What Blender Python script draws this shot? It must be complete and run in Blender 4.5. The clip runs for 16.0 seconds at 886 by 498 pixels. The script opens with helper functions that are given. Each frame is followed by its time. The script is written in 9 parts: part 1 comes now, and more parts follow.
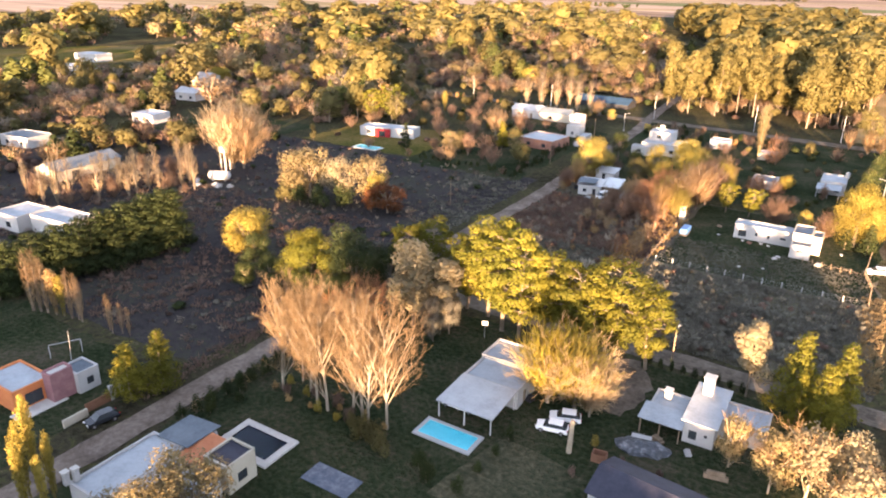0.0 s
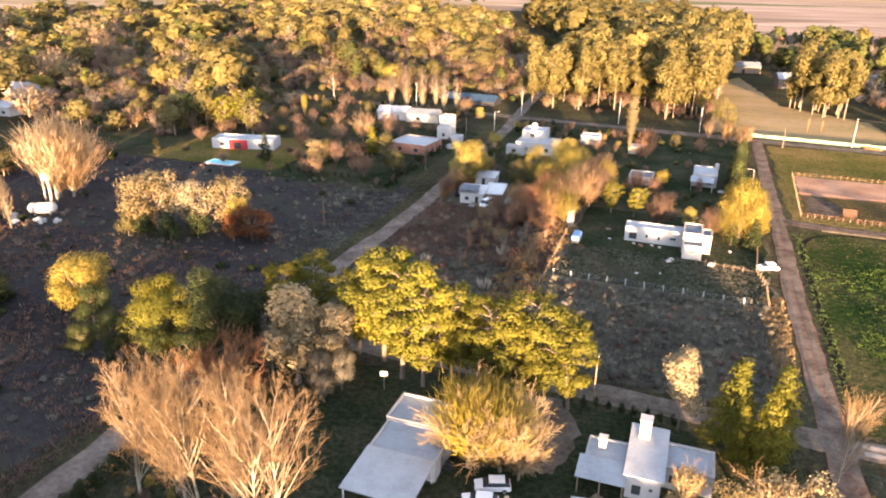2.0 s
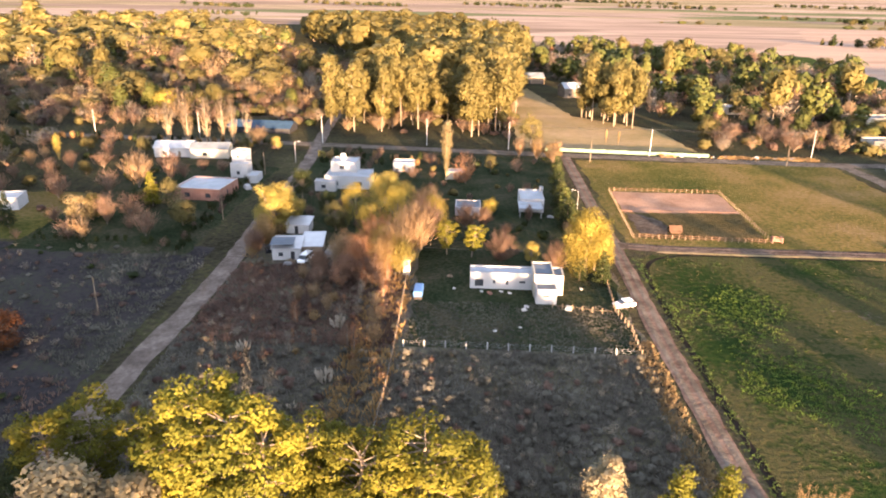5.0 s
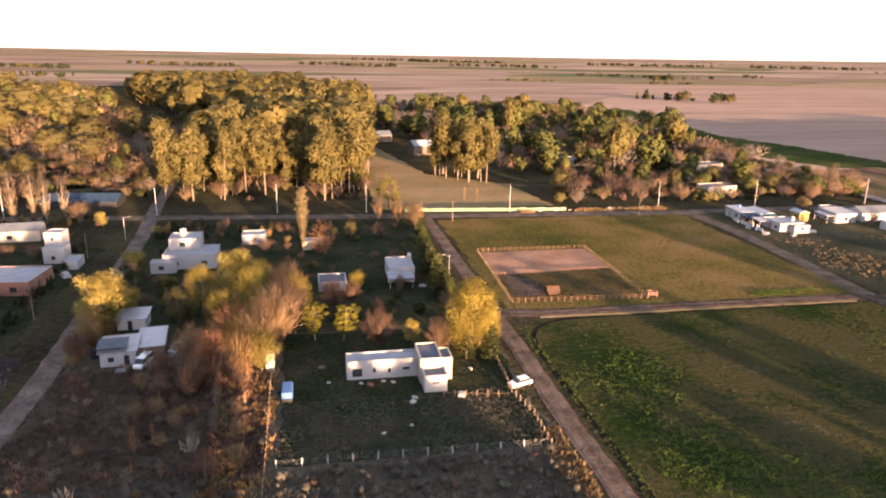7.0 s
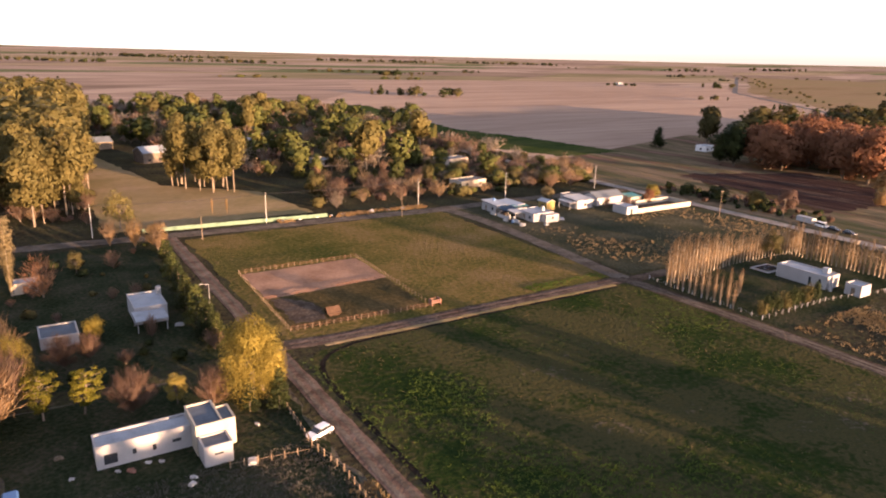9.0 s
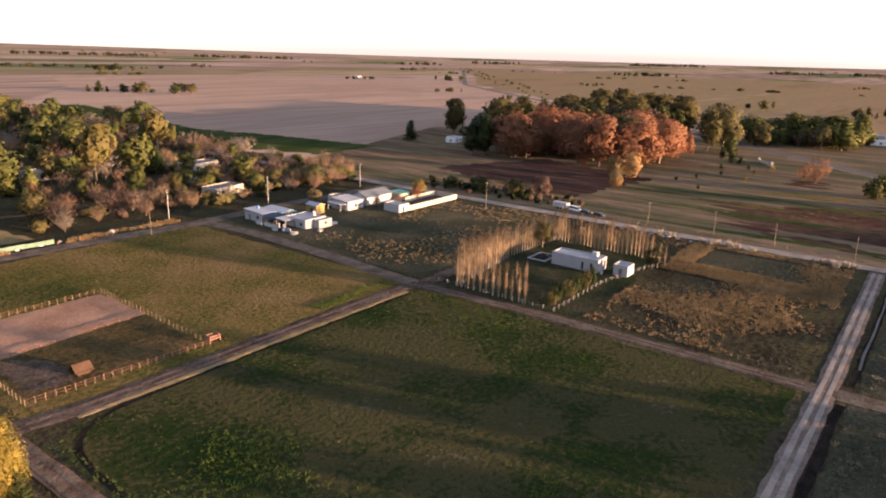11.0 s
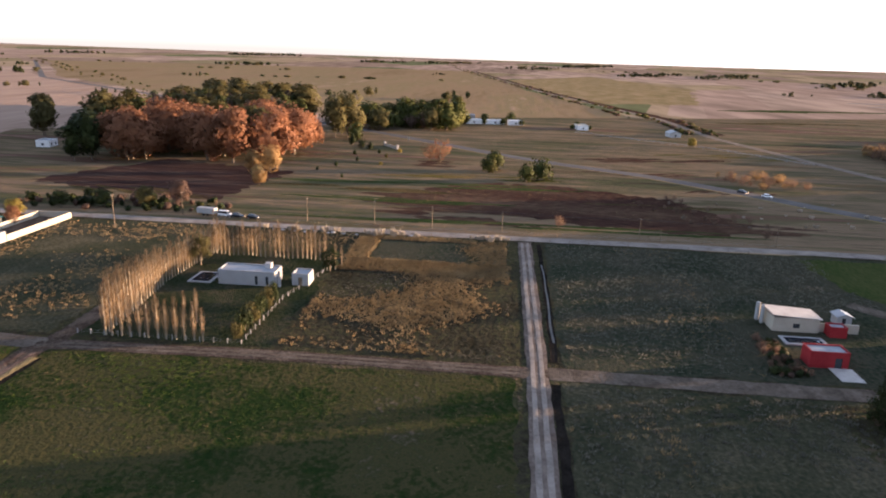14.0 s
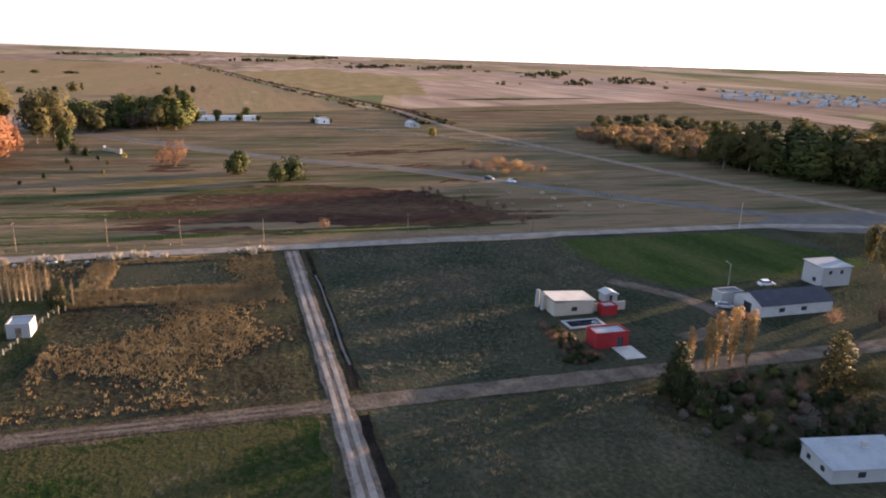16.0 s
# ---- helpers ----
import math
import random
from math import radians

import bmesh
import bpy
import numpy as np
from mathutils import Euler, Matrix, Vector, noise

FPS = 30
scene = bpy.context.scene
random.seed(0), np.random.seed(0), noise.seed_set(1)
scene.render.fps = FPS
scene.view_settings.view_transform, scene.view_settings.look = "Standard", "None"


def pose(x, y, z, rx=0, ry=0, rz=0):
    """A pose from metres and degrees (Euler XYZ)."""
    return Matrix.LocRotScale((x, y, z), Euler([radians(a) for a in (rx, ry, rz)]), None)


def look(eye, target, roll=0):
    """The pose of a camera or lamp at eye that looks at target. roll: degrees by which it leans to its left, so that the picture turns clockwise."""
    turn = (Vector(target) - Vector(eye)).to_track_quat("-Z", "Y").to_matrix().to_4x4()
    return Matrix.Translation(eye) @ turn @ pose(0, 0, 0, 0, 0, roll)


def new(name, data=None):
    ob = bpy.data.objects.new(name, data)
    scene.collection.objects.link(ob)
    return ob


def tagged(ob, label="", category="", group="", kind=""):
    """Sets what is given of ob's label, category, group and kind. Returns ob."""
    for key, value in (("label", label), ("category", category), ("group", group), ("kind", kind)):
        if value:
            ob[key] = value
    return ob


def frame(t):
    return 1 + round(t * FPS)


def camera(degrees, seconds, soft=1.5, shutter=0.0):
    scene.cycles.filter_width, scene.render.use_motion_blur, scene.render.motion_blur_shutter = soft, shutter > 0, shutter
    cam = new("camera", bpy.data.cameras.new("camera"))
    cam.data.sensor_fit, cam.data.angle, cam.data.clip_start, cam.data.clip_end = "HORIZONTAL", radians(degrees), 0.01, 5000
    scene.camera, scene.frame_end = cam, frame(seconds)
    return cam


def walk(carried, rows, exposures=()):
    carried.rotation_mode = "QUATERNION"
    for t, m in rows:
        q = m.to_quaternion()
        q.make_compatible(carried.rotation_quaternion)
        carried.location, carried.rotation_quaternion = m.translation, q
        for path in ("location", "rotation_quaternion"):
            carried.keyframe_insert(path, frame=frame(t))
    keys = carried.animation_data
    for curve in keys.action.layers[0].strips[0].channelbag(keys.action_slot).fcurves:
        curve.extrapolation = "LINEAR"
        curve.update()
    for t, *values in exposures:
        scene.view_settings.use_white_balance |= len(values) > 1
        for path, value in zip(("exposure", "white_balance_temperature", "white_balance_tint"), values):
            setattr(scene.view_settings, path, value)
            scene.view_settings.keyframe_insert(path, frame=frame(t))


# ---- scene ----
cam = camera(65.19, 16.0, soft=2.0)
ROWS = [  # seconds, place, turn
    (0, 8.748, 2.037, 55.833, 68.399, -0.927, 31.892),
    (0.5, 5.941, 5.061, 55.800, 68.333, -0.888, 28.936),
    (1, 3.185, 8.377, 55.729, 68.324, -0.869, 25.972),
    (1.5, 0.439, 11.868, 55.630, 68.280, -0.832, 22.982),
    (2, -2.160, 15.457, 55.556, 68.212, -0.826, 20.013),
    (2.5, -4.615, 19.172, 55.560, 68.140, -0.822, 17.038),
    (3, -6.896, 22.936, 55.696, 68.094, -0.840, 14.075),
    (5.5, -15.348, 43.561, 56.214, 70.472, -0.939, -0.351),
    (6, -16.379, 47.498, 55.501, 74.082, -0.820, -2.855),
    (6.5, -17.231, 51.774, 55.471, 74.065, -0.846, -5.631),
    (7, -17.825, 56.018, 55.450, 74.070, -0.927, -10.695),
    (7.5, -18.390, 60.300, 55.456, 74.104, -1.068, -16.178),
    (8, -18.645, 64.645, 55.514, 74.128, -1.161, -21.607),
    (8.5, -18.561, 69.055, 55.557, 74.113, -1.267, -26.973),
    (9, -18.233, 73.320, 55.594, 74.143, -1.356, -32.206),
    (11.5, -11.705, 93.886, 55.319, 74.202, -1.688, -58.490),
    (12, -9.414, 97.439, 55.123, 74.232, -1.728, -63.702),
    (12.5, -6.846, 100.747, 54.880, 74.240, -1.752, -68.933),
    (13, -3.990, 103.791, 54.494, 74.258, -1.780, -74.163),
    (13.5, -0.921, 106.534, 54.183, 74.287, -1.813, -79.402),
    (14, 2.375, 108.923, 53.999, 74.298, -1.810, -84.632),
    (14.5, 5.886, 111.029, 53.918, 74.311, -1.811, -89.921),
    (15, 9.611, 112.747, 53.816, 74.317, -1.807, -95.251),
    (15.5, 13.404, 114.085, 53.734, 74.323, -1.813, -100.791),
    (16, 17.282, 115.007, 53.686, 74.355, -1.824, -106.391),
]
EXPOSURE = [(0.0, 3.68, 6100, 20), (3.0, 3.58, 6100, 20), (5.4, 3.66, 6100, 21), (6.1, 3.02, 6200, 26), (7.0, 2.82, 6350, 30), (9.0, 2.48, 6280, 31), (11.5, 2.33, 5900, 26), (14.0, 2.42, 5600, 21), (16.0, 2.52, 5500, 20)]  # seconds, stops, kelvin, tint
walk(cam, [(t, pose(x, y, z, rx, ry, rz)) for t, x, y, z, rx, ry, rz in ROWS], EXPOSURE)
# ---------------------------------------------------------------- light
SUN_AZ, SUN_EL = 162.0, 4.4          # degrees: bearing from +y turning to +x, height
world = bpy.data.worlds.new("sky")
scene.world = world
world.use_nodes = True
sky = world.node_tree.nodes.new("ShaderNodeTexSky")
sky.sky_type, sky.sun_disc = "NISHITA", False
sky.sun_elevation, sky.sun_rotation = radians(SUN_EL), radians(SUN_AZ)
sky.air_density, sky.dust_density, sky.ozone_density = 0.9, 0.5, 1.6
back = world.node_tree.nodes["Background"]
back.inputs["Strength"].default_value = 0.12
haze = world.node_tree.nodes.new("ShaderNodeHueSaturation")   # thin dust greys the evening sky
haze.inputs["Saturation"].default_value = 0.45
world.node_tree.links.new(sky.outputs[0], haze.inputs["Color"])
world.node_tree.links.new(haze.outputs[0], back.inputs["Color"])
sun = new("sun", bpy.data.lights.new("sun", "SUN"))
sun.data.energy, sun.data.angle, sun.data.color = 5.0, radians(0.6), (1.0, 0.63, 0.31)
to_sun = Vector((math.sin(radians(SUN_AZ)) * math.cos(radians(SUN_EL)), math.cos(radians(SUN_AZ)) * math.cos(radians(SUN_EL)), math.sin(radians(SUN_EL))))
sun.matrix_world = look(to_sun * 300, (0, 0, 0))

# ---------------------------------------------------------------- materials
def nodes_of(name):
    m = bpy.data.materials.new(name)
    m.use_nodes = True
    return m, m.node_tree.nodes, m.node_tree.links, m.node_tree.nodes["Principled BSDF"]


def surf(name, stops, scale=0.3, fine=4.0, rough=0.9, bump=0.3, metal=0.0, spread=0.35, stretch=(1, 1, 1), ior=1.45, detail=6.0, relief=0.0, contrast=1.0):
    """A weathered surface: two noises, one large and one fine, through a ramp of colours."""
    m, n, l, b = nodes_of(name)
    pos = n.new("ShaderNodeNewGeometry")
    mp = n.new("ShaderNodeMapping")
    mp.inputs["Scale"].default_value = stretch
    l.new(pos.outputs["Position"], mp.inputs["Vector"])
    a, c = n.new("ShaderNodeTexNoise"), n.new("ShaderNodeTexNoise")
    for t, s, d in ((a, scale, detail), (c, fine, 5.0)):
        t.inputs["Scale"].default_value, t.inputs["Detail"].default_value, t.inputs["Roughness"].default_value = s, d, 0.62
        l.new(mp.outputs[0], t.inputs["Vector"])
    mix = n.new("ShaderNodeMix")
    mix.inputs[0].default_value = spread
    l.new(a.outputs["Fac"], mix.inputs[2])
    l.new(c.outputs["Fac"], mix.inputs[3])
    ramp = n.new("ShaderNodeValToRGB")
    e = ramp.color_ramp.elements
    for i, (p, col) in enumerate(stops):
        s = e[i] if i < 2 else e.new(p)
        s.position, s.color = p, (*col, 1)
    gain = n.new("ShaderNodeMath")
    gain.operation = "MULTIPLY_ADD"
    k = 1.8 if relief else contrast
    gain.inputs[1].default_value, gain.inputs[2].default_value = k, 0.5 - 0.5 * k
    l.new(mix.outputs[0], gain.inputs[0])
    l.new(gain.outputs[0], ramp.inputs[0])
    l.new(ramp.outputs[0], b.inputs["Base Color"])
    b.inputs["Specular IOR Level"].default_value = 0.0 if relief else 0.15 if rough > 0.55 else 0.5   # soil and weathered surfaces have little sheen
    b.inputs["Roughness"].default_value, b.inputs["Metallic"].default_value, b.inputs["IOR"].default_value = rough, metal, ior
    if bump or relief:                # relief: tufts and clods as high as their spacing, in metres
        bp = n.new("ShaderNodeBump")
        bp.inputs["Strength"].default_value, bp.inputs["Distance"].default_value = (1.0, relief / fine) if relief else (bump, 0.6 / fine)
        l.new(c.outputs["Fac"], bp.inputs["Height"])
        l.new(bp.outputs[0], b.inputs["Normal"])
    return m


def leaf(name, c1, c2, c3=None, through_light=0.42, rough=0.7):
    """Foliage or fine twigs: colour by leaf and by plant, with some light let through."""
    m, n, l, b = nodes_of(name)
    g, o = n.new("ShaderNodeNewGeometry"), n.new("ShaderNodeObjectInfo")
    nz = n.new("ShaderNodeTexNoise")
    nz.inputs["Scale"].default_value, nz.inputs["Detail"].default_value = 0.12, 2.0
    l.new(g.outputs["Position"], nz.inputs["Vector"])
    add = n.new("ShaderNodeMath")
    add.operation = "MULTIPLY_ADD"
    add.inputs[1].default_value = 0.14
    l.new(g.outputs["Random Per Island"], add.inputs[0])
    sub = n.new("ShaderNodeMath")
    sub.operation = "MULTIPLY_ADD"
    sub.inputs[1].default_value, sub.inputs[2].default_value = 1.3, -0.21
    l.new(nz.outputs["Fac"], sub.inputs[0])
    l.new(sub.outputs[0], add.inputs[2])
    ramp = n.new("ShaderNodeValToRGB")
    e = ramp.color_ramp.elements
    e[0].position, e[0].color, e[1].position, e[1].color = 0.15, (*c1, 1), 0.6, (*c2, 1)
    s = e.new(0.95)
    s.color = (*(c3 or c2), 1)
    l.new(add.outputs[0], ramp.inputs[0])
    hsv = n.new("ShaderNodeHueSaturation")
    val = n.new("ShaderNodeMath")
    val.operation = "MULTIPLY_ADD"
    val.inputs[1].default_value, val.inputs[2].default_value = 0.4, 0.8
    l.new(o.outputs["Random"], val.inputs[0])
    l.new(val.outputs[0], hsv.inputs["Value"])
    l.new(ramp.outputs[0], hsv.inputs["Color"])
    l.new(hsv.outputs[0], b.inputs["Base Color"])
    b.inputs["Roughness"].default_value, b.inputs["Specular IOR Level"].default_value = rough, 0.08
    tr, mx = n.new("ShaderNodeBsdfTranslucent"), n.new("ShaderNodeMixShader")
    l.new(hsv.outputs[0], tr.inputs["Color"])
    mx.inputs[0].default_value = through_light
    l.new(b.outputs[0], mx.inputs[1])
    l.new(tr.outputs[0], mx.inputs[2])
    l.new(mx.outputs[0], n["Material Output"].inputs["Surface"])
    return m


M = {}
# ground
M["straw_plain"] = surf("straw_plain", [(0.25, (0.17, 0.125, 0.065)), (0.45, (0.235, 0.165, 0.095)), (0.6, (0.20, 0.155, 0.08)), (0.75, (0.29, 0.20, 0.13))], 0.004, 0.05, stretch=(0.3, 2.0, 1), spread=0.35, relief=0.03)
M["tan"] = surf("dry_stubble", [(0.25, (0.23, 0.158, 0.115)), (0.5, (0.31, 0.222, 0.165)), (0.75, (0.37, 0.275, 0.205))], 0.008, 0.06, stretch=(0.25, 2.2, 1), spread=0.4, relief=0.10)
# the far plain: parcels of stubble, straw, olive pasture, green crop and brown soil
m, n, l, b = nodes_of("plain_parcels")
pos, mp, cell, mp2, streak = (n.new("ShaderNode" + k) for k in ("NewGeometry", "Mapping", "TexVoronoi", "Mapping", "TexNoise"))
mp.inputs["Rotation"].default_value, mp.inputs["Scale"].default_value = (0, 0, 0.5), (0.55, 1.3, 0.0)
mp2.inputs["Scale"].default_value = (0.4, 2.0, 1)
cell.distance = "CHEBYCHEV"
cell.inputs["Scale"].default_value, cell.inputs["Randomness"].default_value = 0.0028, 0.75
streak.inputs["Scale"].default_value, streak.inputs["Detail"].default_value = 0.012, 8.0
sep, ramp, rng2, mul = (n.new("ShaderNode" + k) for k in ("SeparateColor", "ValToRGB", "MapRange", "HueSaturation"))
ramp.color_ramp.interpolation = "CONSTANT"
for i, (p, c) in enumerate(((0.0, (0.30, 0.215, 0.16)), (0.28, (0.34, 0.25, 0.185)), (0.44, (0.21, 0.17, 0.095)), (0.6, (0.30, 0.225, 0.14)), (0.72, (0.23, 0.165, 0.12)), (0.80, (0.26, 0.20, 0.12)), (0.9, (0.13, 0.135, 0.065)))):
    e = ramp.color_ramp.elements[i] if i < 2 else ramp.color_ramp.elements.new(p)
    e.position, e.color = p, (*c, 1)
l.new(pos.outputs["Position"], mp.inputs["Vector"])
l.new(pos.outputs["Position"], mp2.inputs["Vector"])
l.new(mp.outputs[0], cell.inputs["Vector"])
l.new(mp2.outputs[0], streak.inputs["Vector"])
l.new(cell.outputs["Color"], sep.inputs[0])
l.new(sep.outputs[0], ramp.inputs[0])
l.new(streak.outputs["Fac"], rng2.inputs["Value"])
rng2.inputs["From Min"].default_value, rng2.inputs["From Max"].default_value, rng2.inputs["To Min"].default_value, rng2.inputs["To Max"].default_value = 0.3, 0.7, 0.62, 1.25
l.new(rng2.outputs[0], mul.inputs["Value"])
l.new(ramp.outputs[0], mul.inputs["Color"])
l.new(mul.outputs[0], b.inputs["Base Color"])
b.inputs["Roughness"].default_value, b.inputs["Specular IOR Level"].default_value = 0.95, 0.0
M["plain"] = m
M["pasture"] = surf("pasture", [(0.20, (0.010, 0.020, 0.007)), (0.36, (0.017, 0.030, 0.009)), (0.46, (0.029, 0.035, 0.014)), (0.55, (0.056, 0.051, 0.023)), (0.64, (0.038, 0.041, 0.017)), (0.78, (0.105, 0.081, 0.058))], 0.045, 0.9, spread=0.38, relief=0.7)
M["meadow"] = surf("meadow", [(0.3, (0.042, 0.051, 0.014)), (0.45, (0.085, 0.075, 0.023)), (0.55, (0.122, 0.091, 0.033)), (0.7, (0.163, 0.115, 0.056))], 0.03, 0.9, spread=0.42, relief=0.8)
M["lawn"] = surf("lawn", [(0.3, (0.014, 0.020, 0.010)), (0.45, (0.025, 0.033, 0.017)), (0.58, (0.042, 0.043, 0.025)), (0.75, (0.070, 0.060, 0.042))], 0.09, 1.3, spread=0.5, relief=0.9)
M["brush"] = surf("brush_soil", [(0.3, (0.048, 0.043, 0.033)), (0.5, (0.083, 0.073, 0.059)), (0.6, (0.095, 0.091, 0.055)), (0.75, (0.143, 0.119, 0.092))], 0.07, 1.1, spread=0.5, relief=0.9)
M["rough"] = surf("rough_grass", [(0.3, (0.028, 0.034, 0.020)), (0.5, (0.054, 0.054, 0.033)), (0.72, (0.105, 0.090, 0.058))], 0.05, 1.2, spread=0.5, relief=0.9)
M["weedy"] = surf("weedy_grass", [(0.28, (0.019, 0.026, 0.016)), (0.44, (0.039, 0.046, 0.030)), (0.56, (0.060, 0.057, 0.039)), (0.66, (0.051, 0.052, 0.035)), (0.8, (0.125, 0.097, 0.065))], 0.05, 1.0, spread=0.55, relief=1.0)
M["dry"] = surf("dry_grass", [(0.3, (0.037, 0.034, 0.015)), (0.5, (0.069, 0.054, 0.025)), (0.72, (0.119, 0.085, 0.041))], 0.05, 1.0, spread=0.5, relief=0.9)
M["far_grass"] = surf("far_grass", [(0.22, (0.064, 0.040, 0.033)), (0.34, (0.079, 0.082, 0.041)), (0.44, (0.137, 0.109, 0.066)), (0.52, (0.204, 0.146, 0.093)), (0.60, (0.108, 0.096, 0.050)), (0.70, (0.143, 0.082, 0.061)), (0.82, (0.259, 0.183, 0.130))], 0.011, 0.10, stretch=(3.0, 0.35, 1), spread=0.2, relief=0.4)
M["russet"] = surf("russet_weeds", [(0.3, (0.032, 0.021, 0.016)), (0.5, (0.066, 0.036, 0.027)), (0.6, (0.085, 0.058, 0.036)), (0.72, (0.122, 0.074, 0.050))], 0.03, 0.5, stretch=(1.6, 0.4, 1), spread=0.5, relief=0.8)
M["plowed"] = surf("plowed", [(0.3, (0.030, 0.019, 0.016)), (0.55, (0.061, 0.037, 0.031)), (0.7, (0.116, 0.082, 0.056))], 0.05, 0.35, stretch=(2.2, 0.15, 1), spread=0.6, relief=0.6)
M["green_crop"] = surf("green_crop", [(0.3, (0.022, 0.036, 0.012)), (0.5, (0.040, 0.056, 0.018)), (0.75, (0.080, 0.076, 0.032))], 0.03, 0.8, stretch=(0.6, 1.6, 1), spread=0.4, relief=0.5)
M["wood_floor"] = surf("wood_floor", [(0.3, (0.024, 0.022, 0.014)), (0.5, (0.047, 0.042, 0.027)), (0.6, (0.050, 0.053, 0.023)), (0.72, (0.095, 0.072, 0.048))], 0.05, 0.8, spread=0.5, relief=0.9)
M["sand"] = surf("arena_sand", [(0.3, (0.200, 0.116, 0.074)), (0.5, (0.266, 0.160, 0.106)), (0.7, (0.332, 0.206, 0.138))], 0.12, 1.5, relief=0.35)
M["dirt"] = surf("dirt_road", [(0.3, (0.065, 0.053, 0.041)), (0.5, (0.104, 0.086, 0.068)), (0.7, (0.147, 0.125, 0.100))], 0.25, 1.6, relief=0.35)
M["pale_dirt"] = surf("pale_dirt_road", [(0.3, (0.085, 0.068, 0.056)), (0.5, (0.128, 0.104, 0.086)), (0.7, (0.185, 0.152, 0.126))], 0.25, 1.4, relief=0.35)
M["lane_dirt"] = surf("reddish_lane_dirt", [(0.3, (0.070, 0.048, 0.036)), (0.5, (0.115, 0.080, 0.062)), (0.7, (0.165, 0.120, 0.095))], 0.25, 1.4, relief=0.35)
M["mud"] = surf("mud_track", [(0.3, (0.044, 0.032, 0.024)), (0.5, (0.076, 0.058, 0.044)), (0.7, (0.128, 0.100, 0.076))], 0.2, 1.6, relief=0.35)
M["rut"] = surf("wheel_rut", [(0.3, (0.136, 0.108, 0.084)), (0.5, (0.200, 0.164, 0.128)), (0.7, (0.272, 0.224, 0.180))], 0.3, 2.0, relief=0.35)
M["gravel"] = surf("gravel_road", [(0.3, (0.160, 0.140, 0.120)), (0.5, (0.232, 0.204, 0.176)), (0.7, (0.288, 0.256, 0.220))], 0.2, 2.2, relief=0.35)
M["asphalt"] = surf("asphalt", [(0.3, (0.066, 0.058, 0.054)), (0.5, (0.092, 0.083, 0.078)), (0.7, (0.125, 0.114, 0.107))], 0.15, 2.0, rough=0.9, bump=0.2)
# near-black colour that stands in for the depth of the ditches
M["ditch_dark"] = surf("ditch_dark", [(0.3, (0.010, 0.009, 0.008)), (0.7, (0.026, 0.022, 0.018))], 0.3, 2.0, relief=0.35)
M["euca_bark"] = surf("eucalyptus_bark", [(0.3, (0.09, 0.07, 0.05)), (0.5, (0.155, 0.125, 0.092)), (0.75, (0.25, 0.205, 0.155))], 0.5, 4.0, bump=0.3)
M["ditch"] = surf("ditch_water", [(0.3, (0.012, 0.014, 0.015)), (0.7, (0.03, 0.032, 0.03))], 0.3, 2.0, rough=0.55, bump=0.1)
# building
M["white"] = surf("white_render", [(0.3, (0.270, 0.268, 0.262)), (0.5, (0.312, 0.311, 0.308)), (0.75, (0.338, 0.337, 0.334))], 0.4, 3.0, bump=0.08)
M["cream"] = surf("cream_render", [(0.3, (0.309, 0.277, 0.223)), (0.5, (0.363, 0.330, 0.266)), (0.75, (0.394, 0.363, 0.303))], 0.4, 3.0, bump=0.08)
M["grey"] = surf("grey_render", [(0.3, (0.30, 0.29, 0.28)), (0.5, (0.40, 0.39, 0.375)), (0.75, (0.48, 0.47, 0.45))], 0.5, 3.0, bump=0.1)
M["roof_pale"] = surf("pale_roof_coating", [(0.25, (0.180, 0.194, 0.208)), (0.5, (0.285, 0.306, 0.328)), (0.75, (0.345, 0.368, 0.392))], 0.35, 2.5, bump=0.08)
M["roof_grey"] = surf("grey_roof_coating", [(0.25, (0.058, 0.069, 0.082)), (0.5, (0.098, 0.116, 0.137)), (0.75, (0.138, 0.162, 0.187))], 0.3, 2.2, bump=0.1)
M["roof_blue"] = surf("pale_blue_roof_membrane", [(0.25, (0.175, 0.190, 0.205)), (0.5, (0.265, 0.290, 0.315)), (0.75, (0.330, 0.355, 0.380))], 0.35, 2.2, bump=0.08)
M["tin"] = surf("corrugated_tin", [(0.3, (0.230, 0.235, 0.242)), (0.5, (0.319, 0.326, 0.332)), (0.75, (0.383, 0.389, 0.395))], 0.4, 3.0, rough=0.45, metal=0.5, bump=0.05)
M["dark_roof"] = surf("dark_roof", [(0.3, (0.019, 0.020, 0.030)), (0.5, (0.030, 0.031, 0.045)), (0.75, (0.046, 0.048, 0.068))], 0.5, 3.0, rough=0.6, bump=0.1)
M["brick"] = surf("brick_wall", [(0.3, (0.17, 0.085, 0.06)), (0.5, (0.24, 0.125, 0.09)), (0.75, (0.32, 0.19, 0.14))], 0.6, 6.0, bump=0.3)
M["orange"] = surf("orange_render", [(0.3, (0.36, 0.12, 0.045)), (0.5, (0.45, 0.16, 0.06)), (0.75, (0.52, 0.20, 0.08))], 0.5, 3.0, bump=0.1)
M["purple"] = surf("mauve_stone", [(0.3, (0.14, 0.07, 0.075)), (0.5, (0.21, 0.11, 0.115)), (0.75, (0.29, 0.17, 0.17))], 0.8, 5.0, bump=0.3)
M["red"] = surf("red_paint", [(0.3, (0.186, 0.015, 0.019)), (0.5, (0.248, 0.022, 0.025)), (0.75, (0.285, 0.034, 0.034))], 0.5, 3.0, rough=0.7, bump=0.06)
M["concrete"] = surf("concrete", [(0.3, (0.30, 0.285, 0.265)), (0.5, (0.40, 0.385, 0.36)), (0.75, (0.50, 0.48, 0.45))], 0.5, 3.5, bump=0.15)
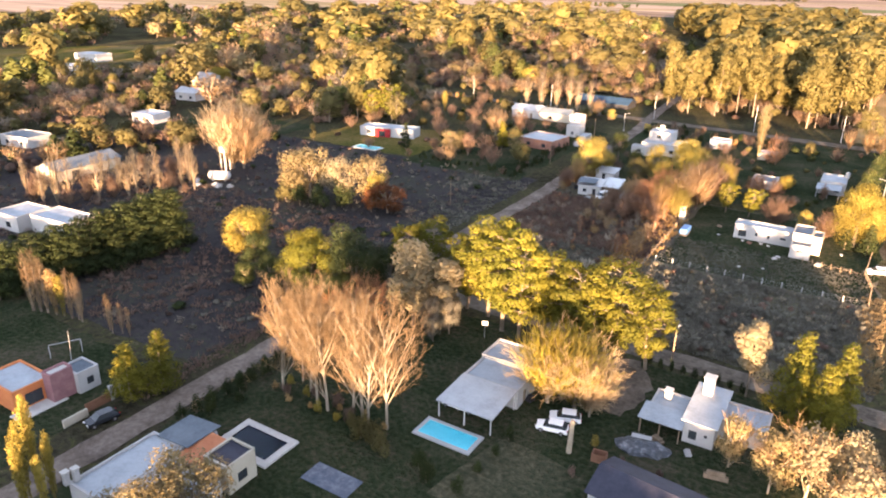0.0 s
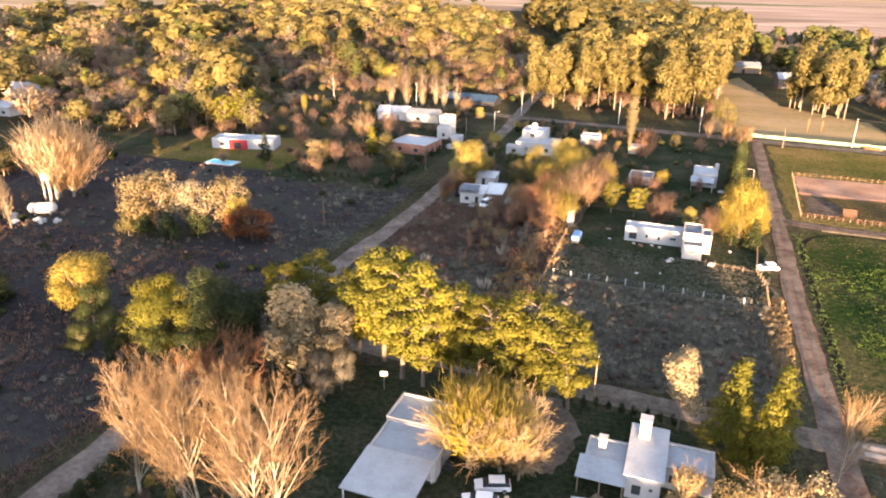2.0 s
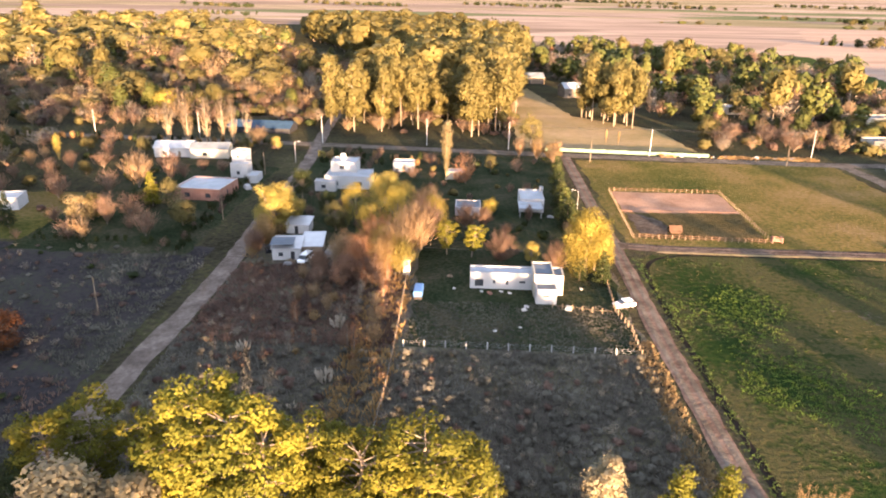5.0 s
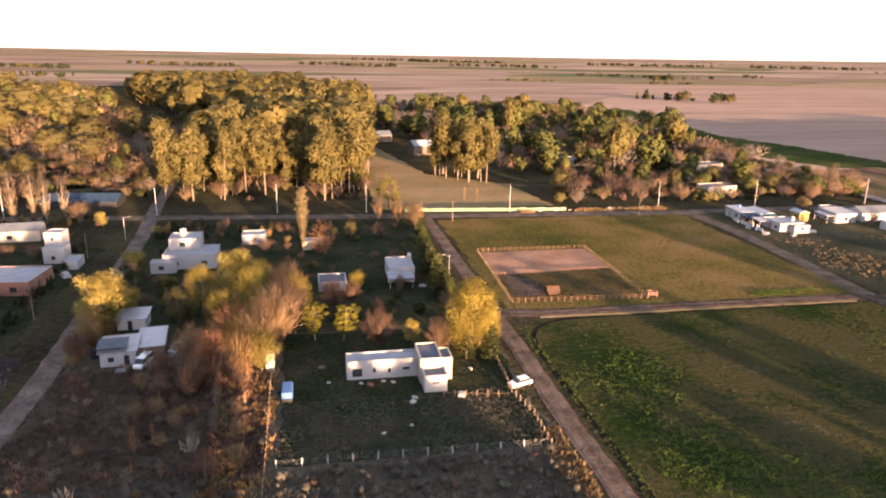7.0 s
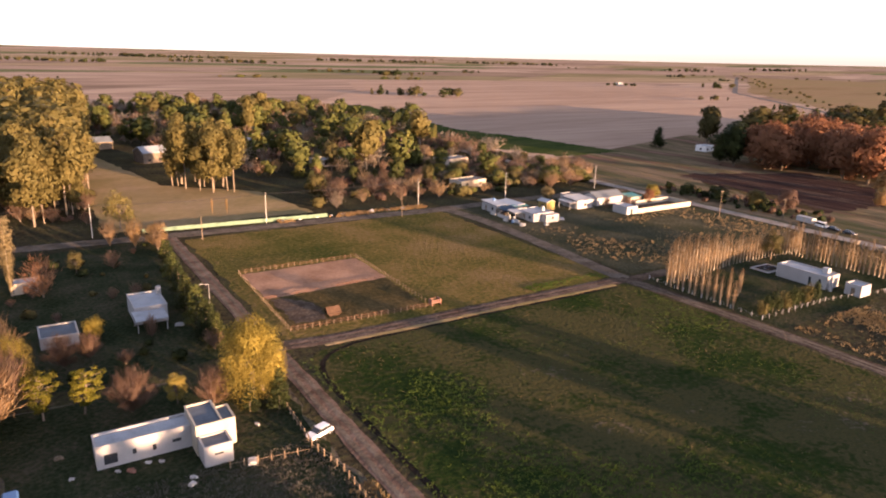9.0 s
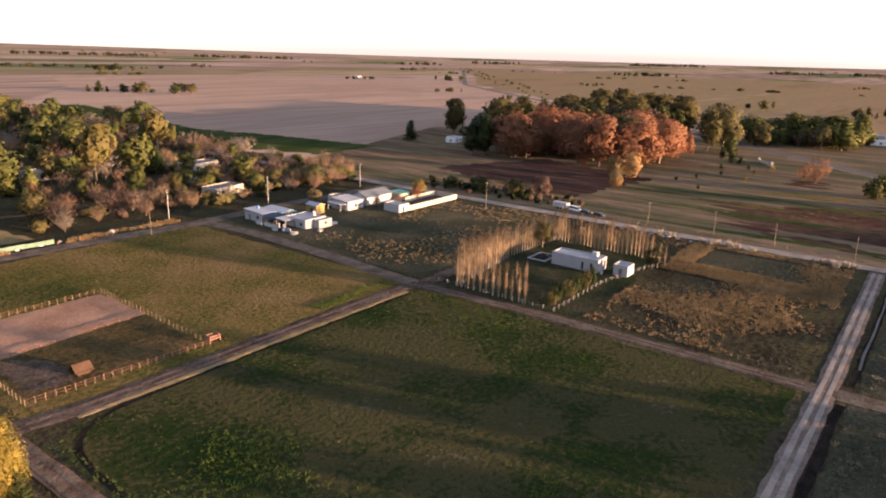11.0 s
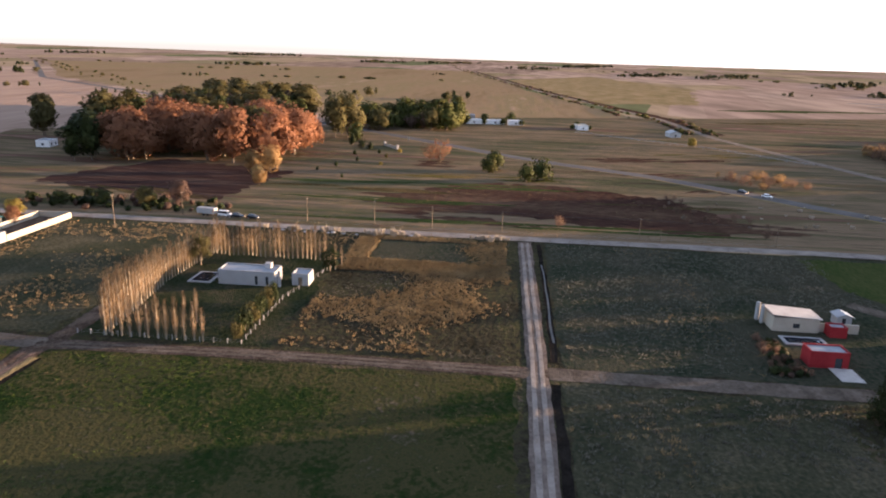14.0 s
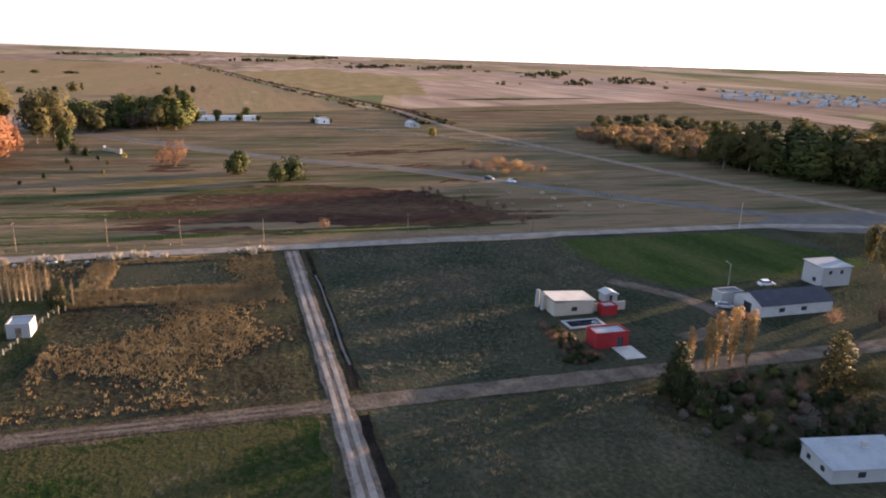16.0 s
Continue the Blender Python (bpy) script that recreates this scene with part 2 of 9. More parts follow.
M["tile"] = surf("terracotta_tile", [(0.3, (0.25, 0.09, 0.045)), (0.5, (0.36, 0.14, 0.07)), (0.75, (0.42, 0.19, 0.10))], 0.6, 4.0, bump=0.2)
M["wood"] = surf("weathered_wood", [(0.3, (0.10, 0.075, 0.05)), (0.5, (0.17, 0.13, 0.09)), (0.75, (0.26, 0.20, 0.14))], 0.8, 6.0, bump=0.2)
M["rail"] = surf("rust_brown_rail", [(0.3, (0.11, 0.056, 0.034)), (0.5, (0.165, 0.085, 0.052)), (0.75, (0.22, 0.125, 0.080))], 0.8, 6.0, bump=0.2)
M["dark_timber"] = surf("dark_brown_timber", [(0.3, (0.040, 0.024, 0.016)), (0.5, (0.066, 0.040, 0.026)), (0.75, (0.100, 0.064, 0.042))], 0.8, 6.0, bump=0.2)
M["green_wall"] = surf("pale_green_fence", [(0.3, (0.085, 0.135, 0.095)), (0.5, (0.115, 0.175, 0.125)), (0.75, (0.150, 0.205, 0.150))], 0.3, 3.0, bump=0.05)
M["metal"] = surf("dull_metal", [(0.3, (0.22, 0.22, 0.22)), (0.7, (0.36, 0.36, 0.36))], 1.0, 6.0, rough=0.45, metal=0.7, bump=0.05)
M["dark"] = surf("dark_paint", [(0.3, (0.018, 0.018, 0.02)), (0.7, (0.035, 0.035, 0.038))], 1.0, 6.0, rough=0.6, bump=0.05)
M["blue"] = surf("blue_plastic", [(0.3, (0.05, 0.13, 0.30)), (0.7, (0.09, 0.20, 0.40))], 1.0, 5.0, rough=0.5, bump=0.05)
M["tarp"] = surf("dark_tarp", [(0.3, (0.02, 0.022, 0.028)), (0.5, (0.05, 0.055, 0.065)), (0.75, (0.30, 0.31, 0.33))], 0.9, 3.0, rough=0.5, bump=0.8)
M["cover"] = surf("pool_cover", [(0.3, (0.045, 0.060, 0.085)), (0.5, (0.085, 0.100, 0.130)), (0.75, (0.190, 0.205, 0.230))], 0.8, 3.0, rough=0.6, bump=0.5)
M["pool_tile"] = surf("turquoise_pool_paint", [(0.3, (0.10, 0.55, 0.66)), (0.7, (0.16, 0.66, 0.76))], 0.5, 3.0, rough=0.5, bump=0.05)
M["navy"] = surf("navy_pool_paint", [(0.3, (0.003, 0.005, 0.018)), (0.7, (0.006, 0.009, 0.027))], 0.5, 3.0, rough=0.95, bump=0.05)
M["tyre"] = surf("tyre_rubber", [(0.3, (0.015, 0.015, 0.015)), (0.7, (0.03, 0.03, 0.03))], 3.0, 9.0, rough=0.8, bump=0.1)
M["lampglass"] = surf("lamp_lens", [(0.3, (0.75, 0.74, 0.70)), (0.7, (0.85, 0.84, 0.80))], 2.0, 9.0, rough=0.2, bump=0)
M["tail"] = surf("red_lens", [(0.3, (0.35, 0.01, 0.01)), (0.7, (0.45, 0.02, 0.02))], 2.0, 9.0, rough=0.2, bump=0)
for nm, c in (("car_white", (0.78, 0.78, 0.78)), ("car_dark", (0.02, 0.022, 0.027)), ("car_silver", (0.38, 0.39, 0.40)), ("car_red", (0.30, 0.03, 0.03))):
    M[nm] = surf(nm, [(0.3, tuple(v * 0.9 for v in c)), (0.7, c)], 1.0, 4.0, rough=0.25, bump=0)


def clear(name, colour, rough=0.03):
    m, n, l, b = nodes_of(name)
    nz, r = n.new("ShaderNodeTexNoise"), n.new("ShaderNodeMapRange")
    nz.inputs["Scale"].default_value = 0.8
    r.inputs["To Min"].default_value, r.inputs["To Max"].default_value = rough, rough + 0.08
    l.new(nz.outputs["Fac"], r.inputs["Value"])
    l.new(r.outputs[0], b.inputs["Roughness"])
    b.inputs["Base Color"].default_value = (*colour, 1)
    return m


M["glass"] = clear("window_glass", (0.03, 0.035, 0.04))
m, n, l, b = nodes_of("pool_water")
b.inputs["Base Color"].default_value, b.inputs["Roughness"].default_value = (0.8, 0.95, 0.97, 1), 0.03
b.inputs["Transmission Weight"].default_value, b.inputs["IOR"].default_value = 1.0, 1.12
nz, bp = n.new("ShaderNodeTexNoise"), n.new("ShaderNodeBump")
nz.inputs["Scale"].default_value, bp.inputs["Strength"].default_value, bp.inputs["Distance"].default_value = 1.6, 0.2, 0.05
l.new(nz.outputs["Fac"], bp.inputs["Height"])
l.new(bp.outputs[0], b.inputs["Normal"])
M["water"] = m
# plants
M["bark"] = surf("grey_brown_bark", [(0.3, (0.09, 0.07, 0.052)), (0.5, (0.15, 0.12, 0.09)), (0.75, (0.24, 0.20, 0.16))], 0.6, 5.0, bump=0.5)
M["pale_bark"] = surf("pale_bark", [(0.3, (0.184, 0.150, 0.110)), (0.5, (0.265, 0.225, 0.167)), (0.75, (0.322, 0.288, 0.230))], 0.5, 4.0, bump=0.3)
M["twig_tan"] = leaf("tan_twigs", (0.205, 0.138, 0.074), (0.290, 0.200, 0.112), (0.370, 0.265, 0.150), 0.45)
M["twig_pink"] = leaf("russet_twigs", (0.138, 0.086, 0.060), (0.208, 0.132, 0.090), (0.285, 0.188, 0.128), 0.45)
M["twig_salmon"] = leaf("salmon_twigs", (0.25, 0.125, 0.065), (0.36, 0.185, 0.095), (0.46, 0.26, 0.14), 0.45)
M["twig_dun"] = leaf("golden_tan_twigs", (0.160, 0.113, 0.066), (0.226, 0.161, 0.094), (0.295, 0.214, 0.128), 0.45)
M["twig_grey"] = leaf("grey_twigs", (0.156, 0.133, 0.103), (0.259, 0.218, 0.167), (0.376, 0.317, 0.235), 0.45)
M["pine"] = leaf("pine_needles", (0.058, 0.068, 0.012), (0.125, 0.118, 0.016), (0.195, 0.168, 0.022))
M["dark_pine"] = leaf("dark_needles", (0.029, 0.039, 0.013), (0.061, 0.067, 0.018), (0.121, 0.103, 0.026), 0.15)
M["euca"] = leaf("eucalyptus_leaves", (0.079, 0.072, 0.026), (0.132, 0.112, 0.038), (0.190, 0.153, 0.054))
M["grey_leaf"] = leaf("silver_grey_leaves", (0.142, 0.126, 0.080), (0.232, 0.196, 0.120), (0.345, 0.280, 0.172))
M["silver_gold"] = leaf("pale_gold_leaves", (0.130, 0.105, 0.052), (0.195, 0.155, 0.078), (0.262, 0.220, 0.128))
M["olive"] = leaf("olive_leaves", (0.058, 0.053, 0.022), (0.100, 0.088, 0.034), (0.146, 0.126, 0.048))
M["gold"] = leaf("golden_leaves", (0.164, 0.132, 0.031), (0.247, 0.203, 0.052), (0.322, 0.271, 0.091))
M["autumn_yellow"] = leaf("autumn_yellow_leaves", (0.19, 0.155, 0.022), (0.285, 0.230, 0.034), (0.365, 0.300, 0.060))
M["rust"] = leaf("rust_leaves", (0.135, 0.068, 0.038), (0.225, 0.108, 0.058), (0.310, 0.160, 0.088))
M["crimson"] = leaf("dark_red_leaves", (0.070, 0.030, 0.013), (0.115, 0.046, 0.017), (0.165, 0.072, 0.026), 0.25)
M["amber"] = leaf("amber_leaves", (0.191, 0.125, 0.054), (0.291, 0.190, 0.083), (0.383, 0.266, 0.125))
M["deep"] = leaf("deep_green_leaves", (0.014, 0.020, 0.008), (0.026, 0.034, 0.011), (0.050, 0.052, 0.016), 0.15)
M["straw"] = leaf("straw_blades", (0.135, 0.098, 0.050), (0.205, 0.150, 0.078), (0.290, 0.215, 0.115))
M["sage"] = leaf("grey_green_scrub", (0.073, 0.070, 0.056), (0.124, 0.117, 0.094), (0.192, 0.176, 0.140))
M["weed"] = leaf("green_weeds", (0.041, 0.065, 0.019), (0.070, 0.103, 0.027), (0.115, 0.142, 0.041))
M["scrub_brown"] = leaf("brown_scrub", (0.080, 0.053, 0.042), (0.132, 0.089, 0.070), (0.215, 0.145, 0.106))
M["plume"] = leaf("pampas_plumes", (0.27, 0.235, 0.18), (0.36, 0.31, 0.24), (0.45, 0.39, 0.31))
M["olive_gold"] = leaf("olive_gold_leaves", (0.144, 0.118, 0.024), (0.219, 0.176, 0.036), (0.307, 0.238, 0.054))
M["bright_weed"] = leaf("bright_weeds", (0.046, 0.076, 0.014), (0.075, 0.112, 0.020), (0.115, 0.150, 0.034))
M["twig_pale"] = leaf("pale_straw_twigs", (0.287, 0.218, 0.132), (0.414, 0.316, 0.190), (0.529, 0.414, 0.253), 0.5)
M["awning"] = surf("dark_blue_tarp", [(0.3, (0.010, 0.022, 0.045)), (0.7, (0.022, 0.05, 0.09))], 0.7, 3.0, rough=0.85, bump=0.4)
M["teal"] = surf("teal_sheet", [(0.3, (0.02, 0.14, 0.12)), (0.7, (0.04, 0.22, 0.19))], 0.7, 3.0, rough=0.5, bump=0.2)
M["yellow"] = surf("yellow_render", [(0.3, (0.20, 0.155, 0.055)), (0.7, (0.26, 0.205, 0.080))], 0.6, 3.0, bump=0.08)
# lighter than white_render: its colour makes up for dim light on far farms
M["bright_white"] = surf("lifted_white", [(0.3, (0.66, 0.65, 0.63)), (0.7, (0.80, 0.79, 0.77))], 0.4, 3.0, bump=0.08)
M["aftermath"] = surf("pale_aftermath", [(0.2, (0.125, 0.112, 0.050)), (0.45, (0.195, 0.152, 0.075)), (0.6, (0.245, 0.182, 0.100)), (0.8, (0.290, 0.215, 0.135))], 0.03, 0.6, stretch=(0.6, 1.4, 1), spread=0.4, relief=0.35)
# darker brush soil: shade over the western land is put into the colour
M["shaded_brush"] = surf("shaded_brush_soil", [(0.25, (0.022, 0.021, 0.022)), (0.5, (0.043, 0.038, 0.038)), (0.65, (0.047, 0.049, 0.035)), (0.8, (0.072, 0.058, 0.052))], 0.06, 1.0, spread=0.5, relief=0.8)

# ---------------------------------------------------------------- mesh helpers
def mesh_np(name, verts, polys, mats, index=None, normals=None):
    """A mesh from an array of corners and a list of arrays of faces (each array: faces with the same count of corners)."""
    me = bpy.data.meshes.new(name)
    verts = np.asarray(verts, np.float32)
    polys = [np.asarray(p, np.int32) for p in polys if len(p)]
    me.vertices.add(len(verts))
    me.vertices.foreach_set("co", verts.ravel())
    loops = np.concatenate([p.ravel() for p in polys])
    totals = np.concatenate([np.full(len(p), p.shape[1], np.int32) for p in polys])
    me.loops.add(len(loops))
    me.loops.foreach_set("vertex_index", loops)
    me.polygons.add(len(totals))
    me.polygons.foreach_set("loop_start", np.concatenate([[0], np.cumsum(totals)[:-1]]).astype(np.int32))
    me.polygons.foreach_set("loop_total", totals)
    for m in mats:
        me.materials.append(m)
    if index is not None:
        me.polygons.foreach_set("material_index", np.asarray(index, np.int32))
    me.update(calc_edges=True)
    if normals is not None:           # soft shading over whole clumps of leaves
        me.normals_split_custom_set_from_vertices(np.asarray(normals, np.float32))
    return me


def part(name, bm, material, parent, label=""):
    """Links a bmesh as one mesh object under a thing or a part."""
    me = bpy.data.meshes.new(name)
    bm.to_mesh(me)
    bm.free()
    me.materials.append(material)
    ob = new(name, me)
    ob.parent = parent
    return tagged(ob, label)


def thing(name, at=(0, 0, 0), turn=0.0, label="", category="", group="", kind="", size=1.0):
    ob = new(name)
    ob.empty_display_size = 0.2
    ob.matrix_basis = pose(*at, 0, 0, turn) @ Matrix.Diagonal((size, size, size, 1))
    return tagged(ob, label, category, group, kind)


def box(bm, x0, y0, z0, x1, y1, z1, bevel=0.0):
    vs = [bm.verts.new(p) for p in ((x0, y0, z0), (x1, y0, z0), (x1, y1, z0), (x0, y1, z0), (x0, y0, z1), (x1, y0, z1), (x1, y1, z1), (x0, y1, z1))]
    fs = [bm.faces.new([vs[i] for i in q]) for q in ((3, 2, 1, 0), (4, 5, 6, 7), (0, 1, 5, 4), (1, 2, 6, 5), (2, 3, 7, 6), (3, 0, 4, 7))]
    if bevel:
        bmesh.ops.bevel(bm, geom=list({e for f in fs for e in f.edges}), offset=bevel, segments=1, affect="EDGES")
    return vs


def boxes(*rows, bevel=0.0):
    bm = bmesh.new()
    for r in rows:
        box(bm, *r, bevel=bevel)
    return bm


def rod(p0, p1, r0, r1=None, sides=6, bm=None):
    """A tapered round bar from p0 to p1."""
    bm = bm or bmesh.new()
    p0, p1 = Vector(p0), Vector(p1)
    m = Matrix.Translation((p0 + p1) / 2) @ (p1 - p0).to_track_quat("Z", "Y").to_matrix().to_4x4()
    bmesh.ops.create_cone(bm, cap_ends=True, segments=sides, radius1=r0, radius2=r0 if r1 is None else r1, depth=(p1 - p0).length, matrix=m)
    return bm


def sheet(name, pts, material, z=0.03, jag=0.6, step=4.0, label="", category="", seed=1, kind="structure"):
    """A flat patch of ground with a ragged edge."""
    rng = random.Random(seed)
    bm, ring = bmesh.new(), []
    for (xa, ya), (xb, yb) in zip(pts, pts[1:] + pts[:1]):
        d = math.hypot(xb - xa, yb - ya)
        k = max(1, int(d / step))
        for i in range(k):
            f = i / k
            o = 0 if i == 0 else rng.uniform(-jag, jag)
            ring.append((xa + (xb - xa) * f - (yb - ya) / d * o, ya + (yb - ya) * f + (xb - xa) / d * o))
    face = bm.faces.new([bm.verts.new((x, y, z)) for x, y in ring])
    face.normal_update()
    if face.normal.z < 0:
        face.normal_flip()
    bmesh.ops.triangulate(bm, faces=[face])
    ob = part(name, bm, material, None, label)
    return tagged(ob, "", category, "", kind)


def ribbon(name, line, width, material, z=0.06, jag=0.25, step=3.0, label="", category="road", seed=1, crown=0.05, parent=None, offset=0.0):
    """A strip of road along a line, with ragged edges and a slight crown."""
    rng = random.Random(seed)
    pts = []
    for (xa, ya), (xb, yb) in zip(line, line[1:]):
        k = max(1, int(math.hypot(xb - xa, yb - ya) / step))
        pts += [(xa + (xb - xa) * i / k, ya + (yb - ya) * i / k) for i in range(k)]
    pts.append(line[-1])
    for _ in range(6):
        pts = [pts[0]] + [tuple((a[i] + 2 * b[i] + c[i]) / 4 for i in (0, 1)) for a, b, c in zip(pts, pts[1:], pts[2:])] + [pts[-1]]
    bm, last = bmesh.new(), None
    for i, (x, y) in enumerate(pts):
        a, c = pts[max(0, i - 1)], pts[min(len(pts) - 1, i + 1)]
        d = math.hypot(c[0] - a[0], c[1] - a[1]) or 1
        nx, ny = -(c[1] - a[1]) / d, (c[0] - a[0]) / d
        w = width / 2
        row = []
        for s, zz in ((-w - rng.uniform(0, jag), 0), (-w * 0.5, crown), (0, crown * 0.7), (w * 0.5, crown), (w + rng.uniform(0, jag), 0)):
            row.append(bm.verts.new((x + nx * (s + offset), y + ny * (s + offset), z + zz)))
        if last:
            for j in range(4):
                bm.faces.new((last[j], row[j], row[j + 1], last[j + 1]))
        last = row
    bmesh.ops.recalc_face_normals(bm, faces=bm.faces[:])
    if sum(f.normal.z for f in bm.faces) < 0:
        bmesh.ops.reverse_faces(bm, faces=bm.faces[:])
    ob = part(name, bm, material, parent, label)
    return ob if parent else tagged(ob, "", category, "", "structure")


# ---------------------------------------------------------------- plants
def tubes(segs, sides=3):
    """Tapered tubes for rows of (p0, p1, r0, r1)."""
    s = np.asarray(segs, float)
    p0, p1, r0, r1 = s[:, :3], s[:, 3:6], s[:, 6], s[:, 7]
    d = p1 - p0
    d /= np.linalg.norm(d, axis=1, keepdims=True) + 1e-9
    ref = np.where(np.abs(d[:, 2:3]) > 0.9, [[1.0, 0, 0]], [[0, 0, 1.0]])
    u = np.cross(d, ref)
    u /= np.linalg.norm(u, axis=1, keepdims=True)
    w = np.cross(d, u)
    ang = np.arange(sides) / sides * 2 * np.pi
    ring = u[:, None] * np.cos(ang)[None, :, None] + w[:, None] * np.sin(ang)[None, :, None]
    v = np.concatenate([p0[:, None] + ring * r0[:, None, None], p1[:, None] + ring * r1[:, None, None]], 1)
    k = np.arange(sides)
    q = np.stack([k, (k + 1) % sides, (k + 1) % sides + sides, k + sides], 1)
    f = (q[None] + (np.arange(len(s)) * 2 * sides)[:, None, None]).reshape(-1, 4)
    return v.reshape(-1, 3), f, np.concatenate([ring, ring], 1).reshape(-1, 3)


def leaves(rng, c, out, size, wild=0.7, slim=0.6, coarse=False, droop=False):
    """Leaf-sized faces at the places c, turned roughly along out: corners, faces and soft normals."""
    n = len(c)
    out = out / (np.linalg.norm(out, axis=1, keepdims=True) + 1e-9)
    nrm = out + rng.normal(0, wild, (n, 3))
    nrm /= np.linalg.norm(nrm, axis=1, keepdims=True) + 1e-9
    nrm *= np.where((nrm * out).sum(1, keepdims=True) < 0, -1.0, 1.0)
    u = np.cross(nrm, rng.normal(0, 1, (n, 3)))
    if droop:                         # sprays that hang down
        u = rng.normal(0, 0.35, (n, 3)) - [0, 0, 1.0]
        u -= nrm * (u * nrm).sum(1, keepdims=True)
    u /= np.linalg.norm(u, axis=1, keepdims=True) + 1e-9
    w = np.cross(nrm, u)
    s = (size * rng.uniform(0.6, 1.4, n))[:, None]
    soft = (0.9 * out + 0.25 * nrm) if coarse else (0.75 * out + 0.45 * nrm)
    soft /= np.linalg.norm(soft, axis=1, keepdims=True) + 1e-9
    if coarse:
        s = s * (1.5 if droop else 1.15)
        b = 0.42 if droop else 0.8
        v = np.stack([c + u * s, c - u * s * 0.6 + w * s * b, c - u * s * 0.6 - w * s * b], 1).reshape(-1, 3)
        return v, np.arange(3 * n).reshape(-1, 3), np.repeat(soft, 3, 0)
    v = np.stack([c + u * s, c + w * s * slim, c - u * s, c - w * s * slim], 1).reshape(-1, 3)
    return v, np.arange(4 * n).reshape(-1, 4), np.repeat(soft, 4, 0)


def puff_leaves(rng, puffs, n, size, wild=0.7, slim=0.6, hollow=0.55, coarse=False, droop=False):
    """n leaves shared out over rounded tufts (x, y, z, rx, ry, rz)."""
    p = np.asarray(puffs, float)
    area = (p[:, 3] * p[:, 4] + p[:, 5] * (p[:, 3] + p[:, 4]) / 2)
    k = rng.choice(len(p), n, p=area / area.sum())
    d = rng.normal(0, 1, (n, 3))
    d /= np.linalg.norm(d, axis=1, keepdims=True)
    lump = 1 + 0.18 * np.sin(d[:, 0] * 7 + k) * np.cos(d[:, 1] * 6 + 2 * k) + 0.12 * np.sin(d[:, 2] * 9 + k)
    r = (hollow + (1 - hollow) * rng.uniform(0, 1, n) ** 0.5) * lump
    c = p[k, :3] + d * r[:, None] * p[k, 3:]
    mid = p[:, :3].mean(0)
    big = (c - mid) / (np.abs(c - mid).max(0) + 0.3)
    return leaves(rng, c, (d * 0.3 + big * 1.0 if coarse else d * 0.95 + big * 0.5) + [0, 0, 0.15], size, wild, slim, coarse, droop)


def grow(rng, base, way, length, radius, level, spec, out):
    """Branches by halves: spec gives for each level the count, the length's share, the spread and the lift."""
    pts = [np.array(base, float)]
    d = np.array(way, float) / np.linalg.norm(way)
    k = 4 if level == 0 else (3 if level == 1 else 2 if level == 2 else 1)
    for i in range(k):
        d = d + rng.normal(0, spec["bend"], 3) * (0.5 if level == 0 else 1) + np.array([0, 0, spec["lift"]]) * (0 if level == 0 else 1)
        d /= np.linalg.norm(d)
        q = pts[-1] + d * length / k
        ra, rb = radius * (1 - 0.7 * i / k), radius * (1 - 0.7 * (i + 1) / k)
        out[level].append((*pts[-1], *q, ra, rb))
        pts.append(q)
    if level >= len(spec["n"]):
        return
    for j in range(spec["n"][level]):
        f = rng.uniform(spec["low"][level], 1.0)
        i = min(int(f * k), k - 1)
        p = pts[i] + (pts[i + 1] - pts[i]) * (f * k - i)
        side = rng.normal(0, 1, 3)
        side -= d * (side @ d)
        side /= np.linalg.norm(side) + 1e-9
        a = spec["angle"][level] * rng.uniform(0.7, 1.25)
        dd = d * math.cos(a) + side * math.sin(a)
        grow(rng, p, dd, length * spec["len"][level] * rng.uniform(0.65, 1.15) * (1.15 - 0.5 * f * spec.get("cone", 0.6)), max(radius * spec["thin"][level], spec["twig"]), level + 1, spec, out)


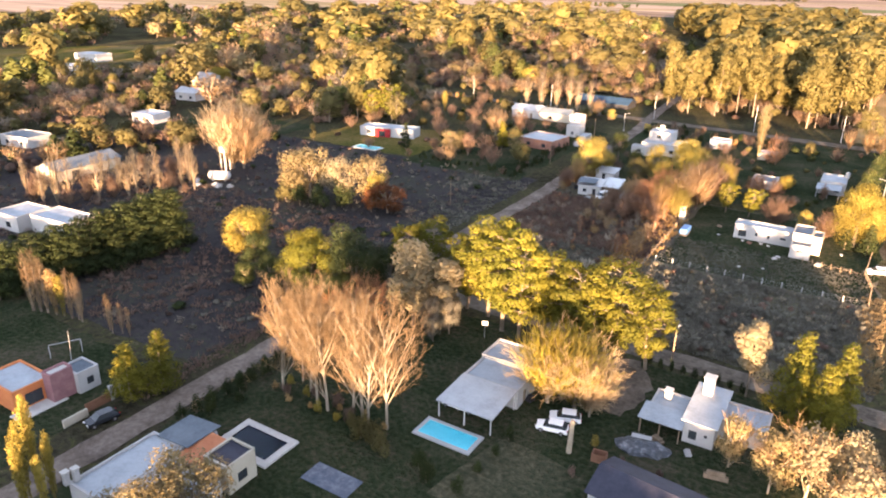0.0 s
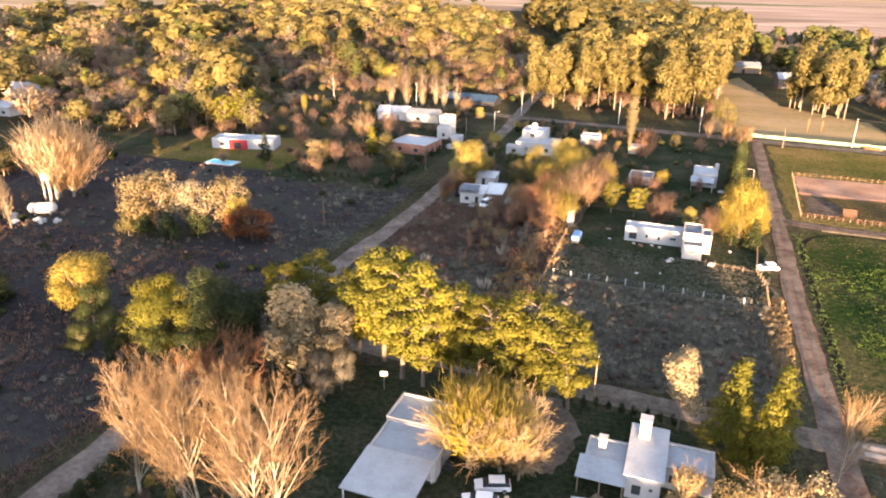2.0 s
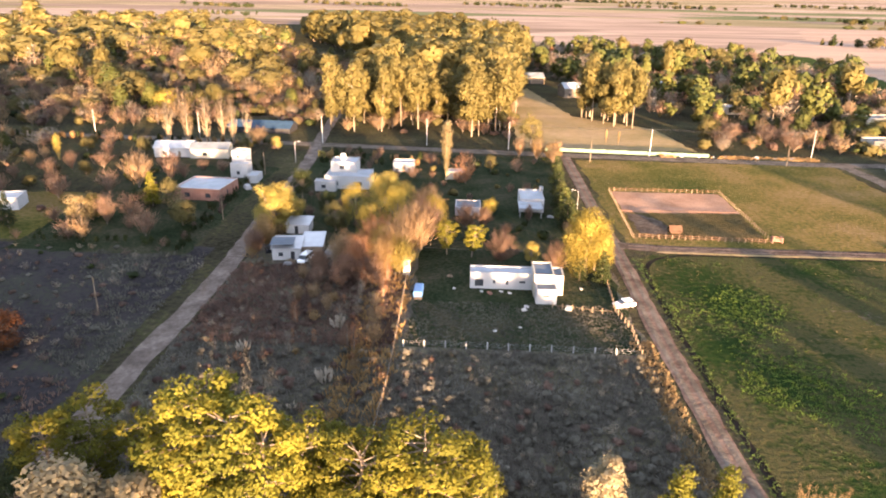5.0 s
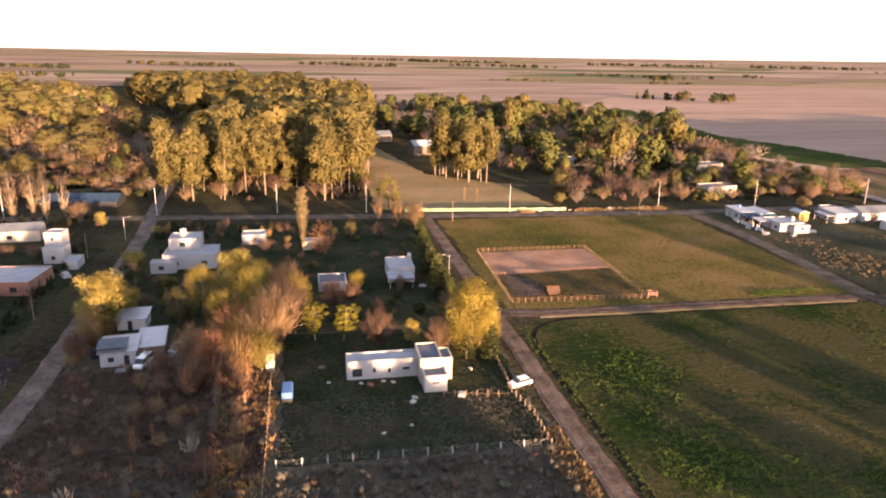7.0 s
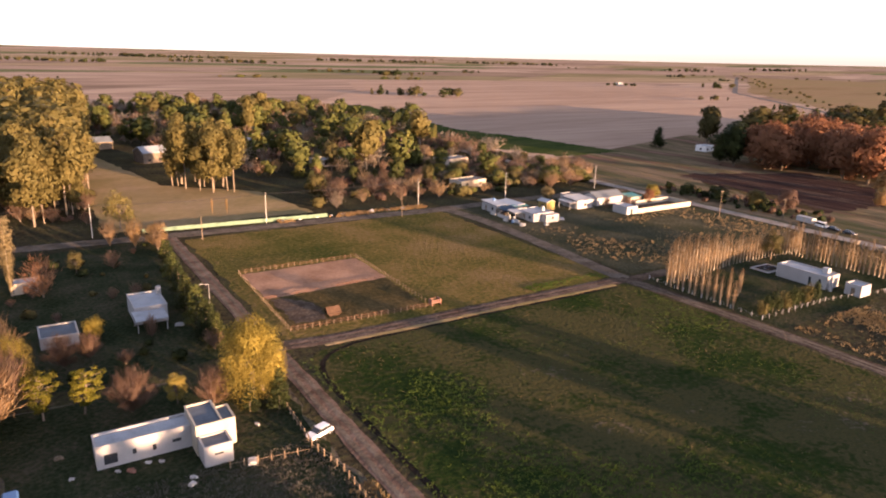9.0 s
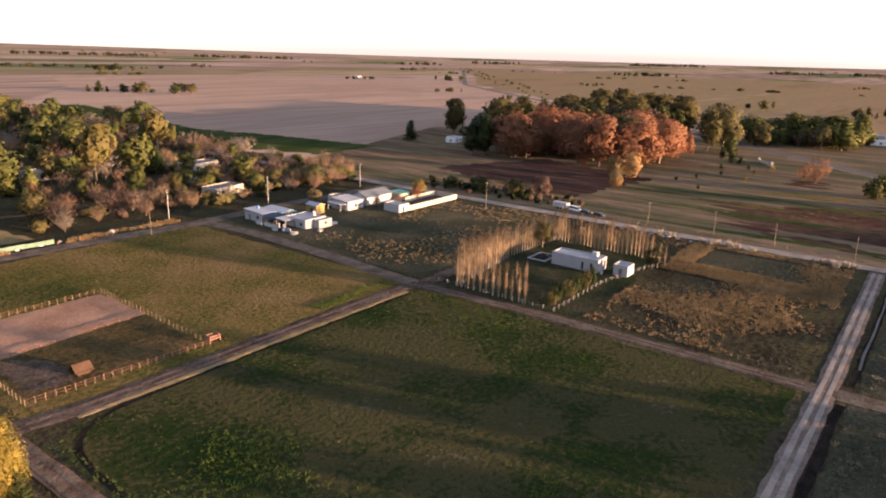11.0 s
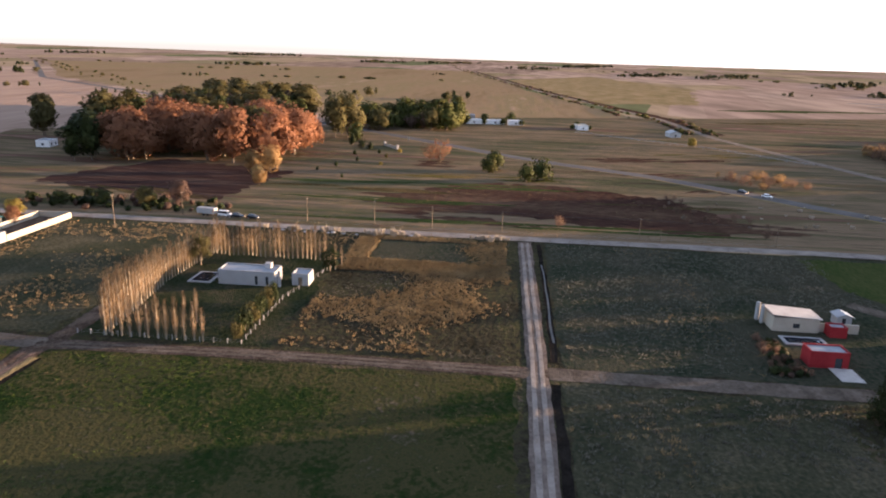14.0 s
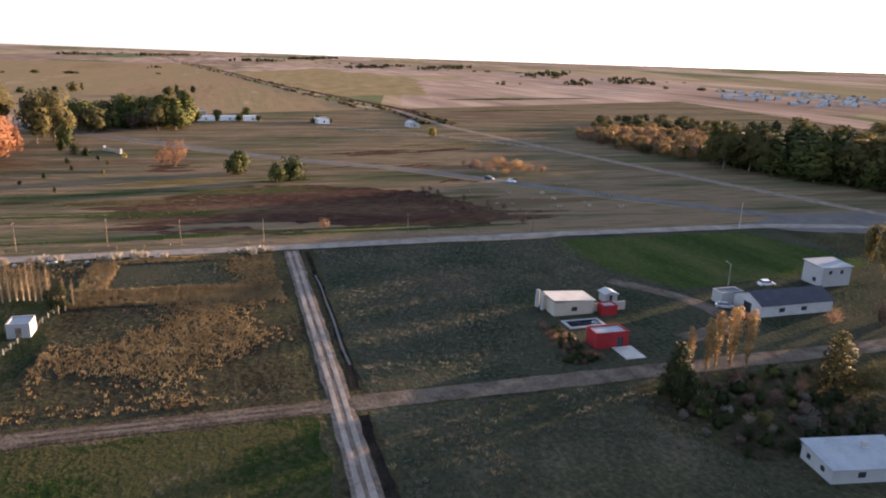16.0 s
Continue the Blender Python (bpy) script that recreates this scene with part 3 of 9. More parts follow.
def plant_data(kind, seed, detail=1.0):
    """Corners and faces of wood and of crown for a plant about 10 m high: (wood, crown), each (corners, faces)."""
    rng = np.random.default_rng(seed)
    wood = []
    if kind in ("bare", "spread", "poplar", "twigbush", "sapling"):
        if kind == "bare":
            spec = dict(n=[20, 9, 7, 4], low=[0.05, 0.15, 0.12, 0.1], angle=[0.42, 0.46, 0.5, 0.55], len=[0.62, 0.5, 0.46, 0.5], thin=[0.36, 0.42, 0.5, 0.7], twig=0.0085, bend=0.06, lift=0.075, cone=0.9)
        elif kind == "spread":
            spec = dict(n=[11, 10, 8, 3], low=[0.05, 0.2, 0.1, 0.1], angle=[0.75, 0.6, 0.6, 0.6], len=[0.95, 0.5, 0.45, 0.45], thin=[0.5, 0.45, 0.5, 0.7], twig=0.0105, bend=0.08, lift=0.05, cone=0.2)
        elif kind == "poplar":
            spec = dict(n=[26, 7, 4], low=[0.08, 0.1, 0.1], angle=[0.24, 0.25, 0.3], len=[0.36, 0.45, 0.5], thin=[0.22, 0.5, 0.6], twig=0.013, bend=0.04, lift=0.10, cone=1.0)
        elif kind == "sapling":
            spec = dict(n=[20, 7, 3], low=[0.1, 0.1, 0.1], angle=[0.35, 0.35, 0.4], len=[0.26, 0.5, 0.5], thin=[0.25, 0.5, 0.6], twig=0.013, bend=0.05, lift=0.10, cone=1.0)
        else:
            spec = dict(n=[16, 9, 7], low=[0.0, 0.1, 0.1], angle=[0.85, 0.55, 0.6], len=[1.3, 0.5, 0.5], thin=[0.5, 0.5, 0.6], twig=0.03, bend=0.12, lift=0.02, cone=0.1)
        if detail < 1:
            spec["n"] = [max(3, int(v * detail ** 0.4)) for v in spec["n"][:3]]
            spec["twig"] *= 1.7
        out = [[] for _ in range(6)]
        trunk = {"bare": 9.0, "spread": 4.5, "poplar": 9.6, "twigbush": 3.0, "sapling": 9.0}[kind]
        grow(rng, (0, 0, 0), (rng.normal(0, 0.03), rng.normal(0, 0.03), 1), trunk, {"bare": 0.135, "spread": 0.2, "poplar": 0.14, "twigbush": 0.13, "sapling": 0.06}[kind], 0, spec, out)
        rest = [s for lv in out[2:] for s in lv]
        fit = 10.0 / max(s[5] for s in rest)
        w3, c3 = tubes(out[0] + out[1], 5), tubes(rest, 3)
        return (w3[0] * fit, w3[1], w3[2]), (c3[0] * fit, c3[1], c3[2])
    if kind in ("broom", "ball", "plume"):   # bare plants seen from afar: limbs with fine straight twigs
        n = int({"broom": 3300, "ball": 2500, "plume": 1000}[kind] * detail)
        wood = [(0, 0, 0, 0, 0, 2.2 if kind != "plume" else 9.0, 0.2, 0.16 if kind != "plume" else 0.03)]
        if kind == "plume":
            z = rng.uniform(0.5, 9.7, n)
            R = 1.0 * np.sin(np.pi * np.minimum(1, (10.3 - z) / 10.2) ** 0.75) * rng.uniform(0.2, 1, n)
            a = rng.uniform(0, 6.283, n)
            c = np.stack([R * np.cos(a), R * np.sin(a), z], 1)
            d = np.stack([0.28 * np.cos(a), 0.28 * np.sin(a), np.ones(n)], 1) + rng.normal(0, 0.1, (n, 3))
        else:
            tips = []
            for i in range(15):
                a, o = i * 2.4, math.sqrt((i + 0.5) / 15)
                t = np.array([3.3 * o * math.cos(a), 3.3 * o * math.sin(a), 9.0 - 3.4 * o * o + rng.normal(0, 0.35)]) if kind == "broom" else np.array([4.3 * o * math.cos(a), 4.3 * o * math.sin(a), 1.4 + 7.8 * math.sqrt(1.02 - o * o)])
                wood.append((0, 0, 0.8, *(t * [0.55, 0.55, 0.6]), 0.10, 0.055))
                wood.append((*(t * [0.55, 0.55, 0.6]), *t, 0.055, 0.015))
                tips.append(t)
            tips = np.array(tips)
            k = rng.integers(0, len(tips), n)
            f = rng.uniform(0.06, 1.08, n) ** 0.62
            c = tips[k] * np.stack([f, f, f * 0.92 + 0.08], 1) + rng.normal(0, 0.5, (n, 3)) * (0.4 + 0.7 * f)[:, None]
            d = (c - [0, 0, 0.5]) * [1, 1, 0.9]
            d = d / np.linalg.norm(d, axis=1, keepdims=True) + rng.normal(0, 0.25, (n, 3))
        d /= np.linalg.norm(d, axis=1, keepdims=True)
        u = np.cross(d, rng.normal(0, 1, (n, 3)))
        u /= np.linalg.norm(u, axis=1, keepdims=True)
        L, w = rng.uniform(0.5, 1.1, (n, 1)) * 0.8, (0.016 if kind == "plume" else 0.036) / detail ** 0.5
        nn = np.cross(d, u)
        nn *= np.where((nn * c).sum(1, keepdims=True) < 0, -1.0, 1.0)
        v = np.stack([c - d * L - u * w, c - d * L + u * w, c + d * L], 1)
        flip = (np.cross(v[:, 1] - v[:, 0], v[:, 2] - v[:, 0]) * nn).sum(1) < 0
        v[flip] = v[flip][:, [1, 0, 2]]
        soft = nn * 0.4 + (c - [0, 0, 4.5]) / 3.5
        soft /= np.linalg.norm(soft, axis=1, keepdims=True)
        v = v.reshape(-1, 3)
        v[:, 2] = np.maximum(v[:, 2], 0.05)
        return tubes(wood if detail >= 0.12 else wood[:10], 4), (v, np.arange(3 * n).reshape(-1, 3), np.repeat(soft, 3, 0))
    n = int({"pine": 7800, "euca": 7000, "cone": 7000, "round": 8500, "willow": 8500, "shrub": 2400, "column": 3600, "low": 1500}[kind] * detail)
    size = {"pine": 0.118, "euca": 0.112, "cone": 0.105, "round": 0.12, "willow": 0.11, "shrub": 0.27, "column": 0.11, "low": 0.5}[kind] / detail ** 0.45
    wild, slim, hollow, puffs = 0.55, 0.6, 0.55, []
    if kind == "pine":
        lean = rng.normal(0, 0.25, 2)
        wood.append((0, 0, 0, lean[0] * 0.6, lean[1] * 0.6, 5.2, 0.20, 0.14))
        wood.append((lean[0] * 0.6, lean[1] * 0.6, 5.2, lean[0], lean[1], 9.2, 0.14, 0.04))
        for i in range(52):           # flat tufts at the ends of the boughs, with gaps between them
            z = 2.2 + 7.3 * (i / 51) ** 0.9 + rng.normal(0, 0.15)
            reach = 2.65 * math.sin(math.pi * min(1, (10.4 - z) / 8.4) ** 0.8) + 0.25
            a, r = i * 2.4 + rng.normal(0, 0.4), reach * rng.uniform(0.5, 1.05)
            c = np.array([lean[0] * z / 9 + r * math.cos(a), lean[1] * z / 9 + r * math.sin(a), z])
            s = rng.uniform(0.5, 0.95)
            puffs.append((*c, s, s, s * 0.6))
            wood.append((lean[0] * z / 9, lean[1] * z / 9, z - 0.6, *(c - [0, 0, 0.1]), 0.05, 0.02))
    elif kind == "euca":
        for j in range(rng.integers(1, 3)):
            lean = rng.normal(0, 0.45, 2) * (j + 0.4)
            top = rng.uniform(7.8, 9.0)
            wood.append((j * 0.2, 0, 0, lean[0] * 0.5, lean[1] * 0.5, top * 0.5, 0.10, 0.075))
            wood.append((lean[0] * 0.5, lean[1] * 0.5, top * 0.5, lean[0], lean[1], top, 0.075, 0.02))
            for i in range(16):
                z = rng.uniform(2.3, 9.3) if j == 0 else rng.uniform(2.0, 8.2)
                a, r = rng.uniform(0, 6.3), rng.uniform(0.1, 1.0) * (1.3 if z < 7.5 else 0.7) * (0.6 if z < 3.2 else 1)
                c = np.array([lean[0] * z / 9 + r * math.cos(a), lean[1] * z / 9 + r * math.sin(a), z])
                s = rng.uniform(0.5, 0.95)
                puffs.append((*c, s, s, s * rng.uniform(0.9, 1.5)))
                wood.append((lean[0] * z / 10, lean[1] * z / 10, z - 1.0, *c, 0.045, 0.015))
    elif kind == "cone":
        wood.append((0, 0, 0, 0, 0, 9.4, 0.18, 0.03))
        for i in range(34):
            z = 1.0 + 8.6 * (i / 33) ** 0.95
            reach = 2.1 * (1 - (z - 0.8) / 9.6) ** 0.8 + 0.12
            a = i * 2.4 + rng.normal(0, 0.4)
            r = reach * rng.uniform(0.35, 0.75)
            s = 0.35 + reach * 0.33
            puffs.append((r * math.cos(a), r * math.sin(a), z, s, s, s * 0.6))
    elif kind == "column":
        wood.append((0, 0, 0, 0, 0, 9.0, 0.14, 0.03))
        for i in range(22):
            z = 0.7 + 9.0 * i / 21
            reach = 0.95 * math.sin(math.pi * min(1, (10.3 - z) / 9) ** 0.6) + 0.08
            a = i * 2.4
            puffs.append((reach * 0.4 * math.cos(a), reach * 0.4 * math.sin(a), z, 0.2 + reach * 0.55, 0.2 + reach * 0.55, 0.75))
    elif kind == "round":
        wood.append((0, 0, 0, 0.1, 0.1, 3.0, 0.24, 0.18))
        for i in range(27):
            a, e = i * 2.4 + rng.normal(0, 0.3), rng.uniform(-1.0, 1.45)
            r = rng.uniform(0.55, 1.0)
            c = np.array([3.1 * r * math.cos(a) * math.cos(e), 3.1 * r * math.sin(a) * math.cos(e), 5.0 + 3.8 * r * math.sin(e)])
            s = rng.uniform(0.95, 1.55)
            puffs.append((*c, s, s, s * 0.85))
            wood.append((0.1, 0.1, 3.0, *c, 0.11, 0.03))
    elif kind == "willow":
        wood.append((0, 0, 0, 0.2, 0, 4.0, 0.26, 0.2))
        for i in range(26):
            a, e = i * 2.4, rng.uniform(0.1, 1.4)
            c = np.array([2.4 * math.cos(a) * math.cos(e), 2.4 * math.sin(a) * math.cos(e), 4.6 + 4.3 * math.sin(e)])
            s = rng.uniform(0.8, 1.2)
            puffs.append((c[0], c[1], c[2] - 0.6, s, s, s * 1.7))
            if i % 3 == 0:
                wood.append((0.2, 0, 3.8, *(c * 0.85), 0.08, 0.02))
        for i in range(18):           # curtains that hang nearly to the ground
            a, r = i * 2.4, rng.uniform(1.7, 2.7)
            s = rng.uniform(0.8, 1.15)
            puffs.append((r * math.cos(a), r * math.sin(a), rng.uniform(1.7, 4.2), s, s, s * 1.9))
        slim = 0.35
    elif kind in ("shrub", "low"):
        for i in range(14 if kind == "shrub" else 9):
            a, r, e = i * 2.4, rng.uniform(0.2, 1.0), rng.uniform(0, 1.4)
            s = rng.uniform(1.4, 2.6)
            puffs.append((4.2 * r * math.cos(a) * math.cos(e), 4.2 * r * math.sin(a) * math.cos(e), 2.4 + 5.0 * r * math.sin(e), s, s, s))
        wood += [(0, 0, 0, 0.3 * k, 0.3, 4.5, 0.2, 0.1) for k in (-2, 0, 2)]
    coarse = detail < 0.3
    if coarse:
        n, size, wild, hollow = int(n * 1.25), size * 1.12, 0.42, 0.78
        puffs = [(*p[:3], *(1.22 * v for v in p[3:])) for p in puffs]
        wood = wood[:2] if detail < 0.12 else wood[:8]
    crown = puff_leaves(rng, puffs, n, size, wild, slim, hollow, coarse, kind in ("euca", "willow"))
    crown[0][:, 2] = np.maximum(crown[0][:, 2], 0.05)
    return tubes(wood, 6 if detail >= 0.5 else 4), crown


CACHE = {}


def plant_meshes(kind, variant, detail, bark, crown):
    key = (kind, variant, detail, bark, crown)
    if key not in CACHE:
        raw = (kind, variant, detail)
        if raw not in CACHE:
            CACHE[raw] = plant_data(kind, 100 + variant * 7 + len(kind), detail)
        (wv, wf, wn), (cv, cf, cn) = CACHE[raw]
        CACHE[key] = (mesh_np("trunk", wv, [wf], [M[bark]], None, wn), mesh_np("crown", cv, [cf], [M[crown]], None, cn))
    return CACHE[key]


PLANT_COUNT = [0]


def tree(kind, x, y, height, crown, label, bark="bark", wide=1.0, detail=1.0, variant=None, group="", name="tree", category="tree", turn=None, kinds=4, foliage=None):
    """One tree or bush of that height at (x, y), with its trunk and crown."""
    PLANT_COUNT[0] += 1
    away = math.hypot(x + 8, y - 75)  # the farther from the flight line, the coarser the foliage
    if away > 72:                     # bare crowns far off: strokes of twigs
        kind = {"spread": "broom", "twigbush": "ball", "poplar": "plume", "sapling": "plume"}.get(kind, kind)
    detail = detail if detail > 1 else min(detail, 1.0 if away < 75 else 0.5 if away < 130 else 0.32 if away < 260 else 0.2)
    k = PLANT_COUNT[0] % kinds if variant is None else variant
    ob = new(name)
    s = height / 10.0
    ob.matrix_basis = pose(x, y, 0, 0, 0, (PLANT_COUNT[0] * 67) % 360 if turn is None else turn) @ Matrix.Diagonal((s * wide, s * wide, s, 1))
    tagged(ob, label if len(label.split()) > 3 else label + " standing on rough grass", category, group)
    wood, top = plant_meshes(kind, k, detail, bark, crown)
    a, c = new("trunk", wood), new("crown", top)
    a.parent = c.parent = ob
    if foliage:                       # thin leaves on bare limbs: kind, colour, width, detail
        f = new("foliage", plant_meshes(foliage[0], k, foliage[3], bark, foliage[1])[1])
        f.parent, f.scale = ob, (foliage[2], foliage[2], 1.0)
        tagged(f, "sparse yellowing leaves")
    return ob


def rise(x, y):
    """The plain's height: flat, and lifting slightly far away."""
    return max(0.0, math.hypot(x, y) - 2500) * 0.0085


def thicket(name, rows, label, category="trees", detail=0.16):
    """Many plants in one mesh: rows of (kind, x, y, height, wide, bark, crown)."""
    mats, at, allv, alln, allf, alli, n = [], {}, [], [], [[], []], [[], []], 0
    rng = np.random.default_rng(len(rows))
    for i, (kind, x, y, h, wide, bark, crown) in enumerate(rows):
        if kind == "spread":
            kind = "broom"
        elif kind in ("twigbush", "sapling", "poplar"):
            kind = "ball" if kind == "twigbush" else "plume"
        raw = (kind, i % 4, detail)
        if raw not in CACHE:
            CACHE[raw] = plant_data(kind, 100 + (i % 4) * 7 + len(kind), detail)
        a = rng.uniform(0, 6.283)
        ca, sa, s = math.cos(a), math.sin(a), h / 10
        for (v, f, nn), mname in zip(CACHE[raw], (bark, crown)):
            if mname not in at:
                at[mname] = len(mats)
                mats.append(M[mname])
            w = np.empty_like(v)
            w[:, 0] = (v[:, 0] * ca - v[:, 1] * sa) * s * wide + x
            w[:, 1] = (v[:, 0] * sa + v[:, 1] * ca) * s * wide + y
            w[:, 2] = v[:, 2] * s + rise(x, y)
            allv.append(w)
            alln.append(np.stack([nn[:, 0] * ca - nn[:, 1] * sa, nn[:, 0] * sa + nn[:, 1] * ca, nn[:, 2]], 1))
            allf[f.shape[1] - 3].append(f + n)
            alli[f.shape[1] - 3].append(np.full(len(f), at[mname]))
            n += len(v)
    ob = new(name, mesh_np(name, np.concatenate(allv), [np.concatenate(f) for f in allf if f], mats, np.concatenate([i for k in alli for i in k]), np.concatenate(alln)))
    return tagged(ob, label, category, "", "stuff")


def tufts(name, area, count, material, height, label, seed=1, blades=9, spread=0.5, keep=None, category="grass", clump=0.0):
    """Clumps of blades strewn over rectangles (x0, y0, x1, y1), one mesh."""
    rng = np.random.default_rng(seed)
    x0, y0, x1, y1 = area
    c = np.stack([rng.uniform(x0, x1, count), rng.uniform(y0, y1, count), np.zeros(count)], 1)
    if clump is not None and clump != 0.0:
        f = np.sin(c[:, 0] * 0.21 + seed) + np.sin(c[:, 1] * 0.17 + 2 * seed) + np.sin((c[:, 0] + c[:, 1]) * 0.09 + 3 * seed)
        c = c[f > rng.normal(clump, 0.5, count)]
    if keep is not None:
        c = c[[keep(p[0], p[1]) for p in c]]
    n = len(c)
    h = height * rng.uniform(0.45, 1.35, n)
    hh = np.repeat(h, blades)
    cc = np.repeat(c, blades, 0)
    m = len(cc)
    a = rng.uniform(0, 6.283, m)
    r = rng.uniform(0, 1, m) ** 0.6 * spread * hh
    foot = cc + np.stack([r * np.cos(a), r * np.sin(a), np.zeros(m)], 1)
    tip = foot + np.stack([np.cos(a) * hh * 0.35, np.sin(a) * hh * 0.35, hh * rng.uniform(0.6, 1.0, m)], 1)
    b = rng.uniform(0, 6.283, m)
    w = np.stack([np.cos(b), np.sin(b), np.zeros(m)], 1) * (hh * 0.16)[:, None]
    mid = (foot + tip) / 2 + [0, 0, 0.05]
    v = np.stack([foot - w * 0.7, foot + w * 0.7, mid + w * 1.2, tip], 1).reshape(-1, 3)
    k = np.arange(m)[:, None] * 4
    ob = new(name, mesh_np(name, v, [np.concatenate([k, k + 1, k + 2, k + 3], 1)], [material]))
    return tagged(ob, label, category, "", "stuff")

# ---------------------------------------------------------------- builders
def wall_cells(bm, along, a0, a1, c0, c1, z0, z1, holes):
    """A wall from a0 to a1 along x or y, c0 to c1 thick, with openings (centre, sill, width, height)."""
    cuts = sorted({a0, a1, *[v for u, s, w, h in holes for v in (u - w / 2, u + w / 2)]})
    lev = sorted({z0, z1, *[v for u, s, w, h in holes for v in (s, s + h)]})
    for p, q in zip(cuts, cuts[1:]):
        for r, t in zip(lev, lev[1:]):
            m, k = (p + q) / 2, (r + t) / 2
            if any(abs(m - u) < w / 2 and s < k < s + h for u, s, w, h in holes):
                continue
            if along == "x":
                box(bm, p, c0, r, q, c1, t)
            else:
                box(bm, c0, p, r, c1, q, t)


def opening(parent, side, b, u, s, w, h, kind, thick):
    x0, y0, x1, y1 = b
    e, d = 0.06, thick / 2

    def put(a0, a1, c0, c1, z0, z1):
        return (a0, c0, z0, a1, c1, z1) if side in "SN" else (c0, a0, z0, c1, a1, z1)
    c = {"S": y0 + d, "N": y1 - d, "W": x0 + d, "E": x1 - d}[side]
    lo, hi = u - w / 2, u + w / 2
    bars = [put(lo, lo + e, c - 0.05, c + 0.05, s, s + h), put(hi - e, hi, c - 0.05, c + 0.05, s, s + h),
            put(lo + e, hi - e, c - 0.05, c + 0.05, s + h - e, s + h)]
    if kind == "window":
        bars.append(put(lo + e, hi - e, c - 0.05, c + 0.05, s, s + e))
        if w > 1.3:
            bars.append(put(u - e / 2, u + e / 2, c - 0.045, c + 0.045, s + e, s + h - e))
        win = part("window", boxes(*bars), M["dark"], parent, "dark framed window")
        part("pane", boxes(put(lo + e, hi - e, c - 0.01, c + 0.01, s + e, s + h - e)), M["glass"], win, "dark reflecting glass pane")
    else:
        door = part("door", boxes(put(lo + e, hi - e, c - 0.025, c + 0.025, s, s + h - e)), M["wood" if kind == "door" else "dark"], parent, "plain entrance door")
        part("door_frame", boxes(*bars), M["dark"], door)
        k = hi - 0.2
        part("handle", boxes(put(k - 0.05, k + 0.05, c - 0.08, c + 0.08, s + 1.0, s + 1.05)), M["metal"], door)


def slope_roof(x0, y0, x1, y1, z, rise, axis="x", over=0.35, thick=0.14, gable=True, low=0):
    """A pitched roof: a gable with its ridge along the axis, or a single slope that rises to one side."""
    bm = bmesh.new()
    x0, y0, x1, y1 = x0 - over, y0 - over, x1 + over, y1 + over
    if gable:
        if axis == "x":
            m = (y0 + y1) / 2
            sec = [(y0, z), (m, z + rise), (y1, z)]
        else:
            m = (x0 + x1) / 2
            sec = [(x0, z), (m, z + rise), (x1, z)]
    else:
        lo, hi = (y0, y1) if axis == "x" else (x0, x1)
        sec = [(lo, z + (rise if low else 0)), (hi, z + (0 if low else rise))]
    a, c = (x0, x1) if axis == "x" else (y0, y1)
    rings = []
    for e in (a, c):
        ring = [(e, p, q) if axis == "x" else (p, e, q) for p, q in sec] + [(e, p, q - thick) if axis == "x" else (p, e, q - thick) for p, q in reversed(sec)]
        rings.append([bm.verts.new(v) for v in ring])
    n = len(rings[0])
    for i in range(n):
        bm.faces.new((rings[0][i], rings[0][(i + 1) % n], rings[1][(i + 1) % n], rings[1][i]))
    for r in rings:
        half = n // 2
        for i in range(half - 1):
            bm.faces.new((r[i], r[i + 1], r[n - 2 - i], r[n - 1 - i]))
    bmesh.ops.recalc_face_normals(bm, faces=bm.faces[:])
    return bm


def gable_ends(bm, x0, y0, x1, y1, z, rise, axis, thick=0.2):
    ends = ((x0, x0 + thick), (x1 - thick, x1)) if axis == "x" else ((y0, y0 + thick), (y1 - thick, y1))
    for a, c in ends:
        tri = ((y0, z), (y1, z), ((y0 + y1) / 2, z + rise)) if axis == "x" else ((x0, z), (x1, z), ((x0 + x1) / 2, z + rise))
        r = [[bm.verts.new((e, p, q) if axis == "x" else (p, e, q)) for p, q in tri] for e in (a, c)]
        bm.faces.new(r[0]), bm.faces.new(r[1][::-1])
        for i in range(3):
            bm.faces.new((r[0][i], r[1][i], r[1][(i + 1) % 3], r[0][(i + 1) % 3]))
    bmesh.ops.recalc_face_normals(bm, faces=bm.faces[:])


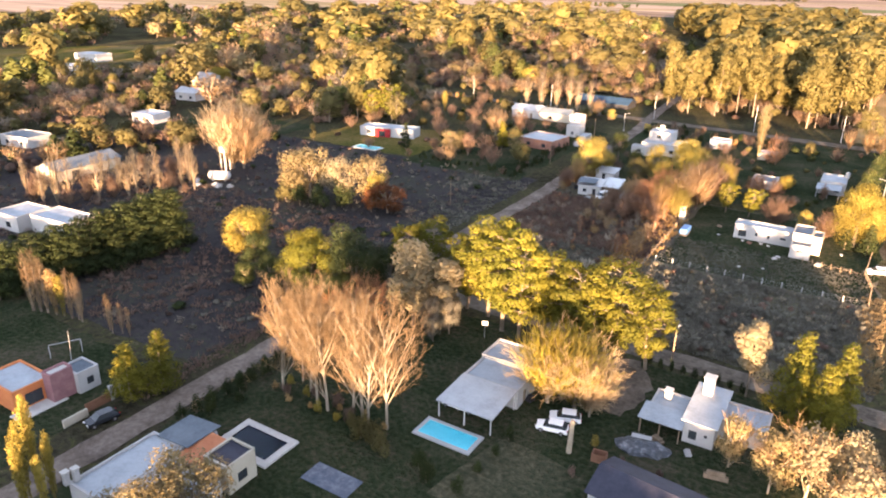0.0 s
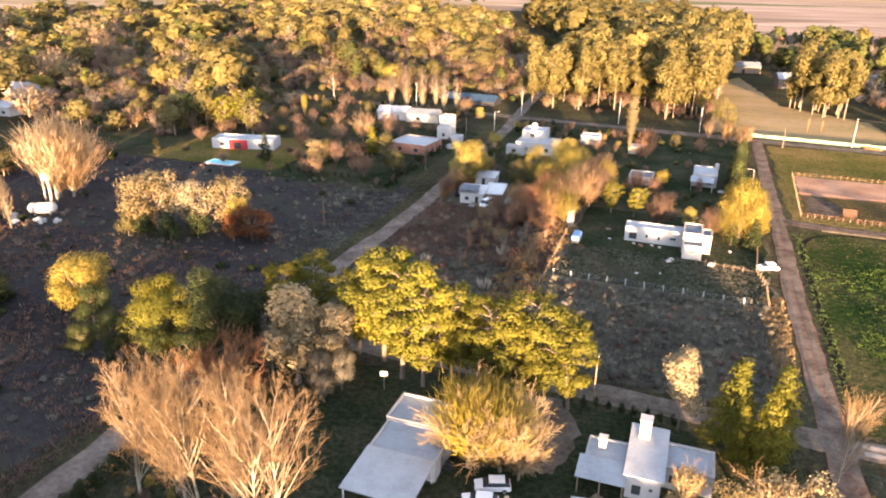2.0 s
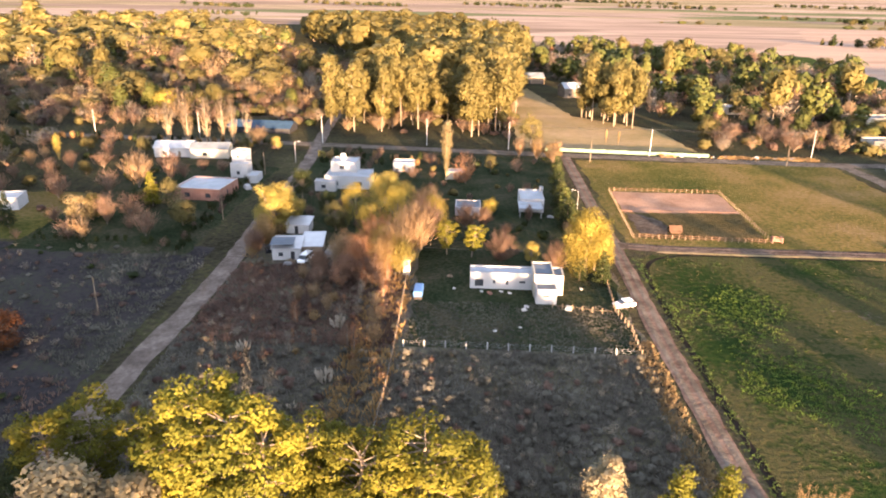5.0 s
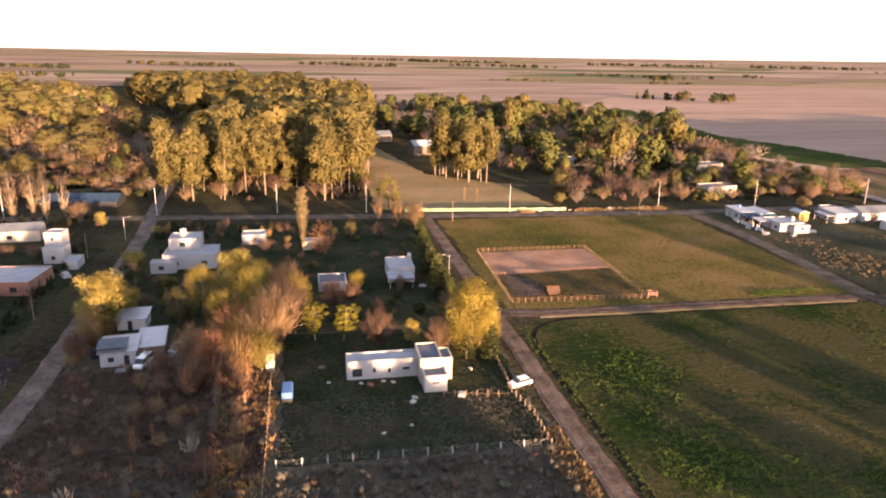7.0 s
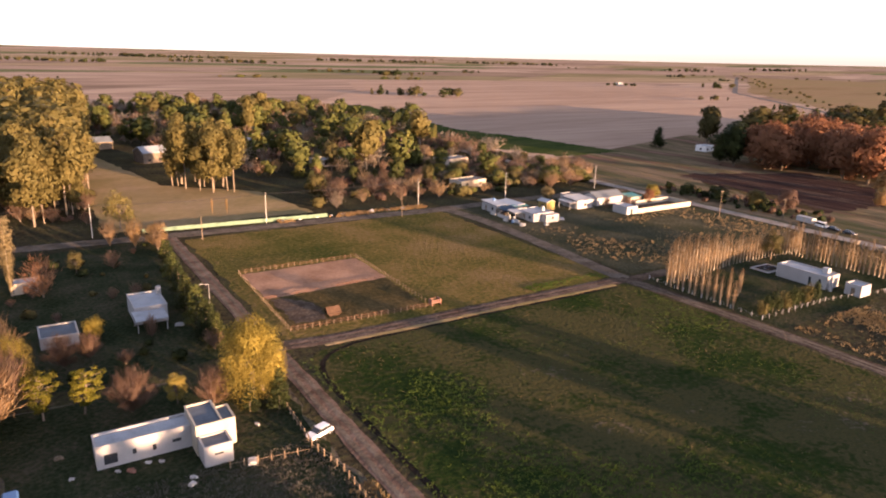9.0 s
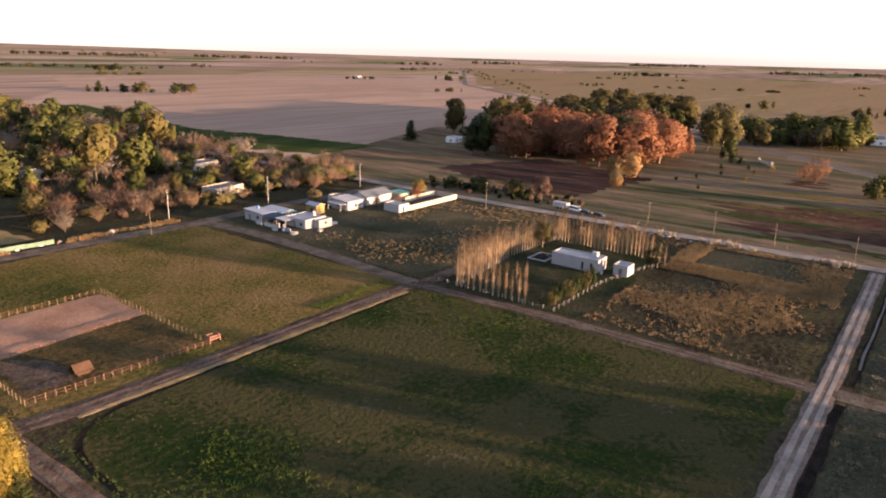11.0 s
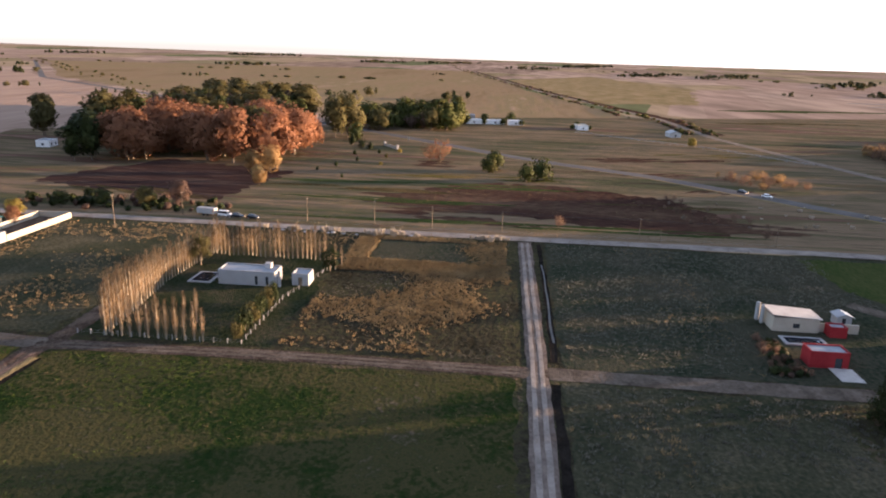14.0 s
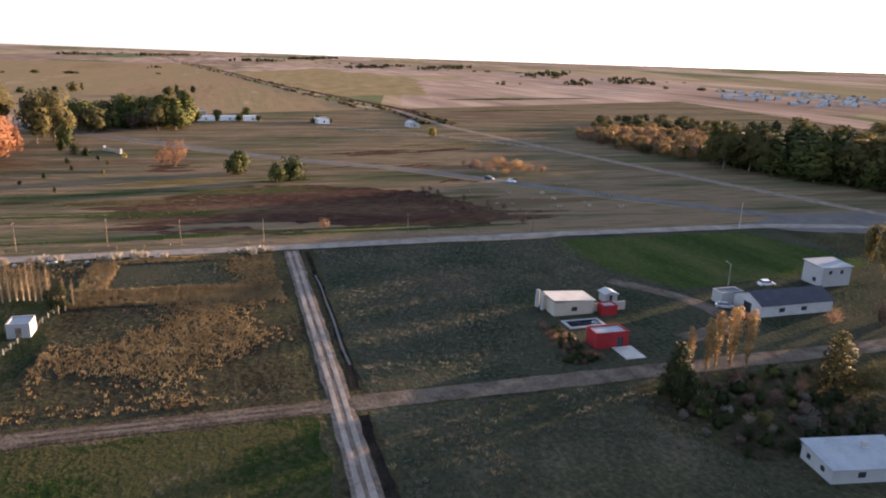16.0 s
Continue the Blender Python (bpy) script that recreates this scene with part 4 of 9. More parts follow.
def house(x, y, turn, label, blocks, name="house", category="house", group=""):
    """A house of box-shaped blocks. Each: (x0, y0, x1, y1, height, wall, roof, form, openings); forms: flat, gable_x, gable_y, shed_x, shed_y, porch."""
    h = thing(name, (x, y, 0), turn, label, category, group)
    for x0, y0, x1, y1, z, wall, roof, form, holes in blocks:
        z0, t = 0.0, 0.2
        if isinstance(z, tuple):
            z0, z = z
        if form == "porch":
            k = max(2, round((x1 - x0) / 3.5) + 1)
            for i in range(k):
                for yy in (y0 + 0.15, y1 - 0.15) if y1 - y0 > 3.5 else (y0 + 0.15,):
                    px = x0 + 0.15 + (x1 - x0 - 0.3) * i / (k - 1)
                    part("post", boxes((px - 0.08, yy - 0.08, z0, px + 0.08, yy + 0.08, z - 0.12), bevel=0.02), M[wall], h)
            r = part("porch_roof", slope_roof(x0, y0, x1, y1, z, 0.35, "x", 0.2, 0.12, False), M[roof], h, "low sloping porch roof")
            continue
        bm = bmesh.new()
        sides = {s: [(u, sl, w, hh) for sd, u, sl, w, hh, kd in holes if sd == s] for s in "SNWE"}
        wall_cells(bm, "x", x0, x1, y0, y0 + t, z0, z, sides["S"])
        wall_cells(bm, "x", x0, x1, y1 - t, y1, z0, z, sides["N"])
        wall_cells(bm, "y", y0 + t, y1 - t, x0, x0 + t, z0, z, sides["W"])
        wall_cells(bm, "y", y0 + t, y1 - t, x1 - t, x1, z0, z, sides["E"])
        rise = 0.0
        if form.startswith("gable"):
            rise = min(x1 - x0, y1 - y0) * 0.22
            gable_ends(bm, x0, y0, x1, y1, z, rise * ((y1 - y0) / (y1 - y0 + 0.7) if form[-1] == "x" else (x1 - x0) / (x1 - x0 + 0.7)), form[-1])
        bmesh.ops.remove_doubles(bm, verts=bm.verts[:], dist=1e-4)
        part("wall", bm, M[wall], h)
        if form == "flat":
            rf = part("roof", boxes((x0 + t, y0 + t, z - 0.4, x1 - t, y1 - t, z - 0.22)), M[roof], h, "flat coated roof behind a low parapet")
            lip = [(x0 - 0.05, y0 - 0.05, z, x1 + 0.05, y0 + t + 0.03, z + 0.06), (x0 - 0.05, y1 - t - 0.03, z, x1 + 0.05, y1 + 0.05, z + 0.06),
                   (x0 - 0.05, y0 + t + 0.03, z, x0 + t + 0.03, y1 - t - 0.03, z + 0.06), (x1 - t - 0.03, y0 + t + 0.03, z, x1 + 0.05, y1 - t - 0.03, z + 0.06)]
            part("coping", boxes(*lip), M[wall if wall != "brick" else "concrete"], rf)
        elif form.startswith("gable"):
            part("roof", slope_roof(x0, y0, x1, y1, z + 0.12, rise, form[-1]), M[roof], h, "pitched roof")
        else:
            low = 1 if form.endswith("n") else 0
            part("roof", slope_roof(x0, y0, x1, y1, z + 0.14, 0.55, form[5], gable=False, low=low), M[roof], h, "single-slope sheet roof")
        for sd, u, sl, w, hh, kd in holes:
            opening(h, sd, (x0, y0, x1, y1), u, sl, w, hh, kd, t)
    return h


def chimney(h, x, y, z0, z1, w=0.9, wall="white"):
    c = part("chimney", boxes((x - w / 2, y - w / 2, z0, x + w / 2, y + w / 2, z1), bevel=0.03), M[wall], h, "square rendered chimney")
    part("cap", boxes((x - w / 2 - 0.1, y - w / 2 - 0.1, z1 + 0.25, x + w / 2 + 0.1, y + w / 2 + 0.1, z1 + 0.37)), M["concrete"], c)
    for sx in (-1, 1):
        for sy in (-1, 1):
            part("cap_leg", boxes((x + sx * w * 0.4 - 0.06, y + sy * w * 0.4 - 0.06, z1, x + sx * w * 0.4 + 0.06, y + sy * w * 0.4 + 0.06, z1 + 0.25)), M["concrete"], c)


def tank(h, x, y, z0, r=0.6, hh=1.2, mat="white"):
    bm = rod((x, y, z0 + 0.3), (x, y, z0 + 0.3 + hh), r, r * 0.95, 12)
    rod((x, y, z0 + 0.3 + hh), (x, y, z0 + 0.5 + hh), r * 0.95, r * 0.3, 12, bm)
    t = part("water_tank", bm, M[mat], h, "round roof water tank")
    part("tank_stand", boxes((x - 0.5, y - 0.5, z0, x + 0.5, y + 0.5, z0 + 0.3)), M["concrete"], t)


def car(x, y, turn, paint, label, form="hatch", name="car"):
    c = thing(name, (x, y, 0.02), turn, label, "car" if form != "pickup" else "pickup truck")
    L = {"hatch": 4.2, "pickup": 5.2, "van": 4.6}[form]
    lo = -L / 2
    # outline from the side: (x, z) and half width
    if form == "hatch":
        low = [(0, 0.45, .80), (0.05, 0.75, .84), (1.0, 0.95, .87), (4.0, 0.98, .87), (4.2, 0.75, .84), (4.2, 0.4, .82)]
        cab = [(0.95, 0.94, .82), (1.65, 1.46, .66), (3.45, 1.48, .64), (4.05, 0.98, .80)]
    elif form == "pickup":
        low = [(0, 0.5, .86), (0.05, 0.9, .90), (1.2, 1.05, .93), (3.3, 1.08, .93), (5.2, 1.08, .93), (5.2, 0.55, .90)]
        cab = [(1.15, 1.05, .88), (1.75, 1.72, .72), (3.1, 1.74, .72), (3.45, 1.08, .88)]
    else:
        low = [(0, 0.45, .84), (0.05, 0.9, .88), (0.7, 1.05, .9), (4.5, 1.1, .9), (4.6, 0.9, .88), (4.6, 0.4, .86)]
        cab = [(0.65, 1.05, .86), (1.2, 1.85, .74), (4.35, 1.88, .74), (4.55, 1.1, .86)]
    bm = bmesh.new()
    l = [bm.verts.new((lo + p, w, z)) for p, z, w in low]
    r = [bm.verts.new((lo + p, -w, z)) for p, z, w in low]
    lb = [bm.verts.new((lo + 0.1, 0.8, 0.28)), bm.verts.new((lo + L - 0.1, 0.8, 0.28))]
    rb = [bm.verts.new((lo + 0.1, -0.8, 0.28)), bm.verts.new((lo + L - 0.1, -0.8, 0.28))]
    for i in range(len(l) - 1):
        bm.faces.new((l[i], l[i + 1], r[i + 1], r[i]))
    bm.faces.new([lb[0], *l, lb[1]]), bm.faces.new([rb[1], *r[::-1], rb[0]])
    bm.faces.new((lb[0], rb[0], r[0], l[0])), bm.faces.new((l[-1], r[-1], rb[1], lb[1])), bm.faces.new((lb[1], rb[1], rb[0], lb[0]))
    bmesh.ops.recalc_face_normals(bm, faces=bm.faces[:])
    bmesh.ops.bevel(bm, geom=bm.edges[:], offset=0.05, segments=1, affect="EDGES")
    body = part("body", bm, M[paint], c)
    if form == "pickup":
        part("cargo_bed", boxes((lo + 3.6, -0.72, 1.09, lo + 5.05, 0.72, 1.1)), M["dark"], body, "open dark load bed")
    bm = bmesh.new()
    a = [[bm.verts.new((lo + p, s * w, z)) for p, z, w in cab] for s in (1, -1)]
    for i in range(3):
        bm.faces.new((a[0][i], a[0][i + 1], a[1][i + 1], a[1][i]))
    bm.faces.new(a[0]), bm.faces.new(a[1][::-1])
    bmesh.ops.recalc_face_normals(bm, faces=bm.faces[:])
    part("windows", bm, M["glass"], c, "dark cabin glazing")
    (p1, z1, w1), (p2, z2, w2) = cab[1], cab[2]
    part("roof", boxes((lo + p1 - 0.03, -w1 - 0.02, z1 - 0.02, lo + p2 + 0.05, w1 + 0.02, max(z1, z2) + 0.03), bevel=0.02), M[paint], c)
    for k, (px, py) in enumerate(((0.75, 0.8), (0.75, -0.8), (L - 0.8, 0.8), (L - 0.8, -0.8))):
        s = 1 if py > 0 else -1
        w = part("wheel", rod((lo + px, py - 0.1 * s, 0.31), (lo + px, py + 0.12 * s, 0.31), 0.32, 0.32, 14), M["tyre"], c)
        part("rim", rod((lo + px, py + 0.1 * s, 0.31), (lo + px, py + 0.135 * s, 0.31), 0.19, 0.17, 10), M["metal"], w)
    for s in (1, -1):
        part("headlight", boxes((lo - 0.03, s * 0.6 - 0.16, 0.6, lo + 0.06, s * 0.6 + 0.16, 0.74)), M["lampglass"], c)
        part("tail_light", boxes((lo + L - 0.05, s * 0.68 - 0.12, 0.68, lo + L + 0.03, s * 0.68 + 0.12, 0.86)), M["tail"], c)
    return c


def pole(x, y, height, turn=0, label="tall grey concrete utility pole with a crossarm", arm=True, lamp=False, mat="concrete", name="utility_pole", category="utility pole", group="utility poles"):
    p = thing(name, (x, y, 0), turn, label, category, group)
    part("pole", rod((0, 0, 0), (0, 0, height), 0.14, 0.08, 8), M[mat], p)
    if arm:
        a = part("crossarm", boxes((-0.9, -0.06, height - 0.55, 0.9, 0.06, height - 0.42)), M["wood"], p)
        for q in (-0.8, 0, 0.8):
            part("insulator", rod((q, 0, height - 0.42), (q, 0, height - 0.22), 0.05, 0.03, 6), M["white"], a)
    if lamp:
        part("arm", rod((0, 0, height - 0.2), (0, -1.4, height + 0.2), 0.04, 0.04, 6), M["metal"], p)
        part("lamp_head", boxes((-0.14, -1.95, height + 0.12, 0.14, -1.3, height + 0.26), bevel=0.03), M["white"], p)
    return p


def wires(pts, label="thin dark overhead wires", drop=0.7, lanes=(-0.8, 0, 0.8), across=(0, 1), name="power_line"):
    segs = []
    for (xa, ya, za), (xb, yb, zb) in zip(pts, pts[1:]):
        for q in lanes:
            for i in range(10):
                f, g = i / 10, (i + 1) / 10
                row = []
                for t in (f, g):
                    row += [xa + (xb - xa) * t + q * across[0], ya + (yb - ya) * t + q * across[1], za + (zb - za) * t - 4 * drop * t * (1 - t)]
                segs.append((*row, 0.022, 0.022))
    v, f, nn = tubes(segs, 3)
    return tagged(new(name, mesh_np(name, v, [f], [M["dark"]])), label, "overhead wires")


def fence(line, spacing, height, post_mat, label, rail_mat=None, rails=(), thick=0.07, name="fence", closed=False, wire=True, skip=None):
    """Posts along a line, each an object, with rails or wires between them."""
    h = thing(name, (0, 0, 0), 0, label, "fence")
    bm = boxes((-thick, -thick, 0, thick, thick, height), bevel=thick * 0.3)
    first = part("post", bm, M[post_mat], h)
    me, used = first.data, False
    pts = line + line[:1] if closed else line
    rng = random.Random(len(line) + int(height * 10))
    for (xa, ya), (xb, yb) in zip(pts, pts[1:]):
        d = math.hypot(xb - xa, yb - ya)
        k = max(1, round(d / spacing))
        for i in range(k):
            f = i / k
            x, y = xa + (xb - xa) * f, ya + (yb - ya) * f
            if used:
                o = new("post", me)
                o.parent = h
            else:
                o, used = first, True
            o.matrix_basis = pose(x, y, 0, rng.uniform(-3, 3), rng.uniform(-3, 3), rng.uniform(0, 90))
        if rails:
            segs = []
            for z in rails:
                for i in range(k):
                    f, g = i / k, (i + 1) / k
                    if skip and rng.random() < skip:
                        continue
                    segs.append((xa + (xb - xa) * f, ya + (yb - ya) * f, z + rng.uniform(-.04, .04), xa + (xb - xa) * g, ya + (yb - ya) * g, z + rng.uniform(-.04, .04), thick * 0.6 if rail_mat else 0.012, thick * 0.6 if rail_mat else 0.012))
            v, f, nn = tubes(segs, 4)
            r = new("rail" if rail_mat else "wire", mesh_np("rail", v, [f], [M[rail_mat or "metal"]]))
            r.parent = h
    return h


def pool(x0, y0, x1, y1, rim, bed, label, deck=0.6, depth=1.4, level=0.12, turn=0.0):
    """A sunk basin within a raised paved rim."""
    cx, cy = (x0 + x1) / 2, (y0 + y1) / 2
    h = thing("swimming_pool", (cx, cy, 0), turn, label, "swimming pool")
    w, d = (x1 - x0) / 2, (y1 - y0) / 2
    part("rim", boxes((-w - deck, -d - deck, 0, w + deck, -d, 0.3), (-w - deck, d, 0, w + deck, d + deck, 0.3), (-w - deck, -d, 0, -w, d, 0.3), (w, -d, 0, w + deck, d, 0.3)), M[rim], h, "pale paved rim")
    part("basin", boxes((-w, -d, 0.045, w, d, 0.075), (-w, -d, 0.075, -w + 0.06, d, 0.28), (w - 0.06, -d, 0.075, w, d, 0.28), (-w + 0.06, -d, 0.075, w - 0.06, -d + 0.06, 0.28), (-w + 0.06, d - 0.06, 0.075, w - 0.06, d, 0.28)), M[bed], h)
    part("water", boxes((-w + 0.06, -d + 0.06, 0.12, w - 0.06, d - 0.06, 0.2)), M["water"], h, "still clear water")
    return h


def stone(x, y, size, seed, material="concrete", label="pale rough stone at the roadside", name="stone", category="stone", group="", flat=0.6):
    """A rough boulder resting on the ground."""
    bm = bmesh.new()
    bmesh.ops.create_icosphere(bm, subdivisions=2, radius=size)
    for v in bm.verts:
        k = 1 + 0.35 * noise.noise(v.co / size * 1.3 + Vector((seed * 3.1, 0, 0)))
        v.co = Vector((v.co.x * k * 1.2, v.co.y * k, max(-0.05, v.co.z * k * flat)))
    ob = part(name, bm, M[material], None, label)
    ob.matrix_basis = pose(x, y, 0.05, 0, 0, seed * 47 % 360)
    return tagged(ob, "", category, group)


BUILT = []                           # footprints kept clear of brush


def home(label, blocks, turn=0.0, **kw):
    """house() with the blocks given in world metres; turned about the middle of the first block."""
    cx, cy = (blocks[0][0] + blocks[0][2]) / 2, (blocks[0][1] + blocks[0][3]) / 2
    local = []
    for x0, y0, x1, y1, z, wall, roof, form, holes in blocks:
        local.append((x0 - cx, y0 - cy, x1 - cx, y1 - cy, z, wall, roof, form, [(s, u - (cx if s in "SN" else cy), a, w, h, k) for s, u, a, w, h, k in holes]))
    for q in blocks:
        BUILT.append((q[0] - 2.5, q[1] - 4.0, q[2] + 2.5, q[3] + 2.5))
    return house(cx, cy, turn, label, local, **kw), cx, cy


# ---------------------------------------------------------------- ground
bm = bmesh.new()
last, hub = None, bm.verts.new((0, 0, 0))
for r in (150, 400, 1000, 2500, 3500, 4500, 6500):
    ring = [bm.verts.new((r * math.cos(i * math.tau / 96), r * math.sin(i * math.tau / 96), rise(r, 0))) for i in range(96)]
    for i in range(96):
        j = (i + 1) % 96
        bm.faces.new((last[i], ring[i], ring[j], last[j]) if last else (hub, ring[i], ring[j]))
    last = ring
tagged(part("ground", bm, M["plain"], None, "flat plain of fields and dry stubble reaching the horizon"), "", "ground", "", "structure")


def rect(x0, y0, x1, y1):
    return [(x0, y0), (x1, y0), (x1, y1), (x0, y1)]


FIELDS = [
    ("field", [(235, 330), (330, 390), (440, 410), (640, 400), (700, 440), (1000, 790), (1250, 1000), (900, 1300), (560, 1350), (420, 1000), (250, 760), (225, 450)], "tan", 0.015, "wide field of pale dry stubble"),
    ("field", [(-900, -300), (212, -300), (212, 300), (235, 330), (225, 450), (250, 740), (60, 800), (-60, 1150), (-760, 1150), (-1000, 500)], "wood_floor", 0.02, "dark leaf-strewn ground between houses and woods"),
    ("field", [(212, -400), (900, -500), (640, 130), (500, 260), (420, 420), (230, 360), (212, 300)], "far_grass", 0.024, "open grassland with olive and straw tints"),
    ("crop_field", [(225, 450), (250, 370), (300, 372), (290, 450), (272, 520), (310, 740), (285, 760), (250, 740)], "green_crop", 0.03, "narrow strip of young green crop"),
    ("field", [(900, 30), (1700, 110), (2300, -150), (1500, -260), (950, -140)], "aftermath", 0.03, "wide pale green pasture"),
    ("pasture", [(24, 105), (113, 105), (113, 189.2), (32, 189.6), (27.5, 188.6), (24.8, 185.5), (24, 180)], "pasture", 0.04, "patchy green and olive pasture"),
    ("pasture", rect(24, 195, 113, 282), "meadow", 0.04, "sunlit olive meadow around the riding arena"),
    ("field", rect(119, 195, 206, 281), "rough", 0.04, "rough weedy lot beside the white houses"),
    ("field", rect(119, 105, 206, 188), "wood_floor", 0.04, "dry golden tussock field"),
    ("lawn", rect(119, 151, 178, 189.5), "lawn", 0.055, "dark mown lawn of the white house"),
    ("lawn", rect(180, 118, 200, 144), "weedy", 0.055, "mown rectangle of pale grass"),
    ("field", rect(24, 8, 113, 97), "rough", 0.04, "grey-green rough field in shade"),
    ("field", rect(119, -60, 206, 96), "weedy", 0.04, "grey-green rough field beside the white track"),
    ("crop_field", [(204, 24), (204, -46), (163, -58), (155, 10), (175, 22)], "green_crop", 0.055, "bright green grass lot"),
    ("field", rect(-62, 106, 17, 189), "brush", 0.04, "dark overgrown lot with low scrub"),
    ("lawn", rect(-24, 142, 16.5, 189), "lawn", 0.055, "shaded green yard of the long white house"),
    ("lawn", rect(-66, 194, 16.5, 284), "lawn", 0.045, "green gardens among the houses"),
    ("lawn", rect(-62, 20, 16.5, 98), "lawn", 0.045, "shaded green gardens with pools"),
    ("lawn", [(-26, 56), (-13, 55), (-11, 68), (-23, 70)], "rough", 0.055, "worn lighter lawn between hedges"),
    ("field", rect(-230, 60, -71, 185), "shaded_brush", 0.035, "dark brown overgrown land"),
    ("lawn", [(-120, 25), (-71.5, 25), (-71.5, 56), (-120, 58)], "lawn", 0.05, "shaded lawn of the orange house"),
    ("lawn", rect(-165, 186, -100, 225), "meadow", 0.05, "worn lawn in front of the white house"),
    ("lawn", rect(-118, 180, -76, 260), "lawn", 0.055, "green garden beside the road"),
    ("lawn", rect(-225, 165, -175, 205), "lawn", 0.05, "bright green garden"),
    ("field", [(5, 300), (72, 300), (66, 345), (35, 372), (20, 470), (6, 440)], "aftermath", 0.045, "sunlit field behind the green fence"),
    ("field", [(-560, 250), (-430, 190), (-400, 300), (-480, 400)], "meadow", 0.045, "pale open field among the trees"),
    ("field", [(256, 157), (288, 139), (305, 113), (304, 84), (284, 40), (242, 23), (224, 36), (234, 84), (248, 119)], "russet", 0.036, "broad patch of dark russet weeds"),
    ("field", [(234, 146), (237, 119), (228, 92), (225.6, 119)], "russet", 0.034, "dark strip of weeds beside the gravel road"),
    ("field", [(560, 200), (760, 470), (1100, 840), (2170, 1580), (3300, 1500), (3500, 330), (1173, 75), (700, -20), (600, 20)], "straw_plain", 0.018, "wide straw and olive pasture of the plain"),
    ("garden_bed", [(86, 12), (112, 12), (112.5, 52), (95, 54), (86, 46)], "wood_floor", 0.05, "dark garden soil among shrubs"),
    ("field", [(240, 215), (311, 205), (330, 275), (262, 300)], "plowed", 0.04, "dark ploughed plot with straw rows"),
]
for i, (nm, pts, mat, z, lab) in enumerate(FIELDS):
    sheet(nm, pts, M[mat], z, (2.6 if 215 < pts[0][0] < 900 else 0.8) if abs(pts[0][0]) < 300 else 6.0, 3.0 if abs(pts[0][0]) < 300 else 25.0, lab, "field" if "lawn" not in nm else "lawn", i + 1)
def streak(i, q, x, y, L, w, c0, s0, mat, lab):
    """A lens-shaped drift of growth with a ragged rim."""
    rim = [(w * 0.5 * math.cos(a) * (1 + 0.35 * math.sin(3 * a + i + q)), L * 0.5 * math.sin(a)) for a in (k * math.tau / 22 for k in range(22))]
    sheet("field", [(x + c0 * p - s0 * v, y + s0 * p + c0 * v) for p, v in rim], M[mat], 0.042 + 0.0012 * i + 0.0001 * q, w * 0.2, max(1.5, w * 0.4), lab, "field", 200 + i * 10 + q)


# long streaks of russet weeds, green regrowth and straw across the grassland
for i, (x, y, L, w, tilt, mat, lab) in enumerate(((268, 96, 130, 20, 0.05, "russet", "streak of dark russet weeds"), (284, 74, 90, 15, 0.1, "russet", "streak of dark russet weeds"), (242, 62, 100, 14, -0.02, "russet", "streak of dark russet weeds"), (246, 120, 64, 11, 0.0, "russet", "streak of dark russet weeds"), (238, 22, 46, 8, 0.05, "russet", "streak of dark russet weeds"), (352, 140, 30, 13, 0.2, "russet", "russet leaf litter under the autumn tree"), (398, 30, 80, 14, 0.4, "russet", "russet weeds beyond the highway"), (350, 46, 60, 6, 0.4, "russet", "russet weeds beside the highway"), (310, 10, 40, 5, 0.6, "russet", "russet weeds beside the highway"),
                                                (298, 150, 110, 9, 0.1, "green_crop", "streak of green regrowth"), (258, 150, 90, 6, 0.0, "green_crop", "streak of green regrowth"), (227, 104, 140, 5, 0.02, "green_crop", "green verge beyond the gravel road"), (318, 120, 90, 8, 0.15, "meadow", "streak of sunlit olive grass"), (280, 162, 80, 8, 0.05, "dry", "streak of straw-coloured grass"), (272, 46, 70, 5, 0.1, "dry", "streak of straw-coloured grass"), (430, -20, 90, 9, 0.5, "meadow", "pale grass strip beyond the highway"), (252, 245, 60, 6, -0.4, "dry", "strip of dry yellow grass"),
                                                (1180, -560, 300, 40, 0.2, "gravel", "bare whitish ground on the far plain"), (1080, -480, 160, 24, 0.2, "gravel", "bare whitish ground on the far plain"), (900, -260, 260, 30, 0.3, "green_crop", "green pasture strip on the far plain"), (700, -160, 160, 14, 0.3, "dry", "straw strip on the far plain"))):
    c0, s0 = math.cos(tilt), math.sin(tilt)
    many = random.Random(300 + i)
    pieces = [(x, y, L, w)] if x > 600 else [(x + many.uniform(-0.7, 0.7) * w, y + many.uniform(-0.4, 0.4) * L, L * many.uniform(0.25, 0.6), w * many.uniform(0.2, 0.6)) for _ in range(7)]
    for q, (x, y, L, w) in enumerate(pieces):
        streak(i, q, x, y, L, w, c0, s0, mat, lab)
sheet("riding_arena", [(28.6, 221), (60.3, 222.5), (60.6, 241.6), (28.6, 241.6)], M["sand"], 0.062, 0.3, 2.0, "pinkish sand riding arena", "riding arena", 77)
sheet("arena_grass", [(27.4, 200.8), (58.8, 199.2), (59.8, 222.2), (28.4, 220.8)], M["dry"], 0.05, 0.4, 2.0, "worn dull grass in the riding arena", "grass", 79)
sheet("bare_earth", [(29, 204), (36, 203), (37, 214), (32, 220), (29, 220)], M["mud"], 0.058, 0.6, 1.5, "trodden bare earth", "bare earth", 78)
sheet("bare_earth", [(-20, 84), (-12, 83), (-10, 92), (-14, 99), (-20, 98), (-22, 90)], M["dirt"], 0.062, 0.6, 1.5, "worn dirt drive", "bare earth", 79)

